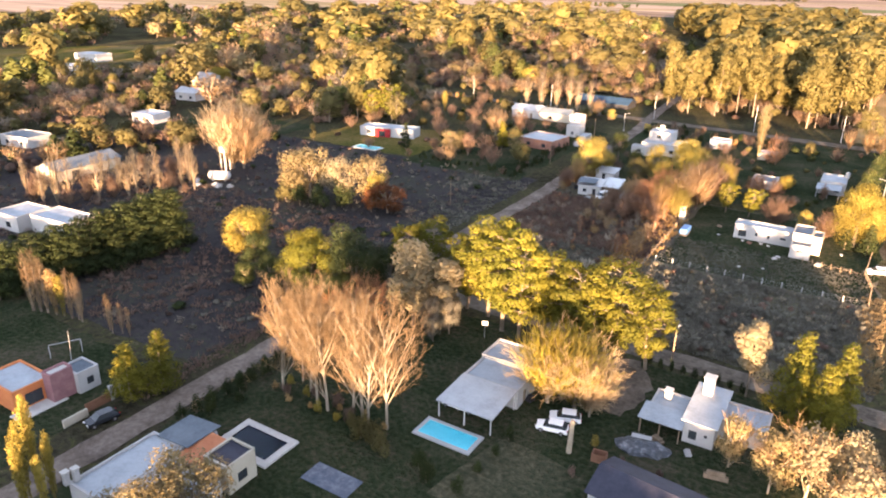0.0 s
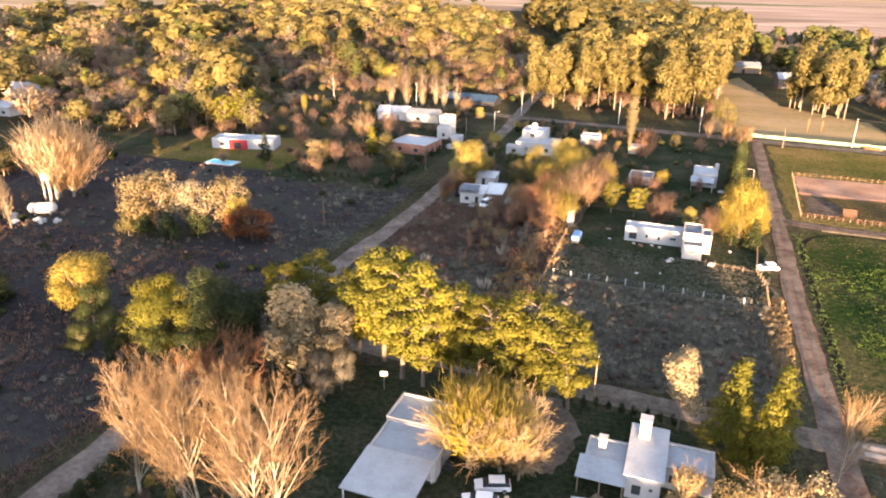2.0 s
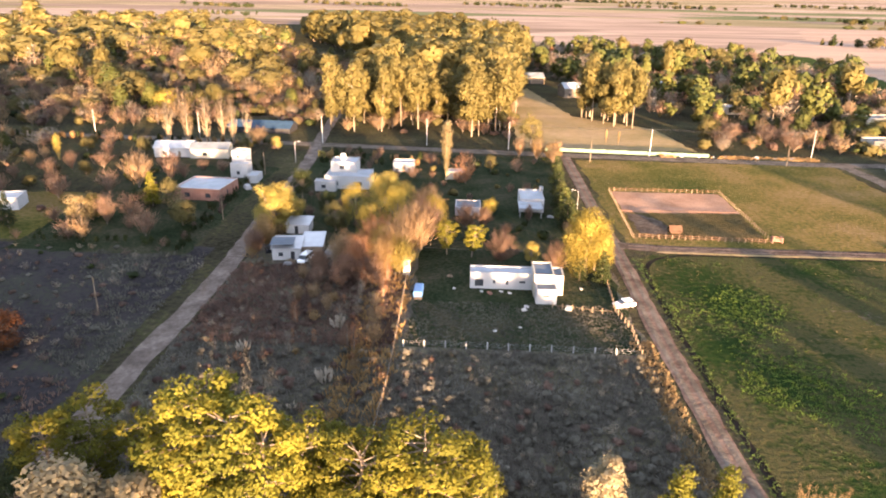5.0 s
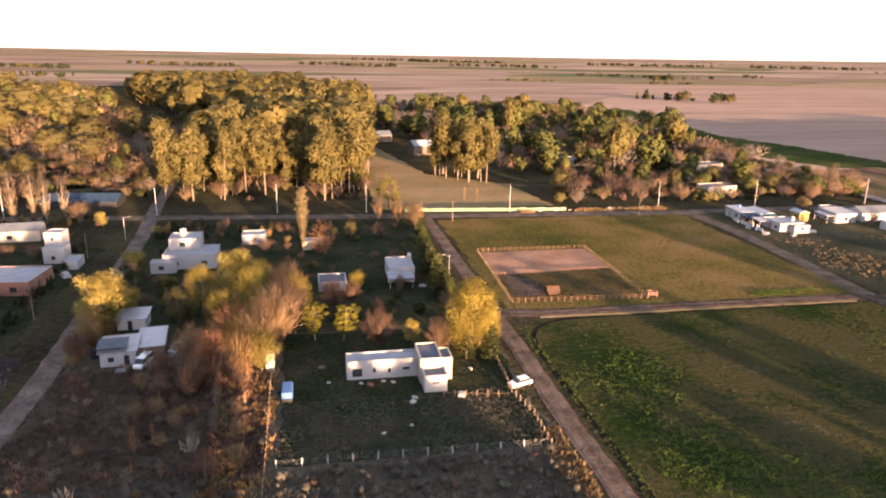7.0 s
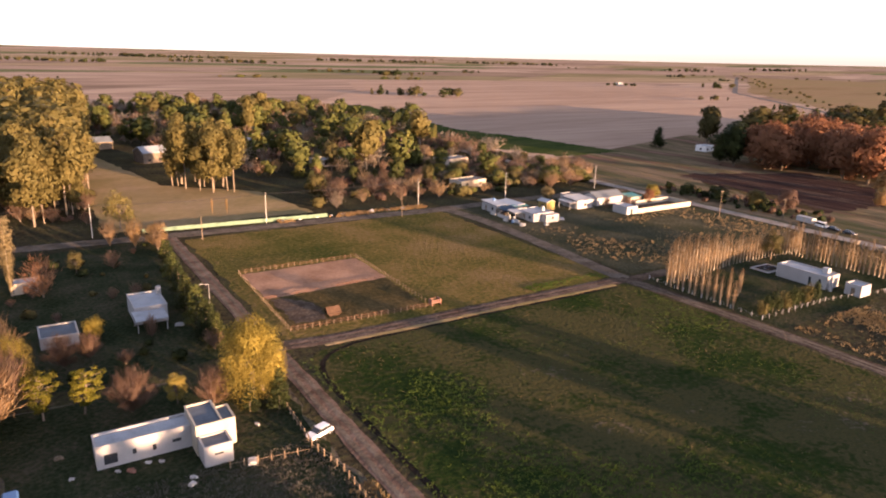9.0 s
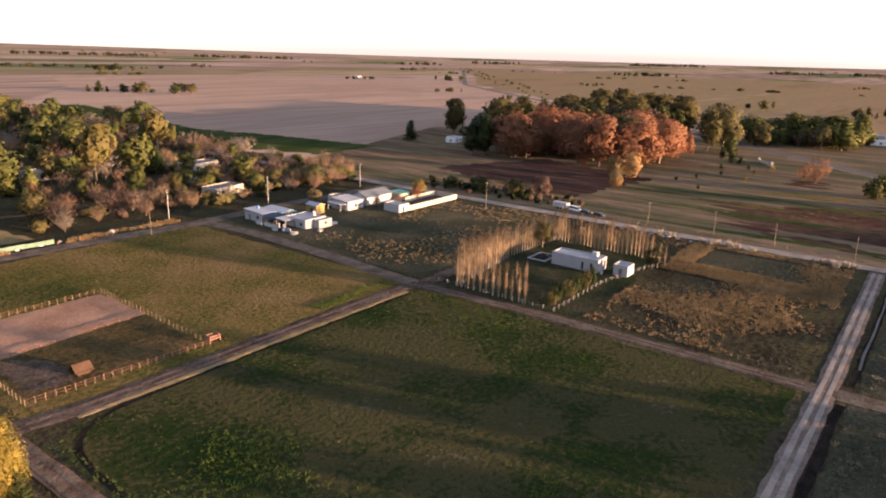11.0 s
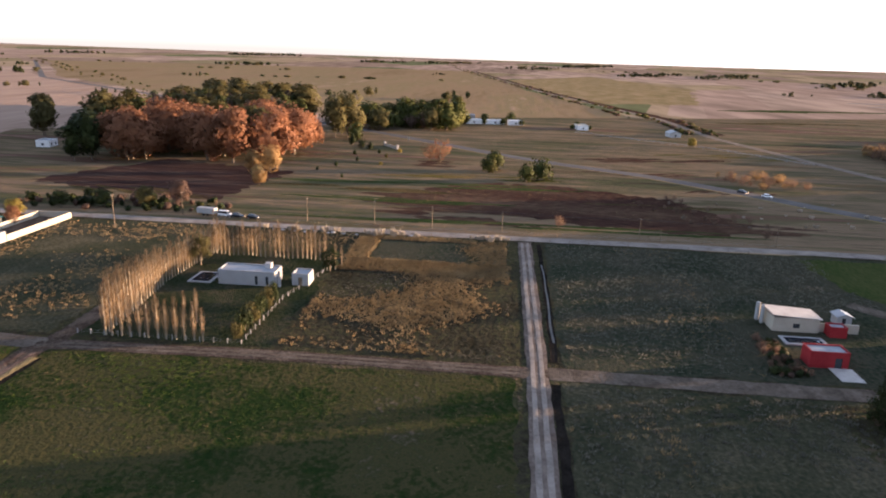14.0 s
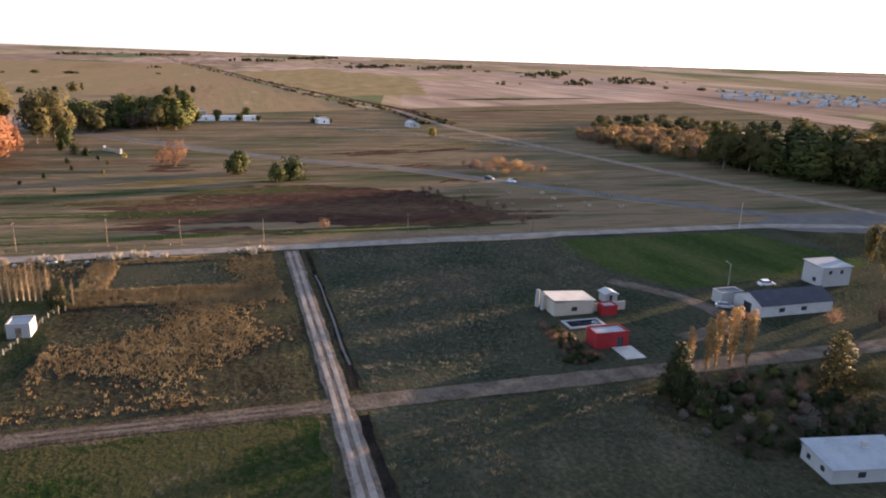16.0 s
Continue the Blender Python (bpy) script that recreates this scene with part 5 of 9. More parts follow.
# ---------------------------------------------------------------- roads
ribbon("road", [(-66, -40), (-65.2, 40), (-65.2, 100), (-65.6, 132), (-64.6, 152), (-64.4, 174), (-65.8, 201), (-66.2, 219), (-68.4, 268), (-72.5, 310), (-75.5, 350), (-77, 420), (-60, 560), (-40, 660)], 3.9, M["pale_dirt"], 0.075, 0.5, label="pale compacted dirt road", seed=1)
ribbon("road", [(21.5, -40), (21.3, 95), (20.3, 150), (20.8, 192), (20.6, 240), (20.6, 286)], 3.3, M["lane_dirt"], 0.08, 0.4, label="brown dirt lane beside the pastures", seed=2)
ribbon("road", [(-420, 318), (-160, 302), (-75, 297), (-5, 291), (16, 289), (54, 287), (113, 283.5), (150, 285), (211, 282)], 6.0, M["dirt"], 0.07, 0.5, label="dusty village street with poles", seed=3)
ribbon("road", [(116.5, -60), (116, 16), (116, 60), (116, 99)], 4.6, M["dirt"], 0.078, 0.4, label="dirt lane between the fields", seed=4)
ribbon("road", [(116, 99), (116, 150), (114, 192)], 3.8, M["mud"], 0.078, 0.4, label="dark muddy farm track", seed=5)
ribbon("road", [(114, 192), (117, 225), (119, 258), (117, 283)], 4.6, M["dirt"], 0.078, 0.4, label="dirt lane past the white houses", seed=6)
ribbon("road", [(20.5, 195), (25, 193.4), (34, 192.6), (60, 192.7), (110, 192.2), (115, 192)], 4.3, M["mud"], 0.082, 0.4, label="muddy track between the pastures", seed=7)
ribbon("road", [(115, 191), (146, 191.5)], 3.6, M["mud"], 0.074, 0.5, label="short muddy spur", seed=8)
ribbon("road", [(210.5, 430), (210.5, 250), (210, 150), (210, 100), (211.5, 15), (210, -60), (200, -115)], 5.2, M["gravel"], 0.085, 0.4, label="pale gravel road with stones along it", seed=9)
ribbon("road", [(20, 101.6), (76, 101.3), (122, 101), (206, 101.6)], 3.6, M["pale_dirt"], 0.088, 0.4, label="whitish two-rut track", seed=10)
ribbon("road", [(-65, 102.5), (-30, 102.8), (20, 102)], 4.2, M["dirt"], 0.07, 0.5, label="dirt lane behind the pines", seed=11)
ribbon("road", [(-10, 15), (-12, 30)], 3, M["dirt"], 0.07, 0.5, label="dirt drive", seed=12)
ribbon("highway", [(2900, 2150), (2171, 1626), (1056, 836), (700, 430), (483, 196), (433, 146), (398, 113), (372, 82), (343, 38), (299, -3), (283, -15), (232, -67), (205, -100), (150, -170)], 9.0, M["asphalt"], 0.09, 0.1, 5.0, "grey asphalt highway", "road", 13)
ribbon("road", [(150, -140), (205, -126), (224, -121), (280, -104), (394, -75), (537, -45), (696, -38), (1173, 57), (2500, 240), (4076, 457)], 6.5, M["rut"], 0.07, 0.6, 6.0, "long pale dirt road across the plain", "road", 14)
sheet("highway", [(211.5, -51), (224, -84), (224, -128), (192, -110), (192, -95), (201, -68)], M["asphalt"], 0.086, 0.8, 3.0, "wide asphalt junction of the highway", "road", 92)
ribbon("railway_bank", [(560, -52), (700, -44), (1173, 51), (2500, 234), (4076, 451)], 16, M["russet"], 0.05, 2.0, 8.0, "dark weedy bank beside the long road", "bank", 16, 0.0)
ribbon("verge", [(483, 203), (433, 153), (398, 120), (372, 89), (343, 45), (299, 4), (283, -8), (232, -60)], 2.2, M["aftermath"], 0.07, 0.8, 4.0, "pale dry verge of the highway", "verge", 17, 0.0)
ribbon("road", [(128, 30), (132, 12), (150, 14), (165, 26)], 4.0, M["dirt"], 0.066, 0.6, label="dirt drive to the long shed", seed=15)
for nm, line, offs, m, z in (("white", [(24, 101.6), (76, 101.3), (122, 101), (205, 101.6)], (-0.8, 0.8), "gravel", 0.15), ("mud", [(116, 102), (116, 150), (114, 189)], (-0.75, 0.75), "dirt", 0.14),
                             ("cross", [(24, 193.6), (34, 192.6), (60, 192.7), (110, 192.2)], (-1.1, 0.8), "lane_dirt", 0.145), ("lane", [(21.3, 96), (20.3, 150), (20.8, 192), (20.6, 240), (20.6, 284)], (-0.85, 0.85), "dirt", 0.142)):
    for o in offs:
        ribbon("wheel_track", line, 0.75, M[m], z, 0.15, 2.0, "pale wheel rut worn into the track", "wheel track", 20, 0.01, None, o)
# straw-yellow verge along the muddy track, and the drains
ribbon("verge", [(30, 190.6), (45, 190.2), (70, 190.3), (108, 189.9)], 0.9, M["aftermath"], 0.1, 0.5, label="strip of dry yellow grass", category="verge", seed=31)
# the ditches are flat near-black ribbons, not dug into the ground
ribbon("ditch", [(78, 98.3), (90, 98.0), (101, 98.5), (112, 98.2)], 1.1, M["ditch_dark"], 0.09, 0.4, label="dark drainage ditch beside the track", category="ditch", seed=32, crown=-0.05)
ribbon("ditch", [(121, 97.9), (132, 97.3), (141, 97.8), (150, 97.0), (160, 97.6), (171, 97.0), (183, 97.7), (194, 97.1), (204, 97.6)], 0.95, M["ditch_dark"], 0.09, 0.4, label="dark drainage ditch beside the track", category="ditch", seed=33, crown=-0.05)
ribbon("ditch_water", [(130, 97.3), (141, 97.75), (150, 97.05), (160, 97.55), (171, 97.05), (183, 97.6)], 0.28, M["ditch"], 0.1, 0.15, label="thin thread of water in the ditch", category="water", seed=35, crown=0.0)
ribbon("ditch", [(24.4, 108), (24.0, 150), (24.2, 178), (25.0, 185), (27.5, 188.2), (32, 189.2), (60, 189.4), (108, 188.9)], 0.75, M["ditch_dark"], 0.06, 0.3, label="dark weedy ditch along the lane", category="ditch", seed=34, crown=-0.02)

# ---------------------------------------------------------------- houses
W = "window"
hA, cx, cy = home("long white flat-roofed house with a stepped block, in a shaded yard", [
    (-13, 166.8, -0.6, 170.6, 3.5, "white", "roof_pale", "flat", [("S", -11.2, 0.6, 1.7, 1.5, W), ("S", -8.2, 1.2, 0.5, 0.8, W), ("S", -5.6, 1.0, 0.5, 0.9, W), ("S", -2.6, 1.4, 1.2, 0.5, W)]),
    (-0.6, 163.6, 3.2, 170.4, 4.7, "cream", "roof_grey", "flat", [("N", 1.2, 0.8, 1.2, 1.2, W)]),
    (-0.4, 160.2, 3.5, 163.58, 3.1, "white", "roof_grey", "flat", [("S", 1.6, 1.6, 1.2, 0.3, W)]),
    (3.22, 164.6, 5.2, 169.0, 4.2, "cream", "roof_grey", "flat", [("E", 166.5, 0, 1.0, 2.05, "door")])])
hB, cx, cy = home("small white box house with a lower porch roof", [
    (0.2, 218.6, 6.6, 228.5, 3.7, "white", "roof_pale", "flat", [("S", 2.0, 0, 0.9, 2.05, "door"), ("S", 4.6, 0.9, 1.4, 1.2, W), ("W", 222, 1.0, 1.2, 1.1, W)]),
    (-0.2, 213.6, 5.6, 218.55, 2.7, "white", "roof_pale", "porch", [])])
tank(hB, 3.0, 3.4, 3.5)
home("low white block with a grey flat roof and pale parapet", [(-17.1, 214, -10.5, 221, 2.3, "white", "roof_grey", "flat", [("S", -14, 0, 1.0, 2.05, "darkdoor")])])
home("small pale shed among bare trees", [(-21, 250.6, -15, 254.6, 2.6, "cream", "roof_pale", "flat", [("S", -18, 0, 0.9, 2.05, "door")])])
h3, cx, cy = home("long house with stepped grey flat roofs and a tin carport", [
    (-33.4, 82.5, -24.8, 88.2, 3.2, "white", "roof_blue", "flat", [("W", 85, 0.9, 1.4, 1.2, W)]),
    (-33.0, 76.6, -24.6, 82.48, 3.0, "white", "roof_blue", "flat", [("W", 79, 0.9, 1.6, 1.2, W), ("E", 79, 0, 1.0, 2.05, "door")]),
    (-33.0, 69.4, -24.8, 76.55, 2.7, "grey", "tin", "porch", [])])
h4, cx, cy = home("white house with chimneys, grey roofs and a shaded porch", [
    (-3.6, 82.2, 0.2, 91.0, 3.3, "white", "roof_blue", "shed_x", [("S", -2.4, 0.7, 1.0, 1.3, W), ("S", -0.8, 1.5, 0.4, 0.4, W)]),
    (-8.6, 84.4, -3.62, 88.6, 2.7, "white", "roof_blue", "flat", [("S", -7.4, 0, 0.9, 2.05, "door"), ("S", -5.2, 0.9, 1.2, 1.1, W)]),
    (0.22, 85.4, 5.8, 90.2, 3.0, "white", "roof_blue", "flat", [("S", 1.6, 0.9, 1.2, 1.1, W)]),
    (-9.0, 81.0, -3.7, 84.35, 2.5, "wood", "roof_blue", "porch", [])])
chimney(h4, -0.6, 2.6, 3.2, 6.1, 1.3)
chimney(h4, -5.2, 0.4, 2.5, 3.7, 0.9)
h2, cx, cy = home("rambling white house with flat roofs and a tall parapet block", [
    (-58.2, 33.0, -52.6, 44.0, 3.0, "white", "roof_blue", "flat", [("W", 38, 0.9, 1.6, 1.2, W)]),
    (-57.0, 44.02, -52.0, 48.4, 2.9, "grey", "roof_grey", "shed_y", []),
    (-51.9, 42.5, -48.6, 47.0, 2.8, "cream", "tile", "shed_x", [("N", -50.4, 0, 0.9, 2.05, "door")]),
    (-48.5, 43.4, -44.6, 47.6, 3.9, "cream", "dark_roof", "flat", [("E", 45.5, 0.9, 1.4, 1.3, W)]),
    (-52.5, 33.0, -44.6, 42.4, 2.9, "white", "roof_blue", "flat", [])])
for q in (-1.0, -0.2):
    chimney(h2, -2.4 + q * 0.4, -4.5 + q * 1.2, 2.9, 4.3, 0.6)
h1, cx, cy = home("modern orange house with a mauve stone tower and pale flat roof", [
    (-88.4, 38.8, -80.6, 44.2, 3.2, "orange", "roof_blue", "flat", [("E", 41.5, 0.3, 2.4, 1.9, W)]),
    (-80.58, 43.0, -78.6, 46.2, 4.4, "purple", "concrete", "flat", []),
    (-81.6, 46.22, -77.8, 49.4, 3.3, "white", "roof_grey", "flat", [("E", 48, 1.0, 1.0, 1.1, W)])])
part("mast", rod((3.6, 6.0, 4.0), (3.4, 6.4, 8.4), 0.06, 0.03, 6), M["metal"], h1, "thin metal mast")
part("terrace", boxes((3.9, -3.6, 0, 6.4, 3.2, 0.16)), M["concrete"], h1, "pale paved terrace")
home("dark gabled house with a terracotta slope", [(-9.0, 62.5, 2.5, 69.5, 2.9, "white", "dark_roof", "gable_x", [("N", -4, 0.9, 1.4, 1.2, W)]), (-5.4, 57.5, 0.6, 62.4, 2.7, "white", "tile", "gable_y", [])], -6)
home("white flat-roofed house of stepped blocks behind the hedge", [
    (-148.2, 79.4, -135.4, 86.5, 4.1, "white", "roof_pale", "flat", [("E", 83, 0.9, 1.6, 1.3, W), ("S", -140, 0.9, 1.6, 1.3, W)]),
    (-158.0, 77.0, -149.4, 85.3, 3.9, "white", "roof_pale", "flat", [("S", -153, 0.9, 1.8, 1.3, W)])], 4)
home("long low shed with a grey sheet roof", [(-190.5, 104, -181.5, 125, 2.9, "cream", "roof_grey", "gable_y", [("E", 110, 0, 2.6, 2.3, "darkdoor"), ("E", 118, 0.9, 1.6, 1.1, W)])], 4)
home("white villa with red painted panels on a lawn", [
    (-152.6, 205.4, -131.5, 212.5, 3.3, "white", "roof_pale", "flat", [("S", -149, 0.9, 1.6, 1.3, W), ("S", -136, 0.9, 1.6, 1.3, W)]),
    (-146.5, 204.6, -140.5, 205.38, 2.9, "red", "red", "flat", [("S", -143.6, 0.3, 2.4, 2.0, W)])], 14)
home("rambling white house with low pitched roofs", [
    (-122.5, 270.5, -110, 278.5, 3.2, "white", "roof_pale", "gable_x", [("S", -119, 0.9, 1.5, 1.2, W), ("S", -114, 0, 1, 2.05, "door")]),
    (-109.9, 268.5, -97, 276, 3.2, "cream", "roof_grey", "gable_x", [("S", -105, 0.9, 1.5, 1.2, W)])], 6)
home("unfinished brick house with a pale slab roof", [(-94.6, 221.0, -81.5, 233.5, 3.4, "brick", "roof_pale", "flat", [("S", -91, 0.9, 1.5, 1.2, W), ("S", -85, 0.9, 1.5, 1.2, W), ("E", 226, 0, 1.0, 2.05, "darkdoor")])], -5)
hT, cx, cy = home("narrow white tower house with stepped blocks", [(-87.5, 246, -82, 250, 4.4, "white", "roof_pale", "flat", [("S", -85, 1.0, 1.0, 1.1, W)]), (-88.5, 250.05, -84, 254.5, 7.4, "white", "roof_pale", "flat", [("S", -86.5, 5.2, 0.8, 0.9, W)])], -5)
home("low white outbuilding beside the road", [(-80.8, 240, -77.6, 246, 2.3, "white", "roof_pale", "flat", [])])
h7, cx, cy = home("two-storey white house of stacked cubes", [
    (-56.2, 236.5, -43.0, 246, 3.9, "white", "roof_pale", "flat", [("S", -53, 1.0, 1.4, 1.2, W), ("S", -46, 1.0, 1.4, 1.2, W)]),
    (-55.4, 242, -47.6, 249, (3.5, 6.8), "white", "roof_pale", "flat", [("S", -52, 4.6, 1.4, 1.2, W)]),
    (-58.6, 233.4, -52.6, 236.45, 3.0, "white", "roof_pale", "flat", [("S", -56, 1.0, 1.3, 1.0, W)])])
tank(h7, -2.6, 4.6, 6.6, 0.9, 1.6)
home("small pale flat-roofed cottage", [(-38.4, 258.5, -31.8, 264, 3.0, "white", "roof_pale", "flat", [("S", -35, 0, 0.9, 2.05, "door")])])
hS, cx, cy = home("shabby shack with patched tin roofs", [
    (-56.4, 178.8, -50.4, 185.2, 2.7, "white", "tin", "shed_x", [("S", -54.6, 0.9, 1.0, 0.9, W), ("S", -52, 0, 0.9, 2.0, "darkdoor")]),
    (-50.3, 180.6, -45.9, 188.4, 2.5, "wood", "tin", "shed_x", [("S", -48.4, 0.9, 0.9, 0.9, W)])], 6)
part("tin_sheet", slope_roof(-3.4, -3.0, 1.5, 1.0, 3.55, 0.3, "x", 0.1, 0.05, False), M["roof_grey"], hS, "loose rusty sheet")
home("small grey lean-to beside the road", [(-57.5, 196, -52, 201, 2.3, "grey", "tin", "shed_x", [("S", -55, 0, 0.9, 2.0, "darkdoor")])])
# white house with the pool, east block
hD, cx, cy = home("low white flat-roofed house with dark slit windows", [
    (152.8, 161.2, 158.6, 174.8, 3.5, "white", "roof_pale", "flat", [("W", 165.6, 0.3, 0.7, 2.1, W), ("W", 163, 0.3, 0.7, 2.1, W), ("S", 155.4, 0, 1.0, 2.05, "door")]),
    (154.8, 153.6, 159.2, 157.6, 2.9, "white", "roof_pale", "flat", [("W", 155.6, 0, 1.0, 2.05, "door")])])
part("water_box", boxes((0.6, -4.9, 3.3, 2.0, -3.4, 4.6), bevel=0.04), M["grey"], hD, "grey rooftop box")
part("gate_post", boxes((-2.9, -8.2, 0, -2.3, -7.6, 3.9), bevel=0.03), M["white"], hD)
# houses at the bend of the village street
hq, cx, cy = home("white flat-roofed cottages with patched lean-to roofs", [
    (129.0, 268.5, 134.0, 277.5, 2.9, "white", "tin", "shed_x", [("W", 271, 0.9, 1.2, 1.1, W), ("W", 275, 0, 0.9, 2.05, "door")]),
    (134.02, 266.0, 139.5, 276.5, 2.6, "cream", "tin", "shed_y", []),
    (132.5, 252.0, 141.5, 261.4, 3.0, "white", "roof_pale", "flat", [("W", 257, 0, 0.9, 2.05, "door"), ("W", 254, 0.9, 1.2, 1.0, W), ("S", 137, 1.0, 1.4, 1.1, W)]),
    (128.6, 257.0, 132.45, 261.4, 2.7, "white", "roof_pale", "porch", []),
    (136.0, 249.4, 141.8, 251.98, 2.7, "white", "roof_pale", "flat", [("S", 139, 1.2, 1.0, 0.8, W)])])
part("awning", slope_roof(-3.6, -11.4, 2.6, -5.6, 2.55, 0.5, "x", 0.15, 0.05, False), M["awning"], hq, "sagging dark blue tarpaulin awning")
for q in ((-3.5, -11.3), (-3.5, -8.4), (-3.5, -5.8)):
    part("awning_post", rod((*q, 0), (*q, 2.6), 0.08, 0.07, 6), M["wood"], hq)
part("teal_sheet", slope_roof(3.4, -8.4, 9.0, -5.4, 2.7, 0.3, "x", 0.1, 0.04, False), M["teal"], hq, "teal corrugated sheet roof")
for q in ((3.5, -8.3), (8.9, -8.3), (3.5, -5.5), (8.9, -5.5)):
    part("sheet_post", rod((*q, 0), (*q, 2.65), 0.07, 0.06, 6), M["wood"], hq)
tank(hq, 8.0, -17.5, 2.9, 0.6, 1.1, "grey")
tank(hq, 1.0, 2.0, 3.0, 0.5, 0.9, "blue")
fw = thing("yard_wall", (127.2, 262.0, 0), 0, "low unfinished block wall in front of the cottages", "wall")
part("wall", boxes((-0.1, -9.0, 0, 0.1, -6.0, 1.1), (-0.1, -3.5, 0, 0.1, 3.5, 1.2), (-0.1, 4.6, 0, 0.1, 7.5, 0.9)), M["grey"], fw)
part("gate_pillar", boxes((-0.2, -6.0, 0, 0.2, -5.6, 2.0), bevel=0.03), M["white"], fw)
part("gate_pillar", boxes((-0.2, -3.9, 0, 0.2, -3.5, 2.0), bevel=0.03), M["white"], fw)
for i, (x, y, sx, sy, sz, m, nm, lab) in enumerate(((126.0, 256.4, 0.5, 0.5, 1.0, "dark", "drum", "dark steel drum by the wall"), (126.2, 255.2, 0.45, 0.45, 0.9, "blue", "drum", "blue plastic drum by the wall"), (129.8, 264.8, 1.0, 0.6, 0.8, "wood", "crate", "wooden crate under the awning"), (130.8, 266.6, 0.7, 0.7, 0.9, "car_dark", "crate", "dark storage box under the awning"), (142.8, 254.6, 1.0, 0.8, 1.3, "wood", "crate", "timber box beside the cottage"),
                                                (143.8, 251.0, 1.3, 0.7, 0.7, "white", "crate", "white basin in the yard"), (134.0, 246.8, 0.8, 0.5, 0.6, "white", "crate", "white tub on the grass"), (126.4, 250.4, 1.4, 0.5, 0.5, "white", "crate", "heap of white slabs on the verge"))):
    ob = part(nm, rod((0, 0, 0), (0, 0, sz), sx, sx * 0.96, 12) if nm == "drum" else boxes((-sx, -sy, 0, sx, sy, sz), bevel=0.05), M[m], None, lab)
    ob.matrix_basis = pose(x, y, 0.05, 0, 0, i * 31)
    tagged(ob, "", nm)
home("small yellow shed with a curved tin roof", [(149.2, 264.6, 153, 269.6, 3.0, "yellow", "tin", "gable_y", [("W", 267, 0, 1.4, 2.0, "darkdoor")])])
home("white cottage beside the street with a lower porch", [(161, 261, 169, 269, 3.2, "white", "roof_pale", "shed_x", [("W", 266, 0.9, 1.2, 1.1, W), ("S", 165, 0.9, 1.2, 1.1, W)]), (157.8, 261.5, 160.95, 268, 2.6, "white", "tin", "porch", []), (163, 269.05, 168, 273, 3.9, "white", "roof_grey", "flat", [("W", 271, 1.5, 1.0, 1.0, W)])])
hw = thing("walled_yard", (190, 248, 0), 0, "long pale yard wall around a dirt plot", "wall")
part("wall", boxes((-13.4, -2.6, 0, 16, -2.3, 1.9), (15.7, -2.28, 0, 16, 8, 1.9), (-3, 8.02, 0, 16, 8.3, 1.9)), M["cream"], hw)
home("white shed at the end of the yard wall", [(171, 245.6, 176.6, 252.6, 2.9, "white", "roof_pale", "flat", [("S", 173.5, 0, 1.0, 2.05, "darkdoor")])])
home("grey-roofed houses beyond the street", [(172, 262, 186, 270, 3.0, "grey", "roof_grey", "gable_x", [("S", 178, 0.9, 1.4, 1.1, W)]), (187, 259, 193, 264, 2.6, "cream", "teal", "shed_x", [])])
sheet("bare_earth", [(177.4, 246.2), (205.4, 246.2), (205.4, 255.6), (188, 255.6), (177.4, 253.6)], M["mud"], 0.07, 0.2, 2.0, "trodden earth inside the yard wall", "bare earth", 91)
# south-east houses
hR, cx, cy = home("small red house with a pale roof and a white door", [(126.8, 43.4, 130.8, 50.4, 3.2, "red", "roof_pale", "flat", [("W", 45.2, 0, 1.3, 2.1, W)])])
part("forecourt", boxes((-7.6, -4.2, 0, -2.02, 0.0, 0.14)), M["concrete"], hR, "pale concrete forecourt")
hf, cx, cy = home("beige house with a pinkish sheet roof and white entrance pillars", [
    (144.6, 41.4, 150.4, 50.8, 3.1, "cream", "concrete", "shed_x", [("W", 46, 0.9, 1.4, 1.0, W)]),
    (142.6, 36.6, 145.4, 40.0, 2.3, "red", "roof_pale", "flat", []),
    (145.45, 33.0, 146.0, 41.38, 1.9, "cream", "cream", "flat", [])])
part("pillar", boxes((3.0, 5.4, 0, 4.0, 6.2, 4.2), bevel=0.2), M["white"], hf, "rounded white pillar")
part("pillar", boxes((1.0, 5.2, 0, 1.8, 5.9, 4.4), bevel=0.2), M["white"], hf, "rounded white pillar")
home("tiny white garden shed with a pitched roof", [(150, 32.4, 153, 35.4, 2.0, "white", "tin", "gable_x", [("W", 34, 0, 0.8, 1.8, "darkdoor")])])
home("long dark-roofed shed with a white gable front", [
    (134.5, -14, 143.5, 5.6, 2.7, "grey", "dark_roof", "gable_y", [("W", 0, 0.9, 1.6, 1.0, W), ("W", -6, 0.9, 1.6, 1.0, W), ("N", 139, 0, 2.6, 2.2, "darkdoor")]),
    (143.6, 3.0, 147, 9.0, 2.9, "white", "roof_grey", "flat", [])])
home("white two-storey cube house", [(149.6, -34.5, 156, -25.5, 5.0, "white", "roof_pale", "shed_y", [("W", -28, 3.2, 1.0, 1.0, W), ("W", -31.5, 3.2, 1.0, 1.0, W), ("N", 152, 0.9, 1.2, 1.1, W)])])
hN, cx, cy = home("white cottage with a white pitched roof among shrubs", [(78.6, 28.0, 85.2, 40.4, 2.2, "white", "roof_blue", "shed_y", [("N", 83.6, 0.8, 0.9, 0.8, W), ("N", 80.6, 0.8, 0.9, 0.8, W), ("W", 36, 0.8, 1.2, 0.9, W)])], -9)
tank(hN, 1.2, -1.6, 2.5, 0.45, 0.7)
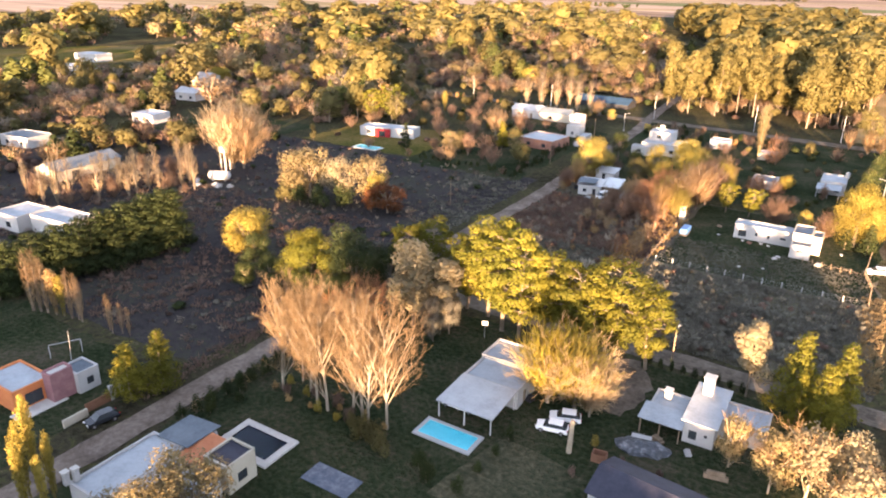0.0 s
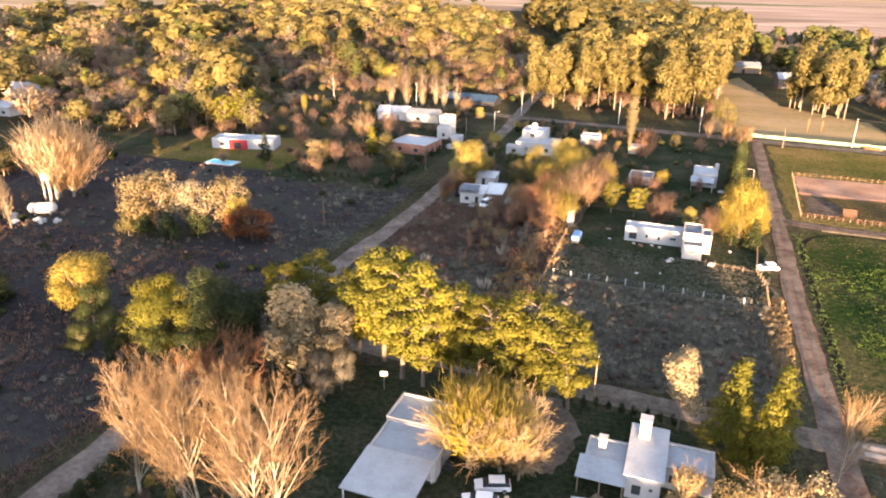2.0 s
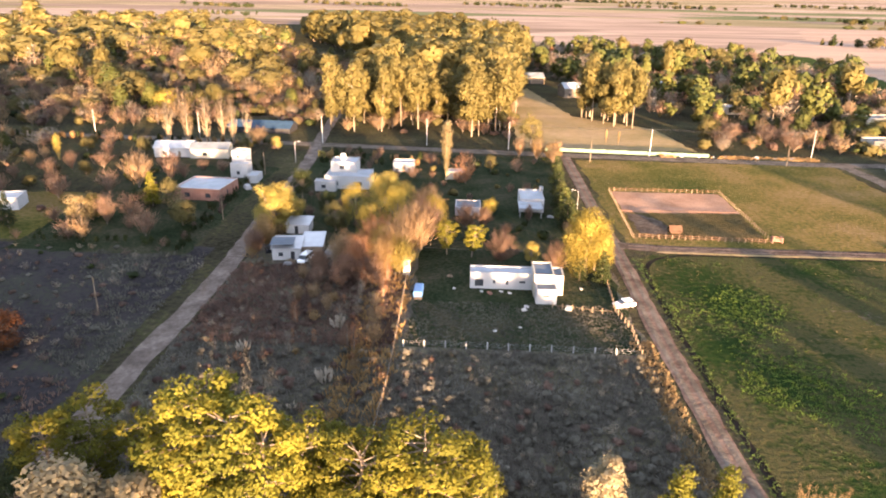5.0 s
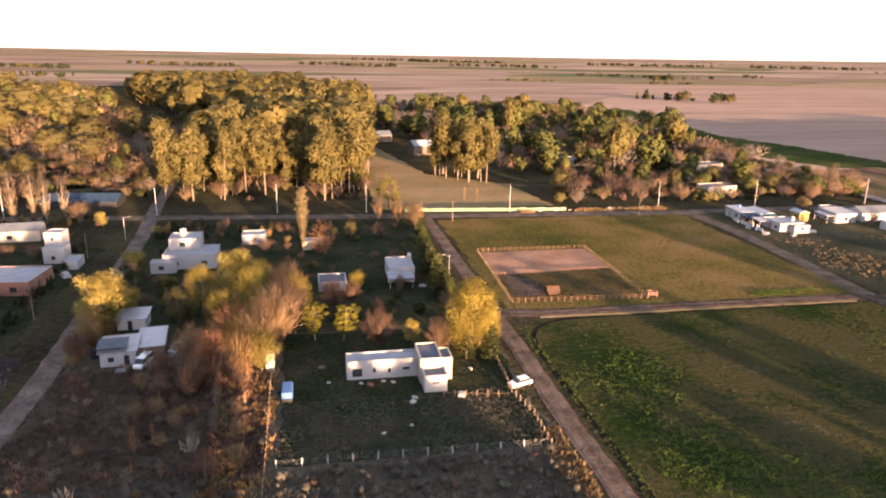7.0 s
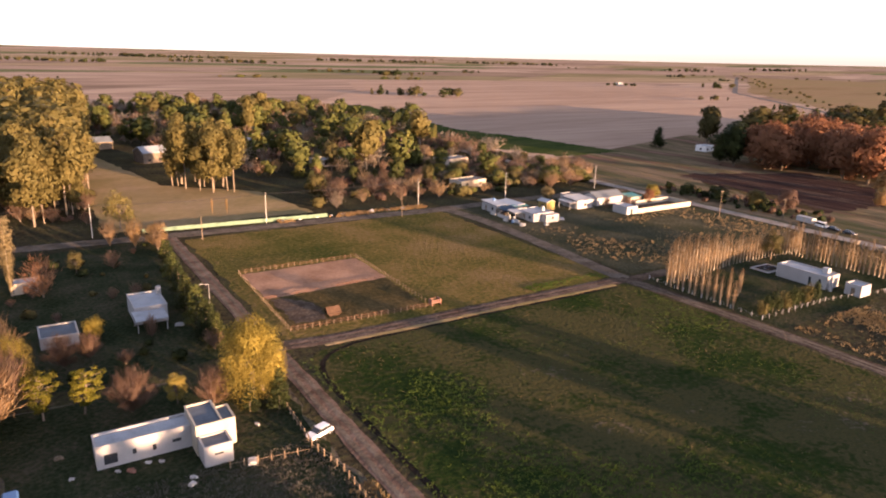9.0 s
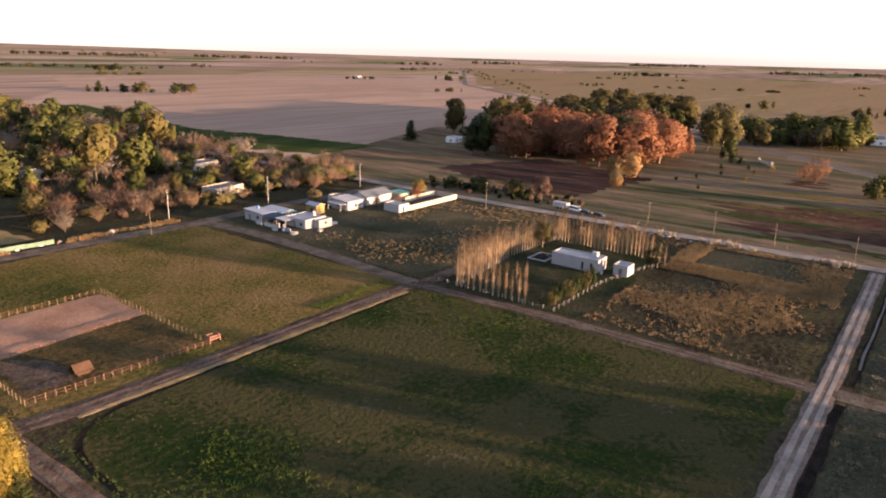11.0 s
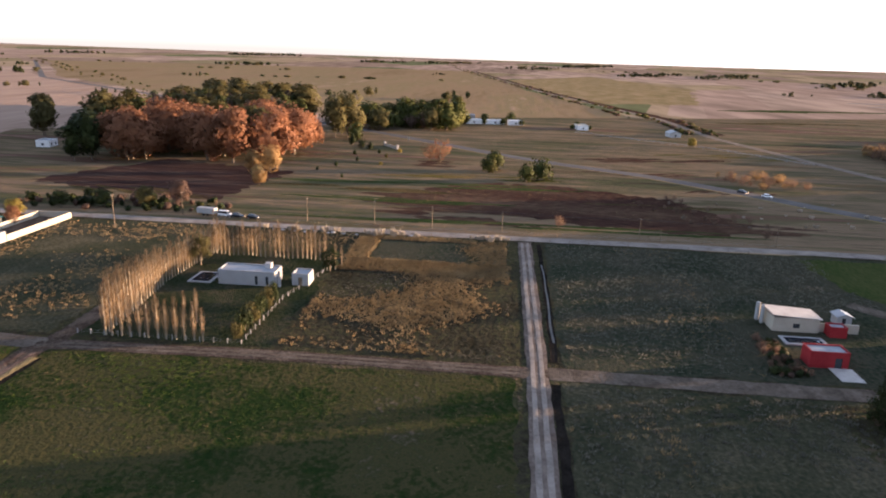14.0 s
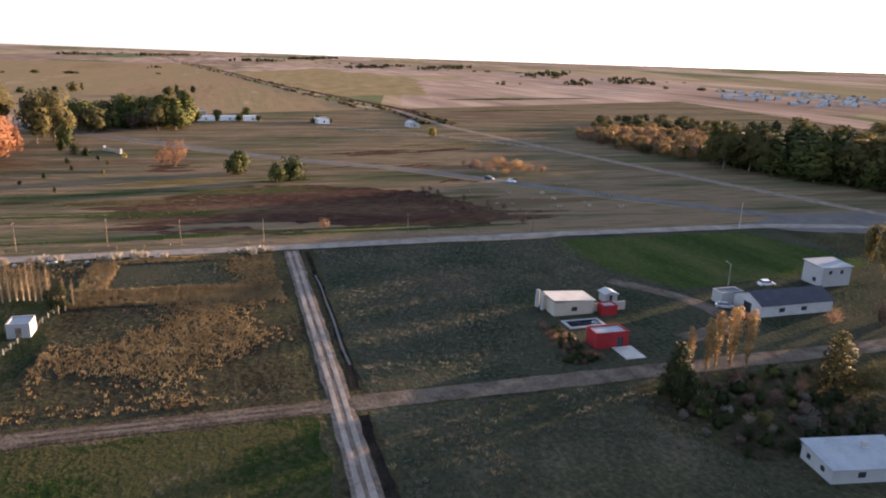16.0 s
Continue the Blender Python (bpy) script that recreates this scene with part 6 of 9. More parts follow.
# farther houses
home("timber-walled house with a pale roof beside tall eucalypts", [(37, 434, 49, 446, 5.0, "bark", "roof_blue", "gable_x", [("S", 40, 0.9, 1.5, 1.2, W), ("S", 45, 0.9, 1.5, 1.2, W)])], 12)
home("grey-roofed farm buildings at the wood's edge", [(16, 492, 32, 503, 4.0, "wood", "roof_grey", "gable_x", [("S", 22, 0, 2, 2.4, "darkdoor")])], 10)
for x, y, w, d, z, lab, wall, roof in ((-233, 125, 14, 9, 3.6, "white house half hidden by trees", "white", "roof_grey"), (-233, 174, 11, 9, 3.6, "white house with a pale roof among trees", "white", "roof_pale"), (-294, 251, 15, 10, 4.2, "pale pitched roof among trees", "cream", "tin"),
                                       (-429, 277, 20, 12, 5.0, "large white house at the far field", "white", "roof_pale"), (-385, 236, 26, 11, 4.4, "white house with terracotta panels", "white", "roof_pale"), (-262, 218, 12, 9, 3.4, "grey shed among trees", "grey", "tin"),
                                       (353, 353, 9, 7, 3.6, "small white farmhouse by the lone conifers", "bright_white", "roof_pale"), (580, 136, 9, 13, 3.6, "white farm building at the shelter belt", "bright_white", "bright_white"), (584, 119, 9, 15, 3.2, "long white farm building", "bright_white", "bright_white"), (581, 102, 8, 12, 3.8, "white farm cottage on the plain", "bright_white", "bright_white"), (620, 142, 14, 9, 4.0, "white farmhouse among dark conifers", "white", "roof_pale"),
                                       (566, 50, 15, 9, 3.6, "pinkish white farmhouse on the plain", "bright_white", "cream"), (537, -15, 11, 8, 3.0, "small blue-grey shed on the plain", "grey", "tin"), (1034, 1085, 14, 10, 6, "small white farm in a far clump", "white", "roof_pale"),
                                       (118, 395, 16, 10, 3.6, "low house among pines", "cream", "roof_grey"), (176, 372, 16, 9, 3.6, "low house with a pale roof in the wood", "cream", "roof_grey"), (95, 470, 14, 9, 3.8, "pale house deep in the wood", "white", "tin"),
                                       (-150, 530, 12, 9, 5.5, "white house rising above the trees", "white", "roof_pale"), (150, 318, 14, 8, 3.2, "low house behind the street trees", "cream", "roof_grey")):
    home(lab, [(x - w / 2, y - d / 2, x + w / 2, y + d / 2, z, wall, roof, "gable_x" if roof == "tin" else "flat", [("S", x - w / 4, 0.9, 1.6, 1.2, W), ("S", x + w / 4, 0.9, 1.6, 1.2, W), ("W", y, 0.9, 1.4, 1.2, W)])], 7)

# ---------------------------------------------------------------- pools, cars and yard things
pool(-33.2, 64.9, -25.8, 67.9, "white", "pool_tile", "rectangular turquoise pool with a white rim", 0.55)
pool(-52.6, 49.8, -45.6, 53.8, "concrete", "navy", "navy-blue pool with a wide pale deck", 1.0)
pool(153.2, 177.4, 159.8, 181.8, "white", "navy", "dark pool with a white rim beside the white house", 0.6)
pool(137.8, 42.8, 140.8, 50.0, "white", "navy", "small pool with a white rim behind the red house", 0.7)
pool(-141, 186, -132, 190, "concrete", "pool_tile", "turquoise pool on the villa lawn", 0.5)
tagged(part("pool_cover", boxes((-40, 50.0, 0.05, -33.2, 53.4, 0.14), bevel=0.03), M["cover"], None, "grey-blue wrinkled pool cover on the grass"), "", "pool cover")
car(-31.4, 72.7, 2, "car_white", "white pickup truck parked under the tin carport", "pickup", "pickup_truck")
car(-18.0, 78.0, 20, "car_white", "white car under the yellow tree", "hatch")
car(-18.6, 75.0, 12, "car_white", "white car under the yellow tree", "hatch")
car(-69.4, 44.0, 78, "car_dark", "dark saloon car at the garden gate", "hatch")
car(16.4, 160.4, 20, "car_white", "white car at the gate by the lane", "hatch")
car(-48.8, 178.4, 75, "car_white", "white van beside the shack", "van", "van")
car(219.0, 200.2, 80, "car_white", "white van on the roadside grass", "van", "van")
car(218.2, 195.6, 84, "car_dark", "dark car on the roadside grass", "hatch")
car(217.6, 190.0, 84, "car_dark", "dark car on the roadside grass", "hatch")
car(301.3, -2.1, 44, "car_white", "white car driving on the highway", "hatch")
car(309.2, 5.5, 44, "car_dark", "dark car driving on the highway", "hatch")
car(153.6, -12.3, 85, "car_white", "white car behind the long shed", "hatch")
car(141.5, 9.5, 60, "car_silver", "silver car at the shed", "hatch")
car(134.4, 9.6, 65, "car_red", "dark red car on the dirt drive", "hatch")
tr = thing("trailer", (219.4, 206.4, 0), 82, "white box trailer on the roadside grass", "trailer")
part("body", boxes((-3.2, -1.2, 0.7, 3.2, 1.2, 2.6), bevel=0.08), M["white"], tr)
for q in (-0.8, 0.8):
    for s in (-1, 1):
        part("wheel", rod((q, s * 1.0, 0.42), (q, s * 1.22, 0.42), 0.42, 0.42, 12), M["tyre"], tr)
gt = thing("gas_tank", (-146, 131.5, 0), 30, "white propane tank on legs", "gas tank")
part("vessel", rod((-2.6, 0, 1.6), (2.6, 0, 1.6), 1.3, 1.3, 14), M["white"], gt)
part("dome", rod((2.6, 0, 1.6), (3.2, 0, 1.6), 1.3, 0.5, 14), M["white"], gt)
part("dome", rod((-2.6, 0, 1.6), (-3.2, 0, 1.6), 1.3, 0.5, 14), M["white"], gt)
part("leg", boxes((-1.9, -0.9, 0, -1.6, 0.9, 0.7)), M["concrete"], gt)
part("leg", boxes((1.6, -0.9, 0, 1.9, 0.9, 0.7)), M["concrete"], gt)
wt = thing("water_tower", (-153.5, 140.6, 0), 0, "small white water tank on a slim tower", "water tower")
for sx in (-0.9, 0.9):
    for sy in (-0.9, 0.9):
        part("leg", boxes((sx - 0.15, sy - 0.15, 0, sx + 0.15, sy + 0.15, 5.4)), M["concrete"], wt)
part("tank", boxes((-1.2, -1.2, 5.4, 1.2, 1.2, 7.2), bevel=0.1), M["white"], wt)
hut = thing("animal_shelter", (38, 205.4, 0), 0, "small brown timber shelter in the riding arena", "shelter")
part("wall", boxes((-1.2, -1.15, 0, 1.2, -1.05, 0.7), (-1.2, 1.05, 0, 1.2, 1.15, 0.7), (1.08, -1.05, 0, 1.2, 1.05, 1.0)), M["dark_timber"], hut)
part("roof", slope_roof(-1.3, -1.0, 1.3, 1.0, 0.62, 1.25, "x", 0.3, 0.1), M["dark_timber"], hut)
hut2 = thing("feeding_trough", (60.8, 199.8, 0), 0, "orange-brown timber feeding rack at the arena corner", "trough")
part("rack", boxes((-1.2, -0.8, 0, -1.05, 0.8, 1.5), (1.05, -0.8, 0, 1.2, 0.8, 1.5), (-1.05, -0.8, 0.6, 1.05, 0.8, 0.8), (-1.05, -0.8, 1.2, 1.05, -0.7, 1.35), (-1.05, 0.7, 1.2, 1.05, 0.8, 1.35)), M["brick"], hut2)
pile = thing("tarp_heap", (-7.4, 77.6, 0), 10, "heap of rubble under a dark tarpaulin", "heap")
rr = random.Random(5)
bm = bmesh.new()
bmesh.ops.create_icosphere(bm, subdivisions=3, radius=1.0)
for v in bm.verts:
    k = 1 + 0.25 * noise.noise(v.co * 2.1)
    v.co = Vector((v.co.x * 3.4 * k, v.co.y * 1.7 * k, max(0, v.co.z * 1.3 * k)))
part("tarpaulin", bm, M["tarp"], pile)
part("sheet_panel", boxes((-1.5, 0.6, 1.15, 1.0, 1.4, 1.25)), M["white"], pile, "loose white panel")
goal = thing("football_goal", (-89.6, 51.4, 0), 62, "white metal goal frame on the lawn", "goal")
for q in (-2.2, 2.2):
    part("upright", rod((q, 0, 0), (q, 0, 2.3), 0.06, 0.06, 6), M["white"], goal)
part("crossbar", rod((-2.2, 0, 2.3), (2.2, 0, 2.3), 0.06, 0.06, 6), M["white"], goal)
part("back_stay", rod((-2.2, 0, 2.3), (-2.2, 1.2, 0), 0.04, 0.04, 6), M["white"], goal)
part("back_stay", rod((2.2, 0, 2.3), (2.2, 1.2, 0), 0.04, 0.04, 6), M["white"], goal)
gw = thing("garden_wall", (-73, 45, 0), 0, "pale rendered garden wall with a brown gate", "wall")
part("wall", boxes((0.6, -4.6, 0, 0.9, -1.2, 1.2), (-0.9, 3.2, 0, -0.6, 5.4, 1.4)), M["cream"], gw)
part("gate", boxes((0.1, -1.1, 0.1, 0.2, 2.6, 1.5)), M["rail"], gw, "brown sheet gate")
part("gate_post", boxes((-0.3, 2.65, 0, 0.2, 3.15, 2.3), bevel=0.03), M["white"], gw)
cart = thing("water_cistern", (-23, 162.6, 0), 0, "blue plastic cistern on a stand in the yard", "cistern")
part("body", boxes((-0.9, -2.2, 0.5, 0.9, 2.2, 1.7), bevel=0.2), M["blue"], cart)
part("stand", boxes((-0.8, -2.1, 0, 0.8, 2.1, 0.5)), M["wood"], cart)
shed = thing("privy", (-26.2, 172.6, 0), 0, "narrow pale hut at the yard's edge", "hut")
part("wall", boxes((-0.7, -0.8, 0, 0.7, 0.8, 3.6), bevel=0.03), M["cream"], shed)
part("roof", boxes((-0.9, -1.0, 3.6, 0.9, 1.0, 3.72)), M["tin"], shed)
bx = thing("letter_sign", (-38.2, 92.2, 0), 20, "small white board on a post", "sign")
part("post", rod((0, 0, 0), (0, 0, 2.6), 0.05, 0.05, 6), M["metal"], bx)
part("board", boxes((-0.5, -0.04, 2.3, 0.5, 0.04, 3.1)), M["white"], bx)
st = thing("tree_stump", (-15.0, 71.9, 0), 0, "tall pale cut trunk", "stump")
part("trunk", rod((0, 0, 0), (0.1, 0.1, 4.8), 0.35, 0.28, 9), M["pale_bark"], st)
bn = thing("bin_crate", (-11.2, 72.4, 0), 5, "yellow-orange wooden crate on the grass", "crate")
part("panel", boxes((-0.9, -0.6, 0.1, 0.9, -0.5, 1.3), (-0.9, 0.5, 0.1, 0.9, 0.6, 1.3), (-0.9, -0.5, 0.1, -0.8, 0.5, 1.3), (0.8, -0.5, 0.1, 0.9, 0.5, 1.3), (-0.9, -0.5, 0, 0.9, 0.5, 0.1)), M["rail"], bn)
# yard clutter beside the long white house and the shacks
for k, (x, y, s, m, lab) in enumerate([(-10.6, 165.2, 0.4, "grey", "pale rubble in the yard"), (-6.8, 165.4, 0.4, "grey", "pale rubble heap by the wall"), (-5.2, 164.8, 0.4, "grey", "pale rubble heap by the wall"), (-16.2, 166.4, 0.4, "grey", "broken blocks in the yard"),
                                       (-2.2, 158.8, 0.5, "grey", "grey tub on the grass"), (-9.0, 164.4, 0.6, "brick", "heap of red bricks"), (-51.5, 177.4, 1.0, "wood", "scrap timber by the shack"), (-44.6, 182, 1.2, "tin", "scrap sheets by the shack"),
                                       (-43.8, 186, 1.1, "white", "white scrap by the shack"), (-141.5, 127, 1.3, "concrete", "pale rubble by the tank"), (-138.5, 128.6, 1.0, "concrete", "pale rubble by the tank"), (9.4, 168.0, 0.4, "grey", "grey upturned hull on the grass"),
                                       (125.5, 258, 1.0, "concrete", "rubble beside the cottages"), (126.4, 250.4, 1.1, "concrete", "rubble beside the cottages"), (143.8, 254, 0.8, "white", "white drum beside the cottage"), (88.6, 36.4, 0.8, "white", "white tub among the shrubs")]):
    bm = bmesh.new()
    for j in range(5):
        a = j * 1.3 + k
        r = s * (0.28 + 0.2 * ((j * 7 + k) % 3))
        m4 = Matrix.Translation((s * 0.6 * math.cos(a), s * 0.6 * math.sin(a), r * 0.5)) @ Matrix.Rotation(a, 4, "Z") @ Matrix.Diagonal((r * 1.4, r, r, 1))
        bmesh.ops.create_cube(bm, size=1.0, matrix=m4)
    ob = part("rubble", bm, M[m], None, lab)
    ob.matrix_basis = pose(x, y, 0)
    tagged(ob, "", "rubble")

# ---------------------------------------------------------------- fences, poles, wires
ar = [(28.3, 242), (60.9, 241.9), (60.2, 220), (59.3, 198.6), (26.5, 200.2)]
fence(ar, 1.6, 1.25, "wood", "pale-posted fence with rust-brown rails round the riding arena", "rail", (0.6, 1.1), 0.05, closed=True)
fence([(28.0, 221.4), (59.6, 222.6)], 2.6, 0.5, "rail", "low timber kerb across the arena", "rail", (0.4,), 0.08)
fence([(-24, 141.8), (-10, 141.8), (14.8, 141.2)], 3.6, 1.35, "white", "row of white fence posts with wires", None, (0.5, 0.9, 1.2), 0.09)
fence([(15.4, 141.2), (15.6, 150), (14.2, 158), (15.0, 172)], 1.7, 1.3, "wood", "weathered picket posts along the lane", "wood", (0.6, 1.1), 0.08)
fence([(-26, 108), (-25.4, 130), (-25.6, 150), (-26, 171)], 1.5, 1.3, "wood", "leaning weathered fence posts across the scrub", None, (0.6, 1.1), 0.055)
fence([(2.5, 158.4), (13.4, 156.4)], 2.0, 1.3, "wood", "rough garden fence of weathered timber", "wood", (0.8,), 0.07)
fence([(119.6, 189), (119.6, 156.5), (144.8, 156.6), (175, 151)], 2.6, 1.1, "white", "slim white posts around the lawn", None, (0.5, 0.9), 0.06)
fence([(206.5, 186), (206.6, 160), (206.6, 106)], 6, 1.2, "wood", "grey fence posts beside the gravel road", None, (0.5, 0.9), 0.07)
fence([(206.6, 94), (206.6, 30)], 6, 1.2, "wood", "grey fence posts beside the gravel road", None, (0.5, 0.9), 0.07)
fence([(215.2, 188), (215.4, 120), (215.8, 20)], 7, 1.2, "wood", "grey fence posts along the grassland", None, (0.5, 0.9), 0.07)
fence([(535, 57), (465, -24), (406, -64)], 6, 1.4, "white", "white ranch fence across the plain", "white", (0.7, 1.2), 0.14)
gf = thing("boundary_fence", (44, 293.5, 0), -4.6, "long pale green sheet fence beside the street", "fence")
for i in range(24):
    part("panel", boxes((-29.5 + i * 2.46, -0.04, 0.05, -29.5 + i * 2.46 + 2.4, 0.04, 1.25 + 0.05 * (i % 3))), M["green_wall"], gf)
row = [(-160, 303.5), (-118, 301.5), (-70, 300), (-30, 299.5), (0.8, 296.5), (52, 291.5), (111, 293.5), (150, 291), (197, 289)]
for x, y in row:
    pole(x, y, 10.2, 90)
wires([(x, y, 9.9) for x, y in row])
for x, y in ((-76, 205), (-78, 250), (-80, 150), (28.6, 280), (96.8, 280.6)):
    pole(x, y, 7.2, 0, "plain weathered timber pole", arm=False, mat="wood")
for x, y, z in ((197.4, 226, 10.5), (217.8, 172, 8.0), (219, 150, 8.0), (217.6, 131, 7.4), (216, 108.6, 7.2), (216, 66, 7.2), (216, 24.7, 7.0), (217.5, 214, 8), (197.8, 195, 7), (213.8, 60, 4.5)):
    pole(x, y, z, 0, "grey timber utility pole by the gravel road", arm=z > 7, mat="wood")
wires([(217.5, 214, 7.6), (217.8, 172, 7.6), (219, 150, 7.6), (217.6, 131, 7.0), (216, 108.6, 6.8), (216, 66, 6.8), (216, 24.7, 6.6)], across=(1, 0), drop=0.4)
pole(208, -48, 9.0, 0, "white concrete pole at the highway junction", arm=False)
pole(16.0, 222, 5.5, -90, "street lamp leaning over the lane", False, True, "metal", "street_lamp", "street lamp", "street lamps")
pole(-9.9, 101.4, 5.6, 180, "street lamp on a timber pole", False, True, "wood", "street_lamp", "street lamp", "street lamps")
pole(-72.6, 268, 7, 90, "street lamp on the village road", False, True, "metal", "street_lamp", "street lamp", "street lamps")
pole(155.8, -2.6, 5.6, 90, "street lamp by the long shed", False, True, "metal", "street_lamp", "street lamp", "street lamps")
ew = thing("entrance_wall", (408, 176, 0), 35, "low pale entrance wall with pillars", "wall")
part("wall", boxes((-8, -0.2, 0, 8, 0.2, 1.6)), M["cream"], ew)
part("pillar", boxes((-9, -0.6, 0, -8.02, 0.6, 2.6)), M["white"], ew)
part("pillar", boxes((8.02, -0.6, 0, 9, 0.6, 2.6)), M["white"], ew)
sg = thing("roadside_sign", (439.6, 170.3, 0), 20, "white sign board by the entrance", "sign")
part("post", rod((0, 0, 0), (0, 0, 2.4), 0.1, 0.1, 6), M["metal"], sg)
part("board", boxes((-1.1, -0.06, 1.2, 1.1, 0.06, 3.4)), M["white"], sg)

# stones and weathered posts along the roads, and things in the yards
rr = random.Random(71)
for i in range(15):
    stone(204.9 + rr.uniform(-0.4, 0.5), 132 + i * 3.4 + rr.uniform(-1.2, 1.2), rr.uniform(0.45, 0.85), i + 1, "white", "whitish boulder lining the gravel road", group="boulders along the gravel road")
for i in range(9):
    stone(58 + i * 5.6 + rr.uniform(-1.5, 1.5), 291.6 + rr.uniform(-0.6, 0.8), rr.uniform(0.5, 1.0), i + 30, "concrete", "pale rough stone beside the village street", group="stones beside the street")
stone(-8.5, 148.5, 0.35, 50, "grey", "grey field stone in the yard"), stone(-4.0, 150.2, 0.3, 51, "grey", "grey field stone in the yard")
for i, (x, y) in enumerate(((-152.0, 128.4), (-149.2, 126.2), (-143.6, 127.8), (-147.4, 124.6))):
    stone(x, y, 1.0 + 0.2 * (i % 2), i + 60, "white", "white rubble heap near the propane tank", "rubble_heap", "rubble")
for i, (x, y, sx, sy, sz, m, nm, lab) in enumerate(((-17.2, 172.4, 0.6, 0.3, 0.45, "wood", "garden_bench", "weathered bench in the shaded yard"), (-2.8, 157.2, 0.5, 0.35, 0.45, "grey", "tub", "grey tub in the yard"), (5.6, 158.4, 0.9, 0.6, 0.5, "concrete", "block_pile", "pile of concrete blocks by the house"),
                                                (-58.4, 183.6, 1.2, 0.7, 0.9, "car_dark", "scrap_heap", "dark scrap beside the shack"), (-45.0, 176.8, 1.0, 0.8, 0.6, "wood", "scrap_heap", "stack of weathered boards by the shack"), (-52.2, 176.4, 0.9, 0.6, 0.5, "metal", "scrap_heap", "bent metal scrap before the shack"), (-43.8, 184.2, 1.3, 0.9, 1.7, "cream", "outhouse", "narrow pale outhouse beside the shack"),
                                                (-24.0, 79.6, 0.5, 0.5, 0.9, "dark", "bin", "dark bin beside the carport"), (-2.2, 79.8, 0.6, 0.4, 0.5, "white", "garden_chair", "white chair before the porch"), (-6.2, 80.2, 0.8, 0.5, 0.7, "wood", "garden_table", "timber table on the porch"), (1.8, 76.8, 1.4, 0.25, 1.1, "wood", "plank_screen", "timber plank screen in the garden"),
                                                (-90.0, 238.2, 1.1, 0.8, 1.5, "orange", "brick_stack", "stack of orange bricks by the unfinished house"), (-95.8, 236.4, 1.0, 0.7, 1.1, "brick", "brick_stack", "stack of bricks by the unfinished house"), (-78.6, 234.0, 1.5, 0.9, 1.2, "white", "crate", "white load on the roadside"), (8.0, 214.6, 0.9, 0.6, 0.5, "white", "garden_bench", "white bench by the small house"))):
    ob = part(nm, boxes((-sx, -sy, 0, sx, sy, sz * 0.55), (-sx * 0.8, -sy * 0.7, sz * 0.55, sx * 0.7, sy * 0.8, sz), bevel=0.04), M[m], None, lab)
    ob.matrix_basis = pose(x, y, 0.05, 0, 0, i * 37)
    tagged(ob, "", nm.replace("_", " "))
# low blue and red hall with tennis courts behind the village street
home("long low hall with a dark blue sheet roof", [(-112, 316, -86, 326, 2.0, "dark", "awning", "gable_x", [("S", -105, 0.9, 2.0, 1.0, W), ("S", -95, 0.9, 2.0, 1.0, W)])], -4)

# ---------------------------------------------------------------- trees placed one by one
for x, y, h in ((-55.2, 63.0, 19.6), (-54.2, 66.0, 17.8), (-48.3, 62.5, 20.2), (-46.2, 62.2, 19.2), (-41.3, 63.7, 20), (-37.0, 63.3, 20.6), (-51.4, 64.6, 18.6), (-43.8, 64.8, 18.8), (-39.2, 62.2, 18.0)):
    tree("bare", x, y, h * 1.02, "twig_dun", "tall leafless tree with pale trunk and golden-tan twigs", "pale_bark", 1.12, group="row of bare trees", name="bare_tree", kinds=3)
for x, y, h, w in ((-17.4, 95.0, 17.2, 1.15), (-23, 96.5, 15.5, 1.15), (-30.0, 97.5, 15.8, 1.05), (-37, 96.0, 18.2, 1.15), (-33.4, 95.0, 16.5, 1.0), (-12.8, 97.0, 13.5, 1.1), (-41.5, 99.5, 18, 1.15), (-20.5, 93.5, 14, 1.0), (-27, 99.5, 13.5, 1.0), (-46, 100, 15, 1.1)):
    tree("pine", x, y, h, "pine", "yellow-green pine with a clumped rounded crown", wide=w, group="row of pines", name="pine_tree")
for x, y, h, w in ((-50.3, 89.5, 15.5, 1.25), (-46, 92, 13.5, 1.1), (-53.5, 93, 12, 1.1)):
    tree("euca", x, y, h, "grey_leaf", "grey-leaved eucalypt with a broad crown", wide=w * 1.5, name="eucalyptus_tree")
for x, y, h in ((-57.5, 84.0, 11.0), (-60.5, 81.5, 9.5), (-55.0, 81.0, 9.0)):
    tree("spread", x, y, h, "twig_salmon", "bare tree with salmon-red twigs beside the pale poplars", wide=0.95, name="bare_tree", kinds=3)
for x, y, h, w in ((-46.5, 88.2, 8.0, 0.8), (-43.8, 90.0, 7.2, 0.8), (-55.6, 90.6, 9.5, 0.8), (-44.6, 86.4, 4.6, 0.9)):
    tree("round", x, y, h, "sage", "blue-grey shaded foliage under the grey eucalypts", wide=w, name="evergreen_tree")
for x, y, h, w, c in ((-63.5, 90.5, 14.0, 1.0, "deep"), (-68.5, 94, 14.0, 0.95, "deep"), (-73.5, 88.8, 12.6, 1.1, "pine"), (-76.5, 92, 12.0, 1.0, "pine"), (-59.5, 95, 12.5, 0.9, "deep"), (-71.5, 85.5, 8.0, 1.0, "deep"), (-65, 86, 8.5, 1.0, "deep"), (-80.5, 86, 8, 1.0, "deep"), (-85, 84, 6.5, 1.0, "deep"), (-77, 83.5, 5.5, 1.0, "deep")):
    tree("round", x, y, h, c, "dense dark evergreen tree leafy to the ground" if c == "deep" else "yellow-green sunlit evergreen leafy to the ground", wide=w * 1.08, name="evergreen_tree", detail=2.0)
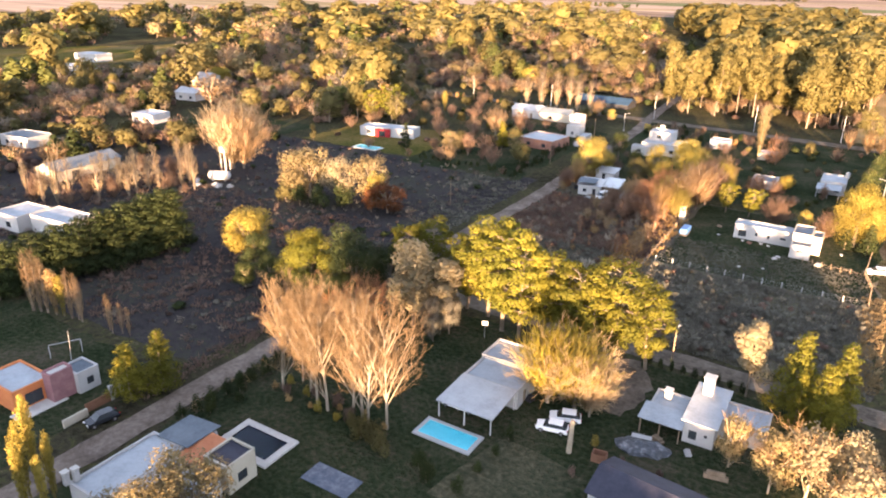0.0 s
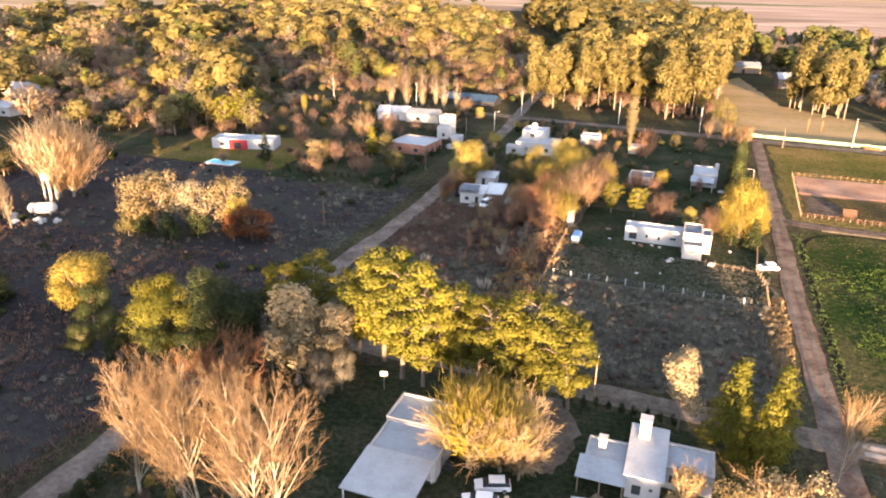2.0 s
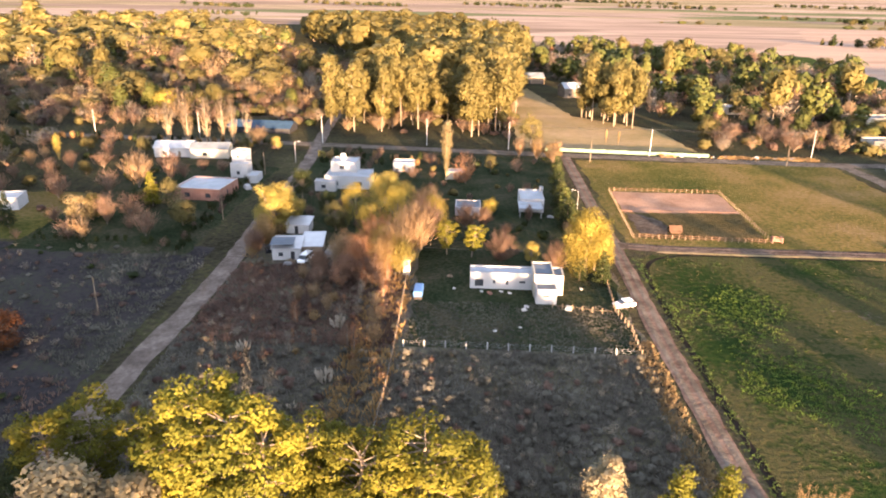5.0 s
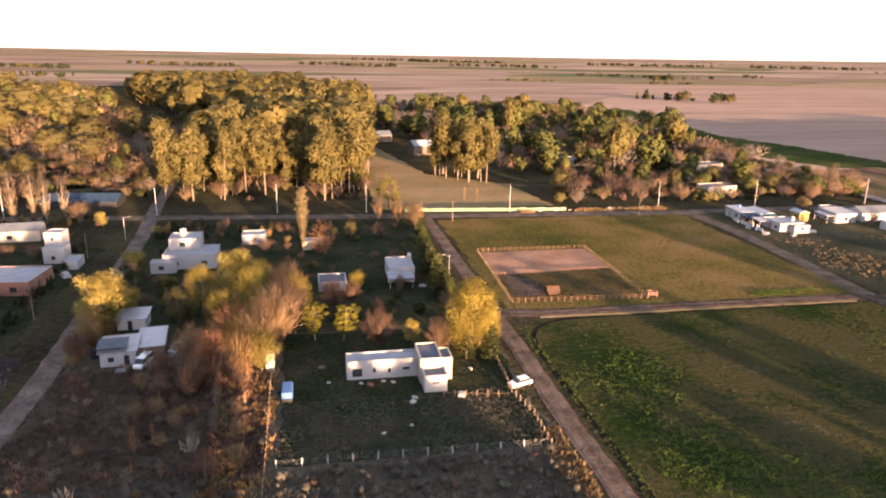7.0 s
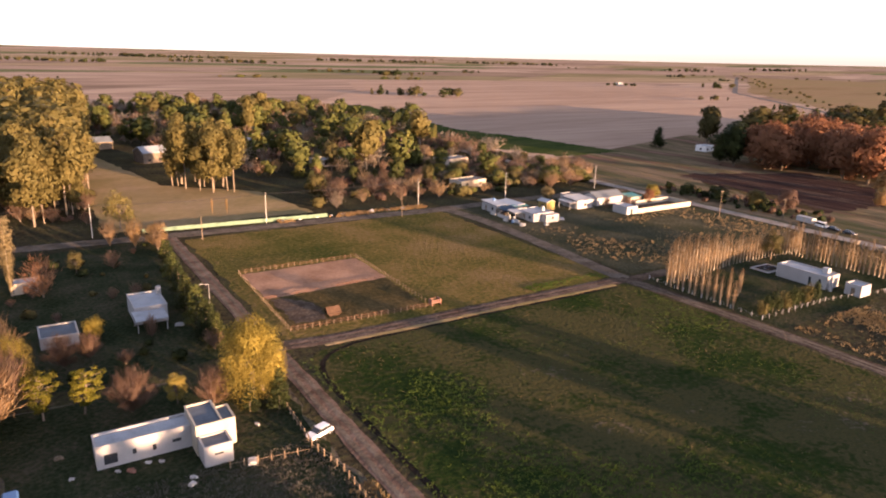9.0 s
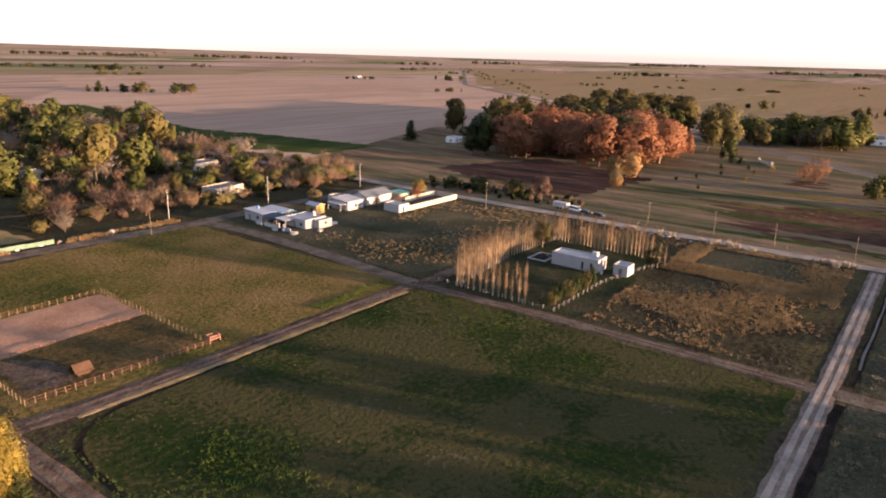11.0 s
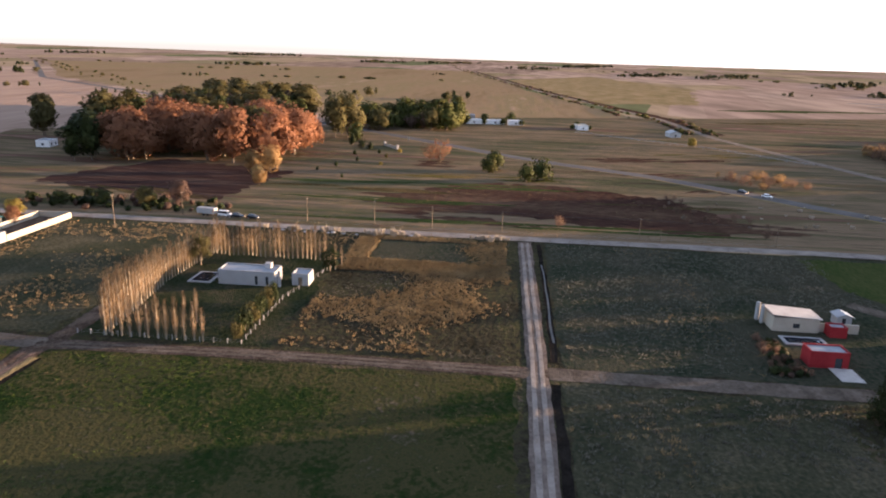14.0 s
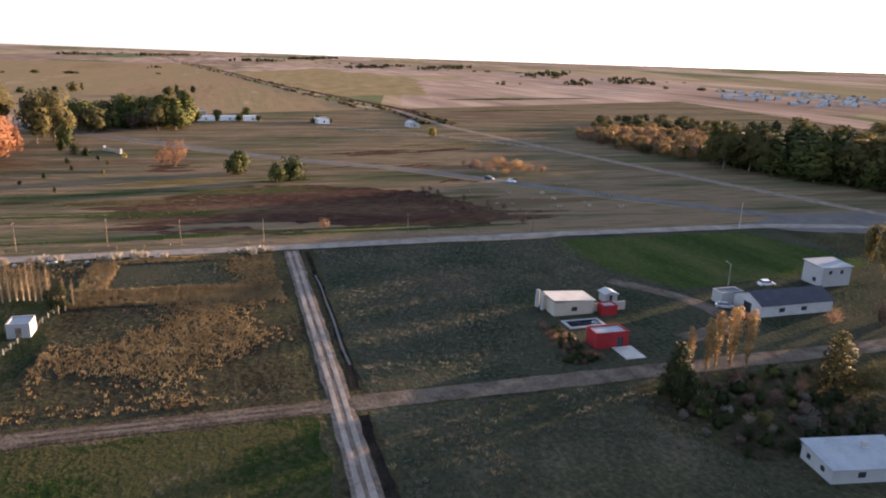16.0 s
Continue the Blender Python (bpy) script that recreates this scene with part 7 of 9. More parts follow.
for x, y, h, w in ((-58, 99.5, 14, 1.0), (-54, 101, 15, 1.0)):
    tree("pine", x, y, h, "pine", "yellow-green pine behind the grey eucalypt", wide=w, name="pine_tree")
tree("round", -95.3, 94.3, 13.6, "olive_gold", "round olive-green tree in warm sun", wide=1.15, detail=1.6)
tree("round", -90.8, 92.0, 8.5, "deep", "dark evergreen bush beside the round tree", wide=1.1, detail=1.6)
tree("round", -100, 97, 9, "olive", "small olive-green tree", wide=1.0)
for i in range(17):
    tree("cone", -117.8 + i * 0.26, 56 + i * 2.2, 10.0 + i * 0.22 + 0.7 * (i % 2), "deep", "dense dark conifer of a tall hedge", wide=1.75, detail=1.05, group="tall conifer hedge", name="hedge_conifer", category="hedge")
for x, y, h in ((-70.9, 49.4, 9.6), (-68.9, 53.2, 10.4)):
    tree("cone", x, y, h * 0.95, "pine", "young yellow-green pine at the roadside", wide=1.5, name="pine_tree")
for x, y, h in ((-108.6, 57.0, 11.5), (-107.4, 57.6, 12.0), (-106.0, 58.0, 10.6), (-100.4, 59.0, 9.4), (-99.0, 59.4, 8.8), (-97.8, 59.2, 8.2), (-91.4, 60.0, 6.8), (-90.1, 59.6, 6.4), (-88.6, 60.4, 6.0), (-87.0, 60.6, 5.4)):
    tree("sapling", x, y, h, "twig_tan", "slender bare poplar sapling", name="poplar_sapling")
tree("column", -104.0, 58.4, 8.5, "amber", "orange leafy shrub between bare saplings", name="shrub", category="shrub", wide=1.3)
tree("column", -102.4, 58.8, 7.5, "olive_gold", "golden leafy shrub between bare saplings", name="shrub", category="shrub", wide=1.2)
for x, y, h in ((-63.6, 32.2, 11.6), (-62.2, 30.6, 10.8), (-60.6, 29.4, 10.2), (-58.8, 28.6, 10.4), (-65.6, 33.4, 11.2), (-56.6, 29.6, 9.4), (-59.4, 31.8, 8.8), (-61.4, 33.0, 8.4)):
    tree("column", x, y, h, "olive_gold", "slim sunlit columnar cypress", wide=0.58, name="cypress", detail=0.7)
for x, y, h, w in ((-43.0, 37.0, 12.0, 1.05), (-42.6, 32.4, 11.5, 1.05), (-46.6, 30.0, 9.6, 1.1)):
    tree("round", x, y, h, "silver_gold", "pale brown leafy tree beside the white house", wide=w)
tree("spread", -60.6, 52.0, 3.2, "twig_tan", "small bare roadside tree", name="bare_tree", detail=0.4)
for x, y, h, w in ((-36.6, 59.4, 5.0, 1.3), (-38.6, 59.8, 4.4, 1.2), (-34.6, 58.8, 4.6, 1.2), (-40.6, 60.6, 3.2, 1.1)):
    tree("shrub", x, y, h, "olive", "leafy green garden shrub", wide=w * 0.55, name="shrub", category="shrub", detail=0.6)
for x, y, h in ((-28.8, 58.6, 4.6), (-27.0, 57.4, 4.0)):
    tree("shrub", x, y, h, "deep", "dark rounded shrub beside the pool", name="shrub", category="shrub", wide=0.62)
for k in range(16):                   # sunlit undergrowth at the feet of the bare trees
    tree("shrub", -56.0 + 1.25 * k, 62.4 + 1.6 * math.sin(k * 1.7), 1.5 + 0.5 * (k % 3), ("amber", "olive_gold", "scrub_brown")[k % 3], "golden undergrowth at the foot of bare trees", name="bush", category="bush", wide=0.75, detail=0.4, group="undergrowth below the bare trees")
for k in range(11):
    tree("shrub", -61.6 + 0.9 * (k % 3), 50.5 + 1.7 * k, 2.4 + 0.6 * (k % 3), "deep", "dark evergreen bush along the dirt road", name="bush", category="bush", wide=0.7, detail=0.4, group="bushes along the road")
for x, y, h, w, c in ((-21.8, 80.6, 12.8, 1.05, "autumn_yellow"), (-18.0, 81.2, 12.2, 1.05, "gold"), (-20.4, 82.6, 12.0, 0.95, "autumn_yellow"), (-15.6, 80.6, 9.6, 0.9, "twig_pale")):
    tree("spread", x, y, h, "twig_pale", "wide multi-stemmed tree thinning to yellow leaves", "pale_bark", w, name="autumn_tree", kinds=3, foliage=("broom", c, 1.15, 0.8))
tree("shrub", -12.6, 74.6, 2.4, "gold", "small yellow shrub", name="shrub", category="shrub", wide=0.5, detail=0.5)
for x, y, h, w in ((7.6, 95.4, 12.0, 1.25), (12.9, 96.8, 11.4, 1.15), (11.2, 90.8, 10.6, 1.2), (8.4, 91.5, 8.5, 1.0)):
    tree("cone", x, y, h * 1.12, "pine", "olive-green pine with sunlit tips", wide=w, name="pine_tree")
tree("euca", 1.6, 97.8, 12.5, "grey_leaf", "pale grey-brown leafed slender tree", wide=1.35)
for x, y, h, w in ((11.3, 79.2, 11.2, 1.0), (7.5, 77.6, 10.0, 0.9), (15.0, 80.2, 10.2, 1.0), (2.6, 80.0, 8.8, 0.8), (16, 75, 10.6, 1.0)):
    tree("spread", x, y, h, "twig_tan", "silver poplar with pale-gold leaves and bare limbs", "pale_bark", wide=w * 0.9, name="silver_poplar", detail=0.6, kinds=3, foliage=("round", "grey_leaf" if h > 10.1 else "silver_gold", 0.9, 0.32))
tree("bare", 19.9, 93.6, 14, "twig_tan", "bare tree with a few yellow top leaves", "pale_bark", 0.95, name="bare_tree", kinds=3)
for i in range(9):
    tree("shrub", -12.6 + i * 1.7, 98.6 - 0.08 * i, 2.4, "deep", "dark clipped hedge bush", wide=0.5, name="hedge_bush", category="hedge", detail=0.5, group="hedge by the lane")
for x, y, h in ((-22.5, 70, 2.6), (-22.4, 66, 2.4), (-22.6, 62, 2.6), (-23, 58, 2.8), (-58, 57, 2.2), (-60, 60, 2.0), (-59, 53, 2.6), (-36, 60.2, 2.2), (-13, 68, 1.8), (-8.4, 72.8, 1.8), (-4, 73.2, 1.8)):
    tree("shrub", x, y, h, "deep" if h > 2.1 else "scrub_brown", "low dark garden bush", wide=0.7, name="bush", category="bush", detail=0.4)
# around the long white house
tree("willow", 11.0, 175.2, 15.2, "olive_gold", "large golden willow with a dense rounded crown", wide=1.15, name="willow_tree", detail=2.2, foliage=("round", "olive_gold", 0.85, 1.0))
tree("willow", 13.6, 178.6, 12.4, "olive_gold", "golden willow beside the lane", wide=1.1, name="willow_tree", detail=2.2, foliage=("round", "olive_gold", 0.85, 1.0))
tree("round", 14.2, 182.5, 9.5, "olive_gold", "golden leafy tree beside the lane", wide=0.9, detail=1.2)
tree("cone", 13.9, 171.0, 7.4, "deep", "dark green conifer at the lane", wide=1.4, name="conifer", detail=0.6)
tree("cone", 9.6, 172.4, 6.0, "deep", "dark green conifer at the lane", wide=1.4, name="conifer", detail=0.6)
for x, y, h in ((-18.3, 185.2, 8), (-12.7, 184.4, 7.8)):
    tree("pine", x, y, h, "pine", "young bright green pine", wide=1.15, name="pine_tree")
for x, y, h, w in ((-14.2, 204.4, 6.6, 1.1), (-6.3, 181.3, 8.0, 1.1), (5.2, 177.2, 7.2, 0.9), (-9.6, 206, 5.4, 1.0), (2.0, 211, 5.0, 0.6)):
    tree("twigbush", x, y, h, "twig_pink", "dense rounded leafless russet tree", wide=w, name="bare_bush_tree", kinds=3, detail=1.9)
tree("round", 0.4, 180.8, 5.4, "gold", "low golden leafy tree", wide=1.0, detail=0.6)
for i, (x, y, h) in enumerate([(12.0, 200.5, 8.2), (11.0, 205, 7.8), (12.4, 209.5, 8.4), (11.4, 214, 8), (12.6, 218.5, 8.2), (11.2, 223, 7.6), (12.4, 228, 7.8), (12.0, 233, 7.4), (13.4, 239, 7.2), (13.0, 245, 6.8), (14.2, 251, 6.8), (14.6, 258, 6.4), (15.0, 265, 6.4)]):
    tree("cone", x, y, h * (0.85 + 0.25 * (i % 2)), "deep" if i % 3 else "dark_pine", "dark conifer of the row beside the lane", wide=1.6, name="conifer", group="conifers beside the lane", detail=0.6)
tree("column", -20.8, 250.4, 18, "silver_gold", "tall golden lombardy poplar thinning to bare twigs", "pale_bark", 1.05, name="poplar_tree", kinds=3, detail=1.2)
tree("twigbush", -14.8, 246, 10.5, "twig_salmon", "rounded leafless russet tree", name="bare_bush_tree", kinds=3)
tree("round", -6.6, 262, 6, "olive", "small green tree", detail=0.5)
tree("twigbush", 1.8, 262, 5.4, "twig_pink", "rounded leafless russet tree", name="bare_bush_tree", kinds=3)
for x, y, h in ((4, 285, 8), (10, 280, 9), (17, 283, 7), (15, 274, 7.5)):
    tree("spread", x, y, h, "amber" if h > 8 else "twig_tan", "tawny half-bare roadside tree", name="roadside_tree", detail=0.5)
tree("round", 9.6, 304.0, 13.0, "euca", "large olive-gold tree behind the street", name="roadside_tree", wide=1.0)
tree("round", 15.4, 277.6, 8.4, "amber", "amber leafy tree at the lane's end", wide=1.15)
for x, y in ((39.7, 311.7), (44.1, 309.5)):
    tree("column", x, y, 5.6, "amber", "small tawny columnar tree in the field", wide=0.75, name="columnar_tree", detail=0.5)
# scrub and golden trees around the shack
for x, y, h, k, c in ((-60.4, 197.0, 11.5, "round", "gold"), (-62.0, 200.5, 9.0, "willow", "gold"), (-57.5, 203, 7.0, "round", "gold"), (-42, 205, 9.5, "willow", "olive_gold"), (-35, 209, 11, "round", "gold"), (-30, 205, 10, "willow", "gold"), (-46, 199, 7, "round", "olive"), (-60.5, 226, 7.5, "round", "deep"),
                      (-29, 176.5, 9.5, "spread", "twig_tan"), (-31.5, 177.5, 8.0, "spread", "gold"), (-33, 181, 9, "spread", "twig_salmon"), (-25.4, 183, 11, "spread", "twig_tan"), (-24.2, 188, 10.5, "spread", "twig_pink"), (-36, 189, 9, "willow", "olive_gold"), (-40, 176, 7, "spread", "twig_tan"), (-31, 196, 11, "willow", "olive_gold"), (-22, 197, 9, "willow", "olive_gold"),
                      (-38, 167, 6, "spread", "twig_pink"), (-33, 166, 6.4, "twigbush", "twig_pink"), (-31, 171, 8, "spread", "amber"), (-27.6, 172, 7.5, "spread", "gold"), (-36, 172, 7.5, "spread", "twig_salmon"), (-44, 171, 5, "spread", "twig_pink"), (-24, 206, 9, "spread", "twig_tan"), (-60, 187, 5.5, "spread", "amber"), (-60.5, 181, 5.5, "spread", "twig_pink"),
                      (-61, 190, 6, "willow", "amber"), (-27.5, 190, 8, "round", "gold"), (-50, 210, 6, "round", "deep"), (-61.5, 212, 6.0, "round", "gold")):
    tree(k, x, y, h * 1.2, c, {"gold": "golden-leaved tree near the shack", "amber": "amber tree catching the low sun", "twig_pink": "leafless russet tree in the scrub", "twig_tan": "leafless tawny tree", "twig_salmon": "leafless tree with salmon twigs in low sun", "olive": "olive green tree by the shack", "olive_gold": "olive-gold tree beside the fence", "deep": "dark round tree by the road"}[c], name="tree" if k in ("willow", "round") else "bare_tree", wide=1.1, detail=1.2, kinds=3)
# west of the village road
for x, y, h, k, c, w, lab in ((-113.5, 133.5, 16.5, "round", "silver_gold", 1.2, "broad pale-gold leafy tree"), (-104.5, 134, 13, "round", "grey_leaf", 1.1, "broad grey-leaved tree"), (-98.5, 140.5, 14.5, "round", "silver_gold", 1.05, "pale-gold leafy tree"), (-118, 133, 14, "round", "silver_gold", 1.0, "pale-gold leafy tree"),
                              (-95, 138, 9.5, "round", "gold", 0.9, "golden leafy tree"), (-106, 128.6, 8, "shrub", "deep", 0.75, "dark evergreen shrub"), (-111, 126.8, 7.5, "shrub", "deep", 0.8, "dark evergreen shrub"), (-101.5, 132, 8, "shrub", "deep", 0.75, "dark evergreen shrub"), (-116.5, 127.5, 6.5, "shrub", "olive", 0.8, "olive evergreen shrub"), (-89.5, 135.2, 8.8, "round", "crimson", 1.6, "dark red autumn tree"), (-93.2, 133.5, 7, "round", "crimson", 1.1, "dark red autumn tree"),
                              (-153.0, 143, 22, "broom", "twig_pale", 1.3, "very large bare tree with a fan crown"), (-150.2, 144.6, 20, "broom", "twig_tan", 1.15, "very large bare tree with a fan crown"), (-158.3, 185, 7, "euca", "olive", 1.3, "palm-like green tree"), (-124.4, 193.6, 9.6, "cone", "deep", 1.0, "dark pointed conifer"),
                              (-108.5, 197.3, 9.5, "round", "silver_gold", 1.0, "pale-gold leafy tree"), (-103, 199, 8.6, "spread", "twig_pink", 1.0, "leafless russet tree"), (-89.8, 191.2, 7.6, "spread", "twig_pink", 1.2, "leafless pinkish tree"), (-98, 214, 10, "cone", "pine", 1.2, "yellow-green conifer"), (-92, 212, 9, "round", "olive", 0.9, "olive tree"),
                              (-110, 232, 12, "spread", "twig_tan", 1.1, "leafless tawny tree"), (-104, 240, 10, "spread", "twig_pink", 1.1, "leafless russet tree"), (-117, 240, 6, "cone", "pine", 1.1, "small yellow-green conifer"), (-151, 262, 9, "column", "gold", 1.6, "bright yellow columnar tree"), (-140, 250, 6.5, "spread", "twig_pink", 1.0, "leafless tree"),
                              (-155.9, 229, 15, "pine", "pine", 1.2, "tall yellow-green pine"), (-163, 226, 13, "pine", "pine", 1.1, "yellow-green pine"), (-150, 224, 12, "pine", "olive", 1.1, "olive pine"), (-117.3, 289, 17, "poplar", "twig_pale", 1.4, "tall bare lombardy poplar"), (-111, 291, 18, "poplar", "twig_pale", 1.4, "tall bare lombardy poplar"),
                              (-107, 296.7, 18.6, "poplar", "twig_pale", 1.4, "tall bare lombardy poplar"), (-102, 293, 17, "poplar", "twig_pale", 1.4, "tall bare lombardy poplar"), (-97.5, 296, 15, "poplar", "twig_pale", 1.4, "tall bare lombardy poplar"), (-125, 290, 16, "poplar", "twig_pale", 1.4, "tall bare lombardy poplar"), (-92, 292, 8, "spread", "twig_tan", 1.2, "leafless round tree"),
                              (-83.5, 286, 6, "round", "gold", 1.0, "golden roadside tree"), (-64.5, 272, 4, "round", "gold", 1.0, "small golden roadside tree")):
    tree(k, x, y, h, c, lab, wide=w, detail=1.5 if k == "broom" else 0.7, kinds=3, name={"poplar": "poplar_tree", "pine": "pine_tree", "cone": "conifer", "spread": "bare_tree", "broom": "bare_tree", "shrub": "shrub"}.get(k, "tree"))
# poplar rows and hedge of the white house with the pool
for i in range(20):
    tree("sapling", 119.8 + i * 1.56, 183.4 + i * 0.18, 11.0 - 0.13 * i + 1.0 * (i % 3), "twig_tan", "slender bare poplar in a row", "pale_bark", 1.05, group="poplar row", name="poplar_sapling", kinds=3)
for i in range(22):
    tree("sapling", 152 + i * 1.4, 187.2 - i * 0.05, 7.6 + 1.0 * (i % 3), "twig_tan", "slender bare poplar in a row", "pale_bark", 1.05, group="poplar row", name="poplar_sapling", kinds=3)
for i in range(11):
    tree("sapling", 119.6 + 0.3 * (i % 2), 182 - i * 1.8, 10.0 - 0.28 * i + 0.9 * (i % 2), "twig_tan", "slender bare poplar in a row", "pale_bark", 1.05, group="poplar row", name="poplar_sapling", kinds=3)
for i in range(26):
    tree("sapling", 176.5 + 0.5 * math.sin(i), 186.5 - i * 1.25, 7.4 + 0.9 * (i % 4), "twig_tan", "slender bare poplar in a row", "pale_bark", 1.0, group="poplar row", name="poplar_sapling", kinds=3)
for x, y in ((130, 172.5), (131.6, 170.6), (129, 169.4), (168.5, 150.5), (171, 149.4), (173, 151.6)):
    tree("sapling", x, y, 6.4, "twig_tan", "slender bare poplar", "pale_bark", 0.9, name="poplar_sapling", kinds=3)
tree("round", 166, 185, 9, "olive", "dark olive leafy tree", detail=0.6)
tree("round", 167, 151.5, 7.4, "deep", "dark green leafy tree", detail=0.6)
for i in range(11):
    tree("shrub", 121.6 + i * 2.2, 158.2, 4.4 + 0.7 * (i % 3), "deep" if i % 4 else "olive", "dense green hedge conifer along the lawn", wide=0.62, name="hedge_bush", category="hedge", group="hedge along the lawn", detail=0.6)
# south-east gardens
for x, y, h, w in ((114.6, 38.3, 7.4, 1.0), (113.6, 35.2, 9.0, 1.1), (114.8, 32.5, 9.8, 1.1), (114.4, 29.5, 10.4, 1.2), (113.2, 27.0, 10, 1.0)):
    tree("column", x, y, h * 1.12, "amber", "slim golden poplar with thinning leaves", "pale_bark", wide=w * 1.0, name="poplar_tree", detail=0.8)
for x, y, h, k, c, w in ((103.2, 48.2, 9.6, "round", "deep", 0.8), (100.6, 46.4, 7, "round", "deep", 0.9), (102.6, 17.4, 10.8, "cone", "olive", 1.85), (105.4, 47.2, 10.6, "cone", "deep", 1.55), (99, 14, 7, "round", "olive", 1.1), (94, 12, 6, "round", "olive", 1.2), (103.8, 33.4, 3, "shrub", "olive", 0.8), (99.6, 32.5, 4, "shrub", "scrub_brown", 0.8), (91, 33.8, 5, "shrub", "sage", 0.8),
                         (95, 38.6, 3.2, "shrub", "olive", 0.8), (97.7, 41, 2.6, "shrub", "deep", 0.8), (92, 44, 2.6, "shrub", "deep", 0.8), (88, 47, 2.2, "shrub", "deep", 0.8), (101, 26, 3.6, "twigbush", "twig_pink", 0.9), (104, 22.5, 3.2, "twigbush", "twig_pink", 0.9), (96, 26, 4.2, "shrub", "deep", 0.8), (90, 24, 5, "round", "deep", 1.0), (87, 40, 3, "shrub", "deep", 0.8),
                         (100, 37, 3.2, "shrub", "scrub_brown", 0.8), (108, 30, 2.2, "shrub", "deep", 0.9), (108, 24, 2.2, "shrub", "deep", 0.9), (108, 18, 2.4, "shrub", "deep", 0.9), (128, -8, 4, "twigbush", "twig_pink", 1.2), (125, -18, 6, "spread", "twig_pink", 1.2)):
    tree(k, x, y, h, c, {"olive": "olive green garden tree", "olive_gold": "olive conifer lit by low sun", "deep": "dark evergreen garden bush", "sage": "grey-green shrub", "scrub_brown": "brown garden shrub", "twig_pink": "leafless russet bush"}[c], wide=w, detail=0.6, kinds=3, name="tree" if h > 4.5 else "bush", category="tree" if h > 4.5 else "bush")
tree("round", 196.5, 258.0, 5.6, "rust", "red autumn tree behind the yard wall", wide=1.1, name="autumn_tree", detail=0.6)
for x, y, h, w in ((574, 142, 7, 1.2), (577, 128, 5, 1.4), (576, 112, 6, 1.3), (574, 97, 5, 1.5), (588, 128, 9, 1.1), (592, 106, 10, 1.1), (562, 57, 4.5, 1.4), (560, 44, 4, 1.4), (575, 52, 6, 1.2)):
    tree("round", x, y, h, "dark_pine", "dark leafy tree beside the white farm", wide=w, name="evergreen_tree", detail=0.3)
# grassland trees
for x, y, h, k, c, w, lab in ((341.6, 113.4, 11.5, "shrub", "dark_pine", 0.95, "dark spreading tree leafy to the ground"), (335.5, 116.0, 9.5, "shrub", "dark_pine", 0.9, "dark spreading tree leafy to the ground"), (317.9, 93.1, 11.5, "shrub", "dark_pine", 0.9, "dark spreading tree leafy to the ground"), (311.5, 99.0, 9.5, "shrub", "dark_pine", 0.9, "dark spreading tree leafy to the ground"), (358.8, 142.3, 13.5, "twigbush", "rust", 1.25, "rust-red thinning autumn tree"), (364.0, 148.5, 9.0, "twigbush", "rust", 1.2, "small rust-red autumn tree"),
                              (336.6, 375.8, 13.5, "cone", "deep", 1.5, "lone dark conifer with a bare stem"), (389.5, 379.7, 27, "euca", "olive", 1.7, "tall dark eucalypt"), (383, 374, 22, "euca", "olive", 1.7, "tall dark eucalypt"), (399.5, 366.2, 12, "round", "deep", 1.2, "dark leafy tree"), (408, 360, 12, "round", "deep", 1.2, "dark leafy tree"), (428, 352, 13, "round", "deep", 1.1, "dark leafy tree"),
                              (452, 212, 33, "round", "olive", 0.95, "very tall broad olive eucalypt"), (444, 219, 27, "round", "olive", 0.9, "tall broad olive eucalypt"), (436, 204, 12, "shrub", "dark_pine", 0.9, "dark bushy undergrowth by the eucalypts"), (304.6, 214.2, 14, "round", "amber", 1.0, "amber autumn tree"), (300, 220, 11, "round", "amber", 1.0, "amber autumn tree"), (273.6, 208.1, 7.5, "round", "amber", 1.1, "small amber tree"), (283, 212, 8, "round", "silver_gold", 1.0, "pale tree"),
                              (232, 222, 9, "round", "scrub_brown", 1.2, "brown leafy tree by the gravel road"), (228, 232, 8, "round", "olive", 1.2, "olive tree by the gravel road"), (224, 246, 7, "round", "deep", 1.4, "dark bush by the gravel road"), (220, 258, 6, "round", "deep", 1.4, "dark bush by the gravel road"), (194, 256, 6, "twigbush", "rust", 1.0, "rust-coloured bush in the walled yard"), (180, 254, 6, "twigbush", "twig_pink", 1.0, "leafless bush"), (172, 257, 5, "twigbush", "twig_pink", 1.0, "leafless bush"),
                              (203, 262, 7, "round", "gold", 1.2, "yellow-green tree by the yard"), (160, 277, 7, "round", "silver_gold", 1.0, "pale tree by the street"), (228.5, 90, 4.4, "twigbush", "twig_pink", 1.2, "leafless bush by the gravel road"), (226, 24, 3.6, "twigbush", "twig_pink", 1.2, "leafless bush"), (345, -12, 6, "twigbush", "amber", 1.6, "tawny bush beyond the highway"), (339, -20, 5.4, "twigbush", "amber", 1.6, "tawny bush beyond the highway"), (470, -12, 8, "round", "gold", 1.0, "golden tree on the plain")):
    tree(k, x, y, h, c, lab, wide=w, detail=0.6, kinds=3, name={"cone": "conifer", "euca": "eucalyptus_tree", "twigbush": "bush"}.get(k, "tree"))
for x, y, h, c in ((380, 178, 3, "deep"), (372, 190, 3, "deep"), (366, 172, 2.6, "olive"), (350, 184, 2.4, "deep"), (330, 190, 3, "deep"), (318, 196, 2, "deep"), (388, 168, 3, "gold"), (300, 180, 2.2, "deep"), (340, 170, 2.4, "gold"), (394, 186, 5, "deep"), (402, 192, 6, "deep"), (412, 200, 7, "deep")):
    tree("shrub", x, y, h, c, "small clipped garden conifer" if c != "gold" else "small golden shrub", wide=0.8, name="bush", category="bush", detail=0.4)

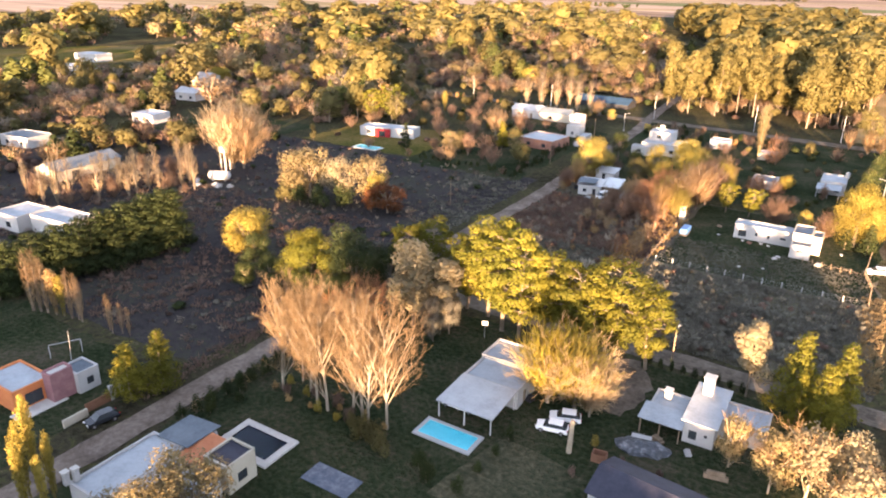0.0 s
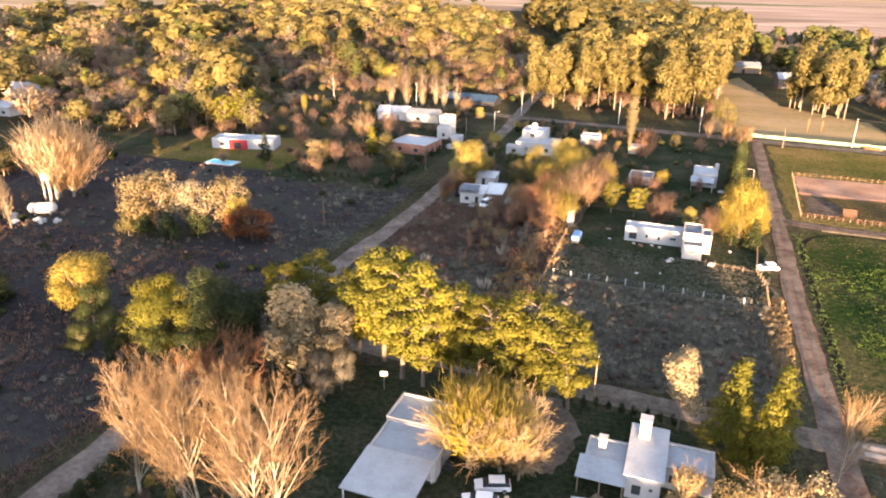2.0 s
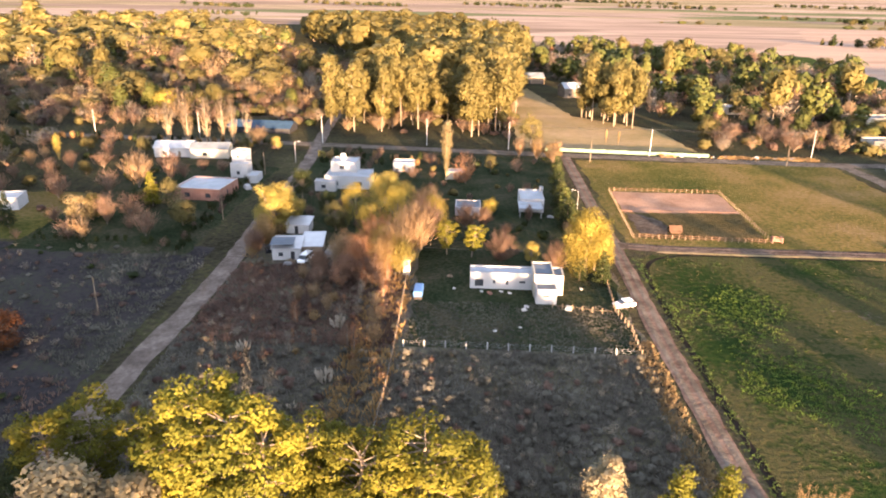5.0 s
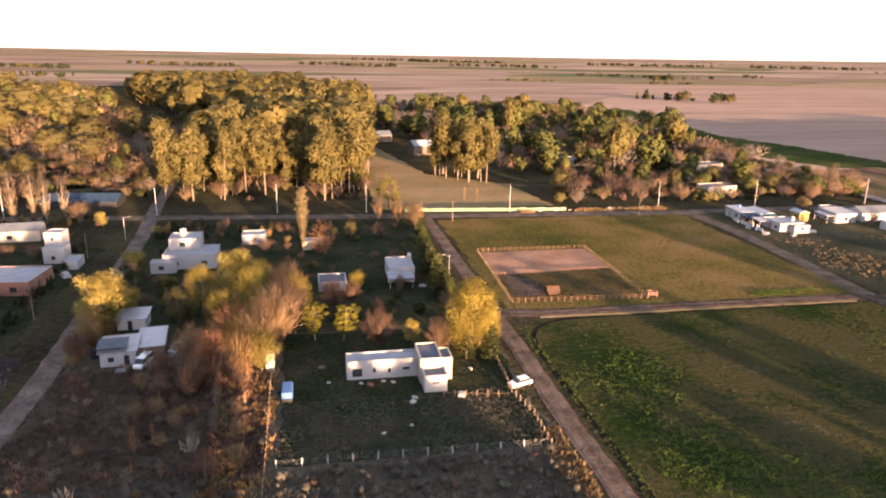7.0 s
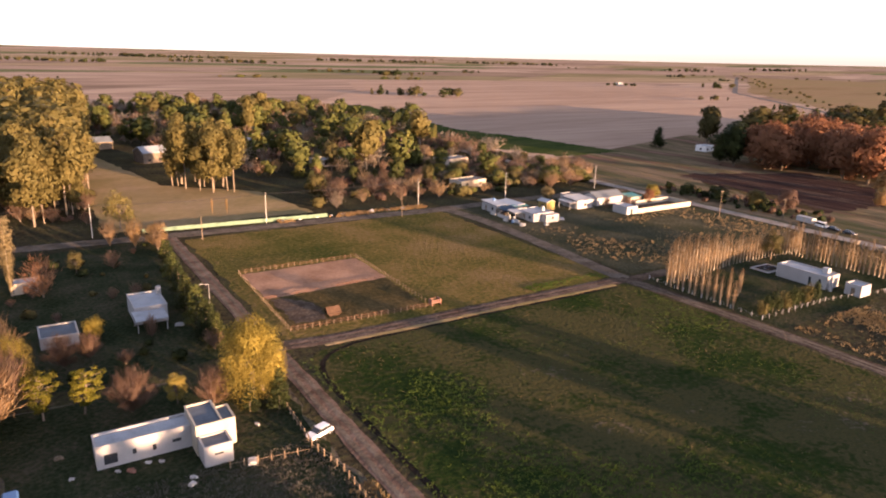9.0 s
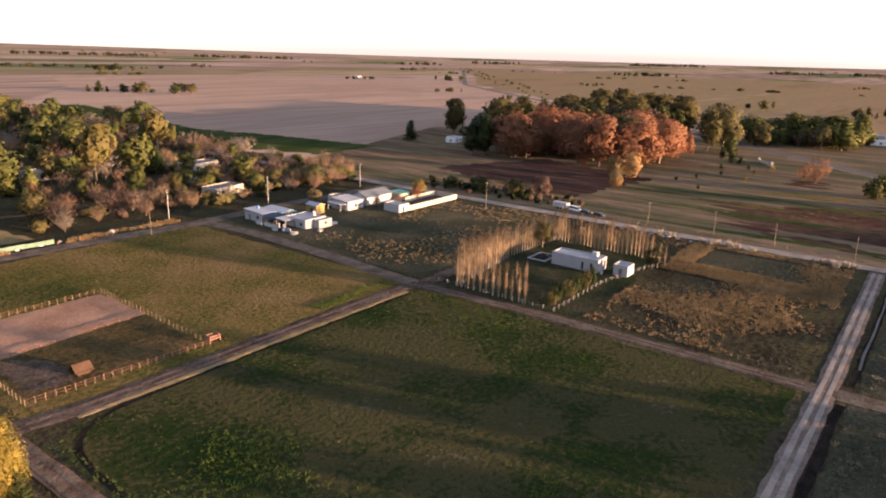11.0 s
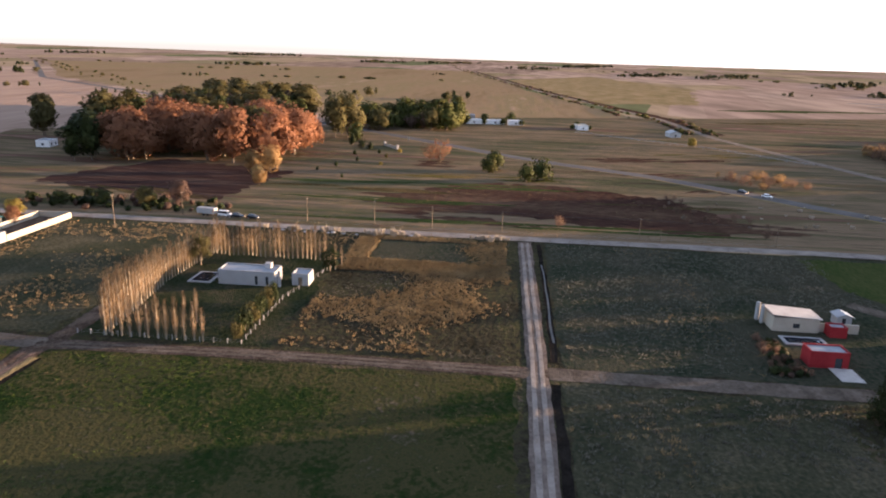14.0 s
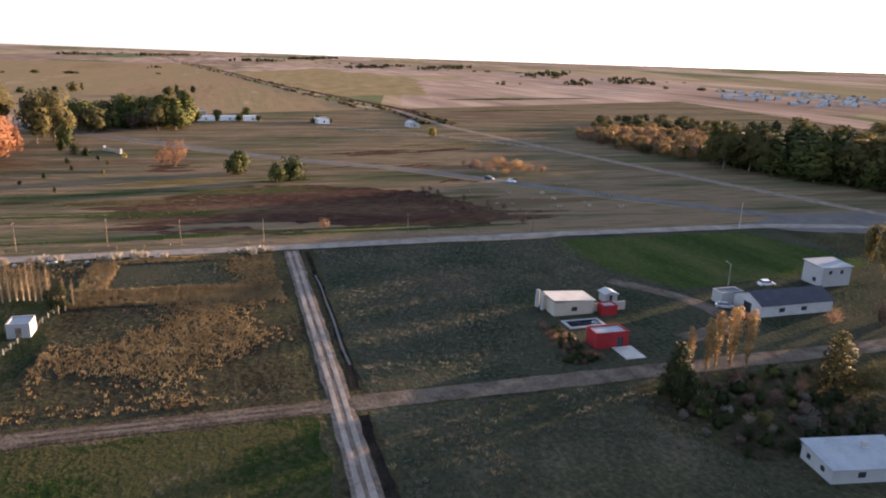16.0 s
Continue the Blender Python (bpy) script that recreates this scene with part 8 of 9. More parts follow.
# ---------------------------------------------------------------- woods
def inside(x, y, pts):
    hit = False
    for (xa, ya), (xb, yb) in zip(pts, pts[1:] + pts[:1]):
        if (ya > y) != (yb > y) and x < (xb - xa) * (y - ya) / (yb - ya) + xa:
            hit = not hit
    return hit


CLEAR = [(rect(-245, 110, -215, 140)), rect(-245, 160, -175, 205), rect(-305, 232, -280, 262), rect(-460, 205, -370, 290), rect(-200, 95, -172, 135), rect(105, 380, 130, 405), rect(165, 355, 188, 380), rect(-160, 505, -140, 540), rect(30, 420, 56, 455), rect(10, 480, 40, 510), rect(140, 308, 162, 325), rect(-272, 205, -252, 228),
         [(-560, 250), (-430, 190), (-400, 300), (-480, 400)]]


UNDER = [(2.5, "low", 2.5, 5.0, 1.2, "bark", "olive"), (3.5, "low", 2.0, 4.5, 1.3, "bark", "scrub_brown"), (1, "low", 2.5, 4.5, 1.1, "bark", "deep"), (3.5, "broom", 4.0, 8.0, 1.5, "bark", "twig_pink"), (3.5, "broom", 4.0, 8.5, 1.4, "bark", "twig_tan"), (2, "broom", 4.0, 7.5, 1.5, "bark", "twig_grey")]
STREETS = [(-80, 286, 212, 300), (17, 0, 25, 290), (-71, 0, -61, 290), (-80, 280, -70, 640), (-66, 98, 20, 106)]


def wood(name, pts, spacing, mix, label, seed, detail=0.16, jitter=0.45, under=0.0, clear_built=False):
    """A wood: mix rows of (share, kind, low, high, wide, bark, crown)."""
    rng = random.Random(seed)
    xs, ys = [p[0] for p in pts], [p[1] for p in pts]
    rows, x = [], min(xs)
    while x < max(xs):
        y = min(ys)
        while y < max(ys):
            px, py = x + rng.uniform(-jitter, jitter) * spacing, y + rng.uniform(-jitter, jitter) * spacing
            if inside(px, py, pts) and not any(inside(px, py, c) for c in CLEAR) and not (clear_built and any(a < px < c and b < py < d for a, b, c, d in BUILT + STREETS)):
                loose = name == "mixed_wood"
                drift = 0.5 + 0.5 * math.sin(px * 0.041 + seed) * math.cos(py * 0.037 - seed)
                if loose and math.sin(px * 0.052 + 2 * seed) * math.sin(py * 0.047 + seed) < -0.6:
                    y += spacing
                    continue
                r, k = ((0.7 * drift + 0.6 * rng.random()) % 1.0 if loose else rng.random()) * sum(m[0] for m in mix), 0
                while r > mix[k][0]:
                    r -= mix[k][0]
                    k += 1
                s, kind, lo, hi, wide, bark, crown = mix[k]
                rows.append((kind, px, py, rng.uniform(lo, hi) * (0.8 + 0.35 * math.sin(px * 0.06 + py * 0.05) if loose else 1.0), wide * rng.uniform(0.85, 1.35), bark, crown))
            y += spacing
        x += spacing
    if under:                         # brush filling the ground between the trees
        x = min(xs)
        while x < max(xs):
            y = min(ys)
            while y < max(ys):
                px, py = x + rng.uniform(-0.5, 0.5) * under, y + rng.uniform(-0.5, 0.5) * under
                if inside(px, py, pts) and not any(inside(px, py, c) for c in CLEAR) and not any(a < px < c and b < py < d for a, b, c, d in BUILT + STREETS) and rng.random() < 0.85:
                    s, kind, lo, hi, wide, bark, crown = rng.choices(UNDER, [u[0] for u in UNDER])[0]
                    rows.append((kind, px, py, rng.uniform(lo, hi), wide * rng.uniform(0.85, 1.3), bark, crown))
                y += under
            x += under
    return thicket(name, rows, label, detail=detail)


wood("eucalyptus_grove", [(-73, 318), (-40, 320), (-34, 336), (-22, 336), (-16, 314), (4, 312), (9, 375), (-68, 375)], 9.5, [(1, "euca", 19, 33, 1.15, "euca_bark", "euca")], "dense grove of tall sunlit eucalypts with pale trunks", 3, 0.31, under=9)
wood("eucalyptus_grove", [(-68, 376), (9, 376), (12, 450), (24, 560), (0, 640), (-30, 560), (-64, 430)], 11.0, [(1, "euca", 20, 35, 1.35, "euca_bark", "euca")], "deep part of the tall eucalypt grove", 28, 0.12, under=10)
wood("eucalyptus_grove", [(36, 350), (64, 346), (62, 374), (36, 378)], 7.5, [(1, "euca", 22, 31, 0.95, "euca_bark", "euca")], "clump of tall eucalypts with bare pale trunks", 4, 0.4)
wood("eucalyptus_grove", [(-110, 620), (-20, 600), (30, 700), (-60, 900), (-220, 900)], 13.0, [(1, "euca", 20, 33, 1.9, "euca_bark", "euca")], "far stand of tall eucalypts", 5, 0.05)
MIX_PINE = [(3.5, "cone", 9, 18, 1.5, "bark", "dark_pine"), (2.5, "pine", 10, 19, 1.2, "bark", "dark_pine"), (0.8, "pine", 10, 19, 1.2, "bark", "olive"), (5, "spread", 7, 12, 1.6, "bark", "twig_pink"), (0.5, "round", 6, 10, 1.1, "bark", "rust"), (1.6, "pine", 12, 20, 1.0, "bark", "dark_pine"), (0.4, "euca", 15, 24, 1.3, "pale_bark", "euca"), (1.0, "round", 6, 12, 1.2, "bark", "olive"), (4, "spread", 6, 11, 1.6, "bark", "twig_grey"), (2, "spread", 6, 10, 1.6, "bark", "scrub_brown")]
wood("mixed_wood", [(74, 302), (128, 299), (150, 345), (90, 350)], 9.5, [(0.9, "pine", 12, 22, 1.0, "bark", "olive"), (3.2, "pine", 12, 21, 0.9, "bark", "dark_pine"), (2.2, "cone", 9, 18, 1.3, "bark", "dark_pine"), (2, "spread", 5, 9, 1.5, "bark", "scrub_brown"), (2.6, "spread", 6, 9, 1.5, "bark", "twig_pink"), (1.2, "round", 6, 10, 1.1, "bark", "olive"), (2, "spread", 6, 9, 1.5, "bark", "twig_grey")], "mixed pines and bare trees behind the street", 6, 0.13, under=6.5)
wood("mixed_wood", [(130, 299), (200, 297), (232, 330), (222, 360), (160, 370), (150, 342)], 8.5, [(2.2, "pine", 7, 12, 1.3, "bark", "dark_pine"), (1.5, "cone", 5, 9, 1.6, "bark", "dark_pine"), (1.2, "spread", 4, 7, 1.6, "bark", "twig_pink"), (3, "round", 4, 8, 1.5, "bark", "dark_pine"), (1.6, "round", 4, 7, 1.4, "bark", "olive"), (1, "spread", 4, 6, 1.6, "bark", "scrub_brown"), (0.7, "round", 4, 7, 1.3, "bark", "olive_gold")], "low mixed trees and bushes along the street", 29, 0.13, under=6.5)
wood("mixed_wood", [(90, 352), (160, 372), (222, 362), (222, 450), (245, 600), (250, 720), (60, 780), (20, 640), (40, 520), (60, 440), (70, 380)], 10.5, MIX_PINE, "dark mixed wood of conifers and bare trees", 7, 0.065, under=11)
MIX_WEST = [(2.6, "round", 9, 15, 1.3, "bark", "olive"), (1.6, "round", 8, 14, 1.3, "bark", "dark_pine"), (0.4, "round", 8, 14, 1.3, "bark", "amber"), (4.6, "spread", 9, 15, 1.8, "bark", "twig_pink"), (5, "spread", 9, 16, 1.7, "bark", "twig_tan"), (2.8, "pine", 11, 18, 1.4, "bark", "olive"), (2.4, "cone", 9, 15, 1.7, "bark", "dark_pine"), (1.2, "round", 9, 14, 1.3, "bark", "silver_gold"), (0.35, "round", 8, 13, 1.3, "bark", "olive_gold"), (1.4, "round", 9, 14, 1.2, "bark", "euca"), (2.5, "willow", 9, 14, 1.4, "bark", "olive"), (1.4, "euca", 16, 24, 2.0, "euca_bark", "euca"), (2, "spread", 8, 13, 1.7, "bark", "twig_grey")]
wood("mixed_wood", [(-80, 332), (-82, 420), (-66, 560), (-160, 620), (-300, 560), (-310, 420), (-240, 310), (-160, 322)], 12.5, [(m[0], m[1], m[2] * 0.82, m[3] * 1.0, m[4] * 0.95, m[5], m[6]) for m in MIX_WEST], "mixed autumn wood in warm low sun", 8, 0.085, under=7.2)
wood("mixed_wood", [(-160, 225), (-168, 300), (-240, 296), (-310, 420), (-420, 420), (-470, 300), (-400, 200), (-330, 150), (-240, 210), (-176, 210)], 12.5, [(m[0], m[1], m[2] * 0.8, m[3] * 1.05, m[4] * 0.95, m[5], m[6]) for m in MIX_WEST], "mixed autumn wood between scattered houses", 9, 0.075, under=7.2)
wood("mixed_wood", [(-168, 160), (-175, 205), (-235, 205), (-330, 148), (-330, 90), (-240, 70), (-196, 90), (-200, 130)], 10.0, [(3, "cone", 8, 12, 1.5, "bark", "deep"), (3, "round", 7, 11, 1.15, "bark", "olive"), (2, "spread", 7, 10, 1.2, "bark", "twig_pink"), (1.5, "pine", 9, 13, 1.2, "bark", "olive")], "dark shrubby wood with evergreens", 10, 0.075, under=6.5)
wood("mixed_wood", [(-300, 560), (-160, 622), (-230, 900), (-420, 1130), (-740, 1100), (-860, 560), (-520, 400), (-420, 425)], 17.0, [(m[0], m[1], m[2] * 1.15, m[3] * 1.15, m[4] * 1.25, m[5], m[6]) for m in MIX_WEST], "far autumn woods", 11, 0.014, under=15)
wood("mixed_wood", [(-330, 90), (-330, 148), (-400, 200), (-470, 300), (-620, 420), (-860, 500), (-700, 200), (-480, 80)], 16.0, [(m[0], m[1], m[2] * 1.1, m[3] * 1.1, m[4] * 1.2, m[5], m[6]) for m in MIX_WEST], "far dark woods with conifers", 12, 0.016, under=14)
wood("brush_wood", [(-172, 85), (-150, 100), (-140, 122), (-160, 132), (-185, 100)], 4.5, [(2, "spread", 5, 8, 1.0, "bark", "twig_pink"), (4, "sapling", 8, 12, 1.5, "bark", "twig_pale"), (2, "twigbush", 3, 5, 1.0, "bark", "twig_pink")], "thicket of pinkish bare saplings", 13, 0.3)
wood("brush_wood", [(-46, 140), (-27.5, 130), (-27.5, 180), (-48, 182)], 4.4, [(1.2, "sapling", 2, 6, 2.2, "bark", "twig_pink"), (1.5, "sapling", 2, 6, 2.2, "bark", "twig_grey"), (3.5, "sapling", 2, 5.5, 2.2, "bark", "twig_salmon"), (1.2, "broom", 1.5, 3.0, 1.4, "bark", "amber"), (2, "spread", 2.5, 5.5, 1.1, "bark", "twig_pink"), (1.5, "spread", 2, 4.5, 1.1, "bark", "twig_tan")], "thicket of russet bare shoots in the overgrown lot", 41, 0.3)
wood("brush_wood", [(-62, 178), (-57.5, 178), (-58, 216), (-64, 216)], 3.0, [(2, "shrub", 1.5, 3.5, 0.6, "bark", "scrub_brown"), (1, "twigbush", 2, 4, 1.0, "bark", "amber")], "tawny thicket along the road", 42, 0.3)
wood("brush_wood", [(-178, 60), (-74, 64), (-74, 98), (-76, 182), (-100, 184), (-168, 184), (-165, 130), (-190, 95)], 4.2, [(2, "low", 0.4, 0.9, 1.6, "bark", "scrub_brown"), (3, "broom", 0.8, 2.2, 1.7, "bark", "scrub_brown"), (2, "broom", 0.8, 1.8, 1.7, "bark", "twig_grey"), (0.5, "low", 0.6, 1.6, 1.2, "bark", "deep"), (1, "low", 0.4, 0.9, 1.6, "bark", "sage")], "brown overgrown brush with leafless shoots", 51, 0.03)
wood("brush_wood", [(-62, 107), (-26, 107), (-26, 178), (-61, 178)], 2.9, [(3, "low", 0.5, 1.3, 1.3, "bark", "scrub_brown"), (1.6, "broom", 0.9, 2.4, 1.4, "bark", "twig_pink"), (3.4, "broom", 0.8, 1.8, 1.5, "bark", "twig_grey"), (0.4, "broom", 0.9, 2.2, 1.4, "bark", "twig_salmon"), (2.5, "low", 0.6, 1.4, 1.2, "bark", "sage")], "brown and grey scrub of the overgrown lot", 52, 0.055)
wood("brush_wood", [(-25, 107), (15, 107), (15, 141), (-25, 141)], 2.3, [(4, "low", 0.7, 1.5, 1.0, "bark", "sage"), (2, "broom", 0.8, 1.6, 1.4, "bark", "twig_grey"), (1, "low", 0.6, 1.3, 1.1, "bark", "scrub_brown")], "grey-green scrub of the overgrown lot", 53, 0.06)
wood("garden_shrubs", [(-62, 196), (15, 196), (15, 283), (-62, 283)], 9.5, [(2, "low", 1.2, 2.6, 1.1, "bark", "deep"), (2, "broom", 2.0, 5.0, 1.3, "bark", "twig_pink"), (1, "broom", 2.0, 5.0, 1.3, "bark", "scrub_brown"), (1.5, "low", 1.0, 2.4, 1.1, "bark", "olive"), (0.4, "round", 3.5, 6.0, 1.0, "bark", "olive_gold")], "garden shrubs and small trees between the houses", 54, 0.25, clear_built=True)
wood("garden_shrubs", [(-165, 188), (-78, 186), (-84, 288), (-165, 292)], 11.0, [(2, "low", 1.2, 3.0, 1.1, "bark", "deep"), (2, "broom", 4.0, 8.0, 1.4, "bark", "twig_pink"), (1.2, "broom", 4.0, 8.0, 1.4, "bark", "twig_tan"), (1.5, "round", 4, 8.0, 1.1, "bark", "olive"), (2, "low", 1.2, 3.0, 1.2, "bark", "scrub_brown")], "garden shrubs and trees west of the road", 55, 0.18, clear_built=True)
wood("garden_shrubs", [(86, 14), (110, 14), (111.5, 50), (96, 52), (88, 44)], 3.2, [(3, "low", 1.2, 3.0, 0.8, "bark", "deep"), (2, "low", 1.2, 2.6, 0.8, "bark", "scrub_brown"), (1.5, "ball", 1.5, 3.0, 1.0, "bark", "twig_grey"), (1, "low", 1.2, 2.6, 0.8, "bark", "dark_pine"), (1, "ball", 1.2, 2.6, 1.0, "bark", "twig_pink"), (1, "low", 1.0, 2.4, 0.8, "bark", "sage")], "dense dark garden shrubs round the white cottage", 56, 0.25, clear_built=True)
wood("roadside_brush", [(216, 262), (222, 200), (240, 208), (236, 262), (222, 284)], 5.0, [(3, "low", 1.5, 4.5, 0.9, "bark", "deep"), (2, "low", 1.5, 3.5, 0.9, "bark", "scrub_brown"), (1, "ball", 2.0, 4.0, 1.0, "bark", "twig_pink")], "dark brush beside the gravel road", 57, 0.2)
wood("roadside_brush", [(121, 51.6), (139, 52.6), (140, 56.5), (121, 58.5)], 1.25, [(3, "low", 0.8, 1.9, 1.0, "bark", "deep"), (2, "broom", 1.0, 2.2, 1.3, "bark", "twig_pink"), (1, "low", 0.8, 1.6, 1.0, "bark", "scrub_brown")], "dark bramble thicket beside the red house", 60, 0.12)
wood("roadside_brush", [(236, 10), (300, 30), (306, 44), (262, 60), (232, 40)], 9.0, [(2, "ball", 1.4, 3.2, 1.3, "bark", "twig_pink"), (1, "ball", 1.2, 2.6, 1.3, "bark", "twig_grey")], "leafless russet bushes on the grassland", 58, 0.2)
wood("roadside_brush", [(318, -2), (352, 8), (360, -24), (326, -30)], 6.0, [(2, "ball", 2.5, 5.0, 1.3, "bark", "twig_pink"), (1, "ball", 2.2, 4.6, 1.3, "bark", "amber")], "tawny leafless bushes beyond the highway", 59, 0.2)
wood("hedge_row", [(-81, 182), (-77.5, 182), (-80, 262), (-84, 262)], 2.6, [(3, "shrub", 1.8, 3.2, 0.6, "bark", "deep"), (1, "shrub", 1.5, 3.0, 0.6, "bark", "scrub_brown")], "dark overgrown hedge along the road", 43, 0.3)
wood("hedge_row", [(-120, 186), (-80, 184), (-80, 187.5), (-120, 189.5)], 2.6, [(3, "shrub", 1.8, 3.0, 0.6, "bark", "deep"), (1, "twigbush", 2, 3.5, 1.0, "bark", "twig_pink")], "dark overgrown hedge across the gardens", 44, 0.3)
wood("hedge_row", [(-200, 296), (-86, 292), (-86, 296), (-200, 301)], 3.2, [(3, "shrub", 1.8, 3.4, 0.6, "bark", "amber"), (2, "shrub", 1.8, 4, 0.6, "bark", "deep")], "golden hedge along the village street", 45, 0.25)
wood("hedge_row", [(-64, 262), (-10, 268), (-10, 272), (-64, 284)], 4.5, [(2, "shrub", 1.8, 4, 0.6, "bark", "deep"), (2, "twigbush", 2, 5, 1.0, "bark", "twig_pink"), (1, "shrub", 2, 4, 0.6, "bark", "amber")], "garden shrubs behind the houses", 46, 0.25)
wood("autumn_grove", [(318, 300), (330, 262), (322, 235), (345, 216), (380, 212), (425, 222), (440, 250), (400, 300), (350, 318)], 11.5, [(4, "round", 20, 28, 0.95, "bark", "rust"), (2.5, "shrub", 12, 22, 0.5, "bark", "rust"), (0.7, "euca", 20, 27, 1.6, "bark", "olive")], "grove of tall rust-red autumn trees", 14, 0.25)
wood("autumn_grove", [(336, 322), (352, 318), (400, 302), (442, 252), (480, 245), (600, 290), (640, 380), (560, 350), (470, 345), (380, 350)], 14.0, [(2, "euca", 22, 30, 1.9, "bark", "olive"), (1, "round", 20, 26, 1.0, "bark", "scrub_brown"), (1, "cone", 20, 26, 1.2, "bark", "dark_pine")], "dark trees behind the red grove", 15, 0.14)
for x, y, h in ((314, 304, 22), (311, 311, 19), (324, 312, 24), (334, 316, 23)):
    tree("euca", x, y, h, "deep", "tall dark evergreen at the edge of the red grove", wide=1.7, name="evergreen_tree", detail=0.6)
wood("conifer_grove", [(488, 215), (500, 185), (512, 150), (560, 135), (612, 150), (600, 180), (540, 220)], 11.0, [(2, "cone", 17, 23, 1.7, "bark", "dark_pine"), (2.5, "round", 13, 20, 1.25, "bark", "dark_pine"), (1.2, "round", 12, 18, 1.2, "bark", "olive"), (2, "spread", 9, 14, 1.5, "bark", "scrub_brown")], "dark conifer shelter belt round the white farm", 16, 0.1)
wood("conifer_grove", [(345, -138), (325, -128), (262, -160), (215, -200), (280, -260), (360, -220)], 10.0, [(3, "cone", 16, 24, 1.6, "bark", "dark_pine"), (2, "euca", 18, 26, 1.8, "bark", "olive")], "dark shelter belt beyond the dirt road", 17, 0.12)
wood("golden_brush", [(470, -118), (430, -108), (350, -128), (350, -215), (430, -230), (490, -180)], 8.5, [(3, "round", 7, 11, 1.2, "bark", "amber"), (2, "spread", 7, 11, 1.3, "bark", "twig_pink"), (1, "round", 6, 9, 1.1, "bark", "olive")], "golden brush wood on the plain", 18, 0.05)
wood("conifer_grove", [(500, -150), (560, -175), (600, -260), (520, -300), (440, -250)], 14.0, [(2, "round", 6, 9, 1.4, "bark", "olive"), (2, "round", 6, 9, 1.3, "bark", "deep")], "dark bushes on the far plain", 19, 0.06)
# unseen tree belts added south of the gardens, to lay long shadows across them
wood("shelter_belt", [(-80, -28), (-80, -44), (44, -46), (44, -30)], 5.5, [(1, "euca", 11.5, 14, 2.4, "bark", "euca")], "unseen row of trees added south of the gardens to shade them", 20, 0.1)
wood("shelter_belt", [(-240, -28), (-240, -44), (-80, -44), (-80, -28)], 6.5, [(1, "euca", 12, 14, 2.3, "bark", "euca")], "unseen row of trees added south of the western land to shade it", 27, 0.1)
# unseen eucalypts, added so that their shadows fall in bands on the pasture
for u, y, h, w in [(79 + 3.7 * k, -48 - 3 * (k % 3), 17 + 1.2 * (k % 3), 1.1) for k in range(7)] + [(105.0, -50, 13, 0.7), (114.4, -48, 24.5, 0.62), (116.8, -55, 25.5, 0.62), (128.4, -50, 23.0, 0.6), (130.6, -57, 24, 0.6)] + [(u, -49 - 4 * (k % 2), 14.5 + 1.3 * (k % 3), 0.85) for k, u in enumerate((111.4, 119.4, 121.6, 133.4, 136.2, 139.0, 142.0))]:
    tree("euca", x=u - 0.325 * y, y=y, height=h, crown="olive", label="tall eucalypt south of the fields", wide=w, name="eucalyptus_tree", detail=0.6, group="eucalypts south of the fields")
# four more unseen trees, added to shade the yard of the long white house
for x, y, h in ((24.6, 61.0, 13.0), (27.8, 62.5, 12.0), (31.0, 60.0, 12.0), (34.2, 61.5, 12.0)):
    tree("round", x, y, h, "olive", "leafy olive-green tree beside the dirt lane", wide=0.85, detail=0.6)
# clumps on the horizon
rng = random.Random(40)
rows = []
for cxx, cyy, L, D, h in [(452, 872, 60, 22, 15), (430, 890, 30, 20, 11), (760, 1524, 60, 40, 26), (740, 1770, 160, 20, 17), (860, 1650, 200, 22, 14), (1124, 1746, 70, 30, 18), (1015, 1075, 70, 14, 11), (1186, 962, 40, 25, 24), (2300, 1940, 150, 40, 22), (2900, 1970, 220, 40, 26), (2258, 959, 220, 50, 22), (1310, 710, 24, 18, 13), (3004, 0, 260, 60, 24), (3300, 700, 300, 50, 22), (3600, 400, 400, 40, 22),
                          (2700, -700, 500, 60, 22), (2200, -900, 600, 60, 20), (1700, -900, 500, 60, 18), (1500, -650, 300, 30, 14), (1350, -420, 60, 30, 14), (2600, -400, 500, 50, 22), (700, 2600, 400, 40, 24), (1400, 2900, 500, 40, 24), (100, 2600, 400, 40, 24), (-400, 2400, 400, 40, 22), (500, 3300, 700, 40, 26), (2000, 2700, 400, 40, 24), (1700, 1500, 50, 30, 18), (1560, 1250, 30, 20, 14), (-700, 2000, 300, 40, 20), (-300, 1500, 120, 40, 18), (-520, 1500, 200, 40, 16), (760, 560, 12, 8, 9), (820, 700, 10, 8, 9), (900, 300, 40, 16, 12), (860, 180, 30, 14, 12), (4000, 1500, 500, 50, 26), (3800, -300, 600, 50, 26), (1900, 300, 60, 20, 12)]:
    far = math.hypot(cxx, cyy) > 1400
    for _ in range(max(6, int(L / (9 if far else 7)))):
        f = rng.uniform(-1, 1)
        rows.append((rng.choice(["round", "round", "cone", "euca"]), cxx + f * L * (0.45 if far else 0.85) + rng.uniform(-8, 8), cyy - f * L * (0.25 if far else 0.5) + rng.uniform(-D, D), h * rng.uniform(0.5, 1.0) * (0.62 if far else 1.0), 1.9 if far else 1.5, "bark", rng.choice(["olive", "deep", "deep"])))
for i in range(300):                  # brush along the far dirt road and the railway bank
    f = (i + rng.uniform(-6, 6)) / 300
    f = max(0.0, f)
    x = 560 + f * f * 3200
    y = (-42 + (x - 537) * 0.155) if x > 696 else -40
    rows.append((rng.choice(["low", "shrub"]), x + rng.uniform(-8, 8), y + rng.choice([-1, 1]) * rng.uniform(6, 13), rng.uniform(1.2, 3.4), 1.9, "bark", rng.choice(["dark_pine", "scrub_brown", "olive"])))
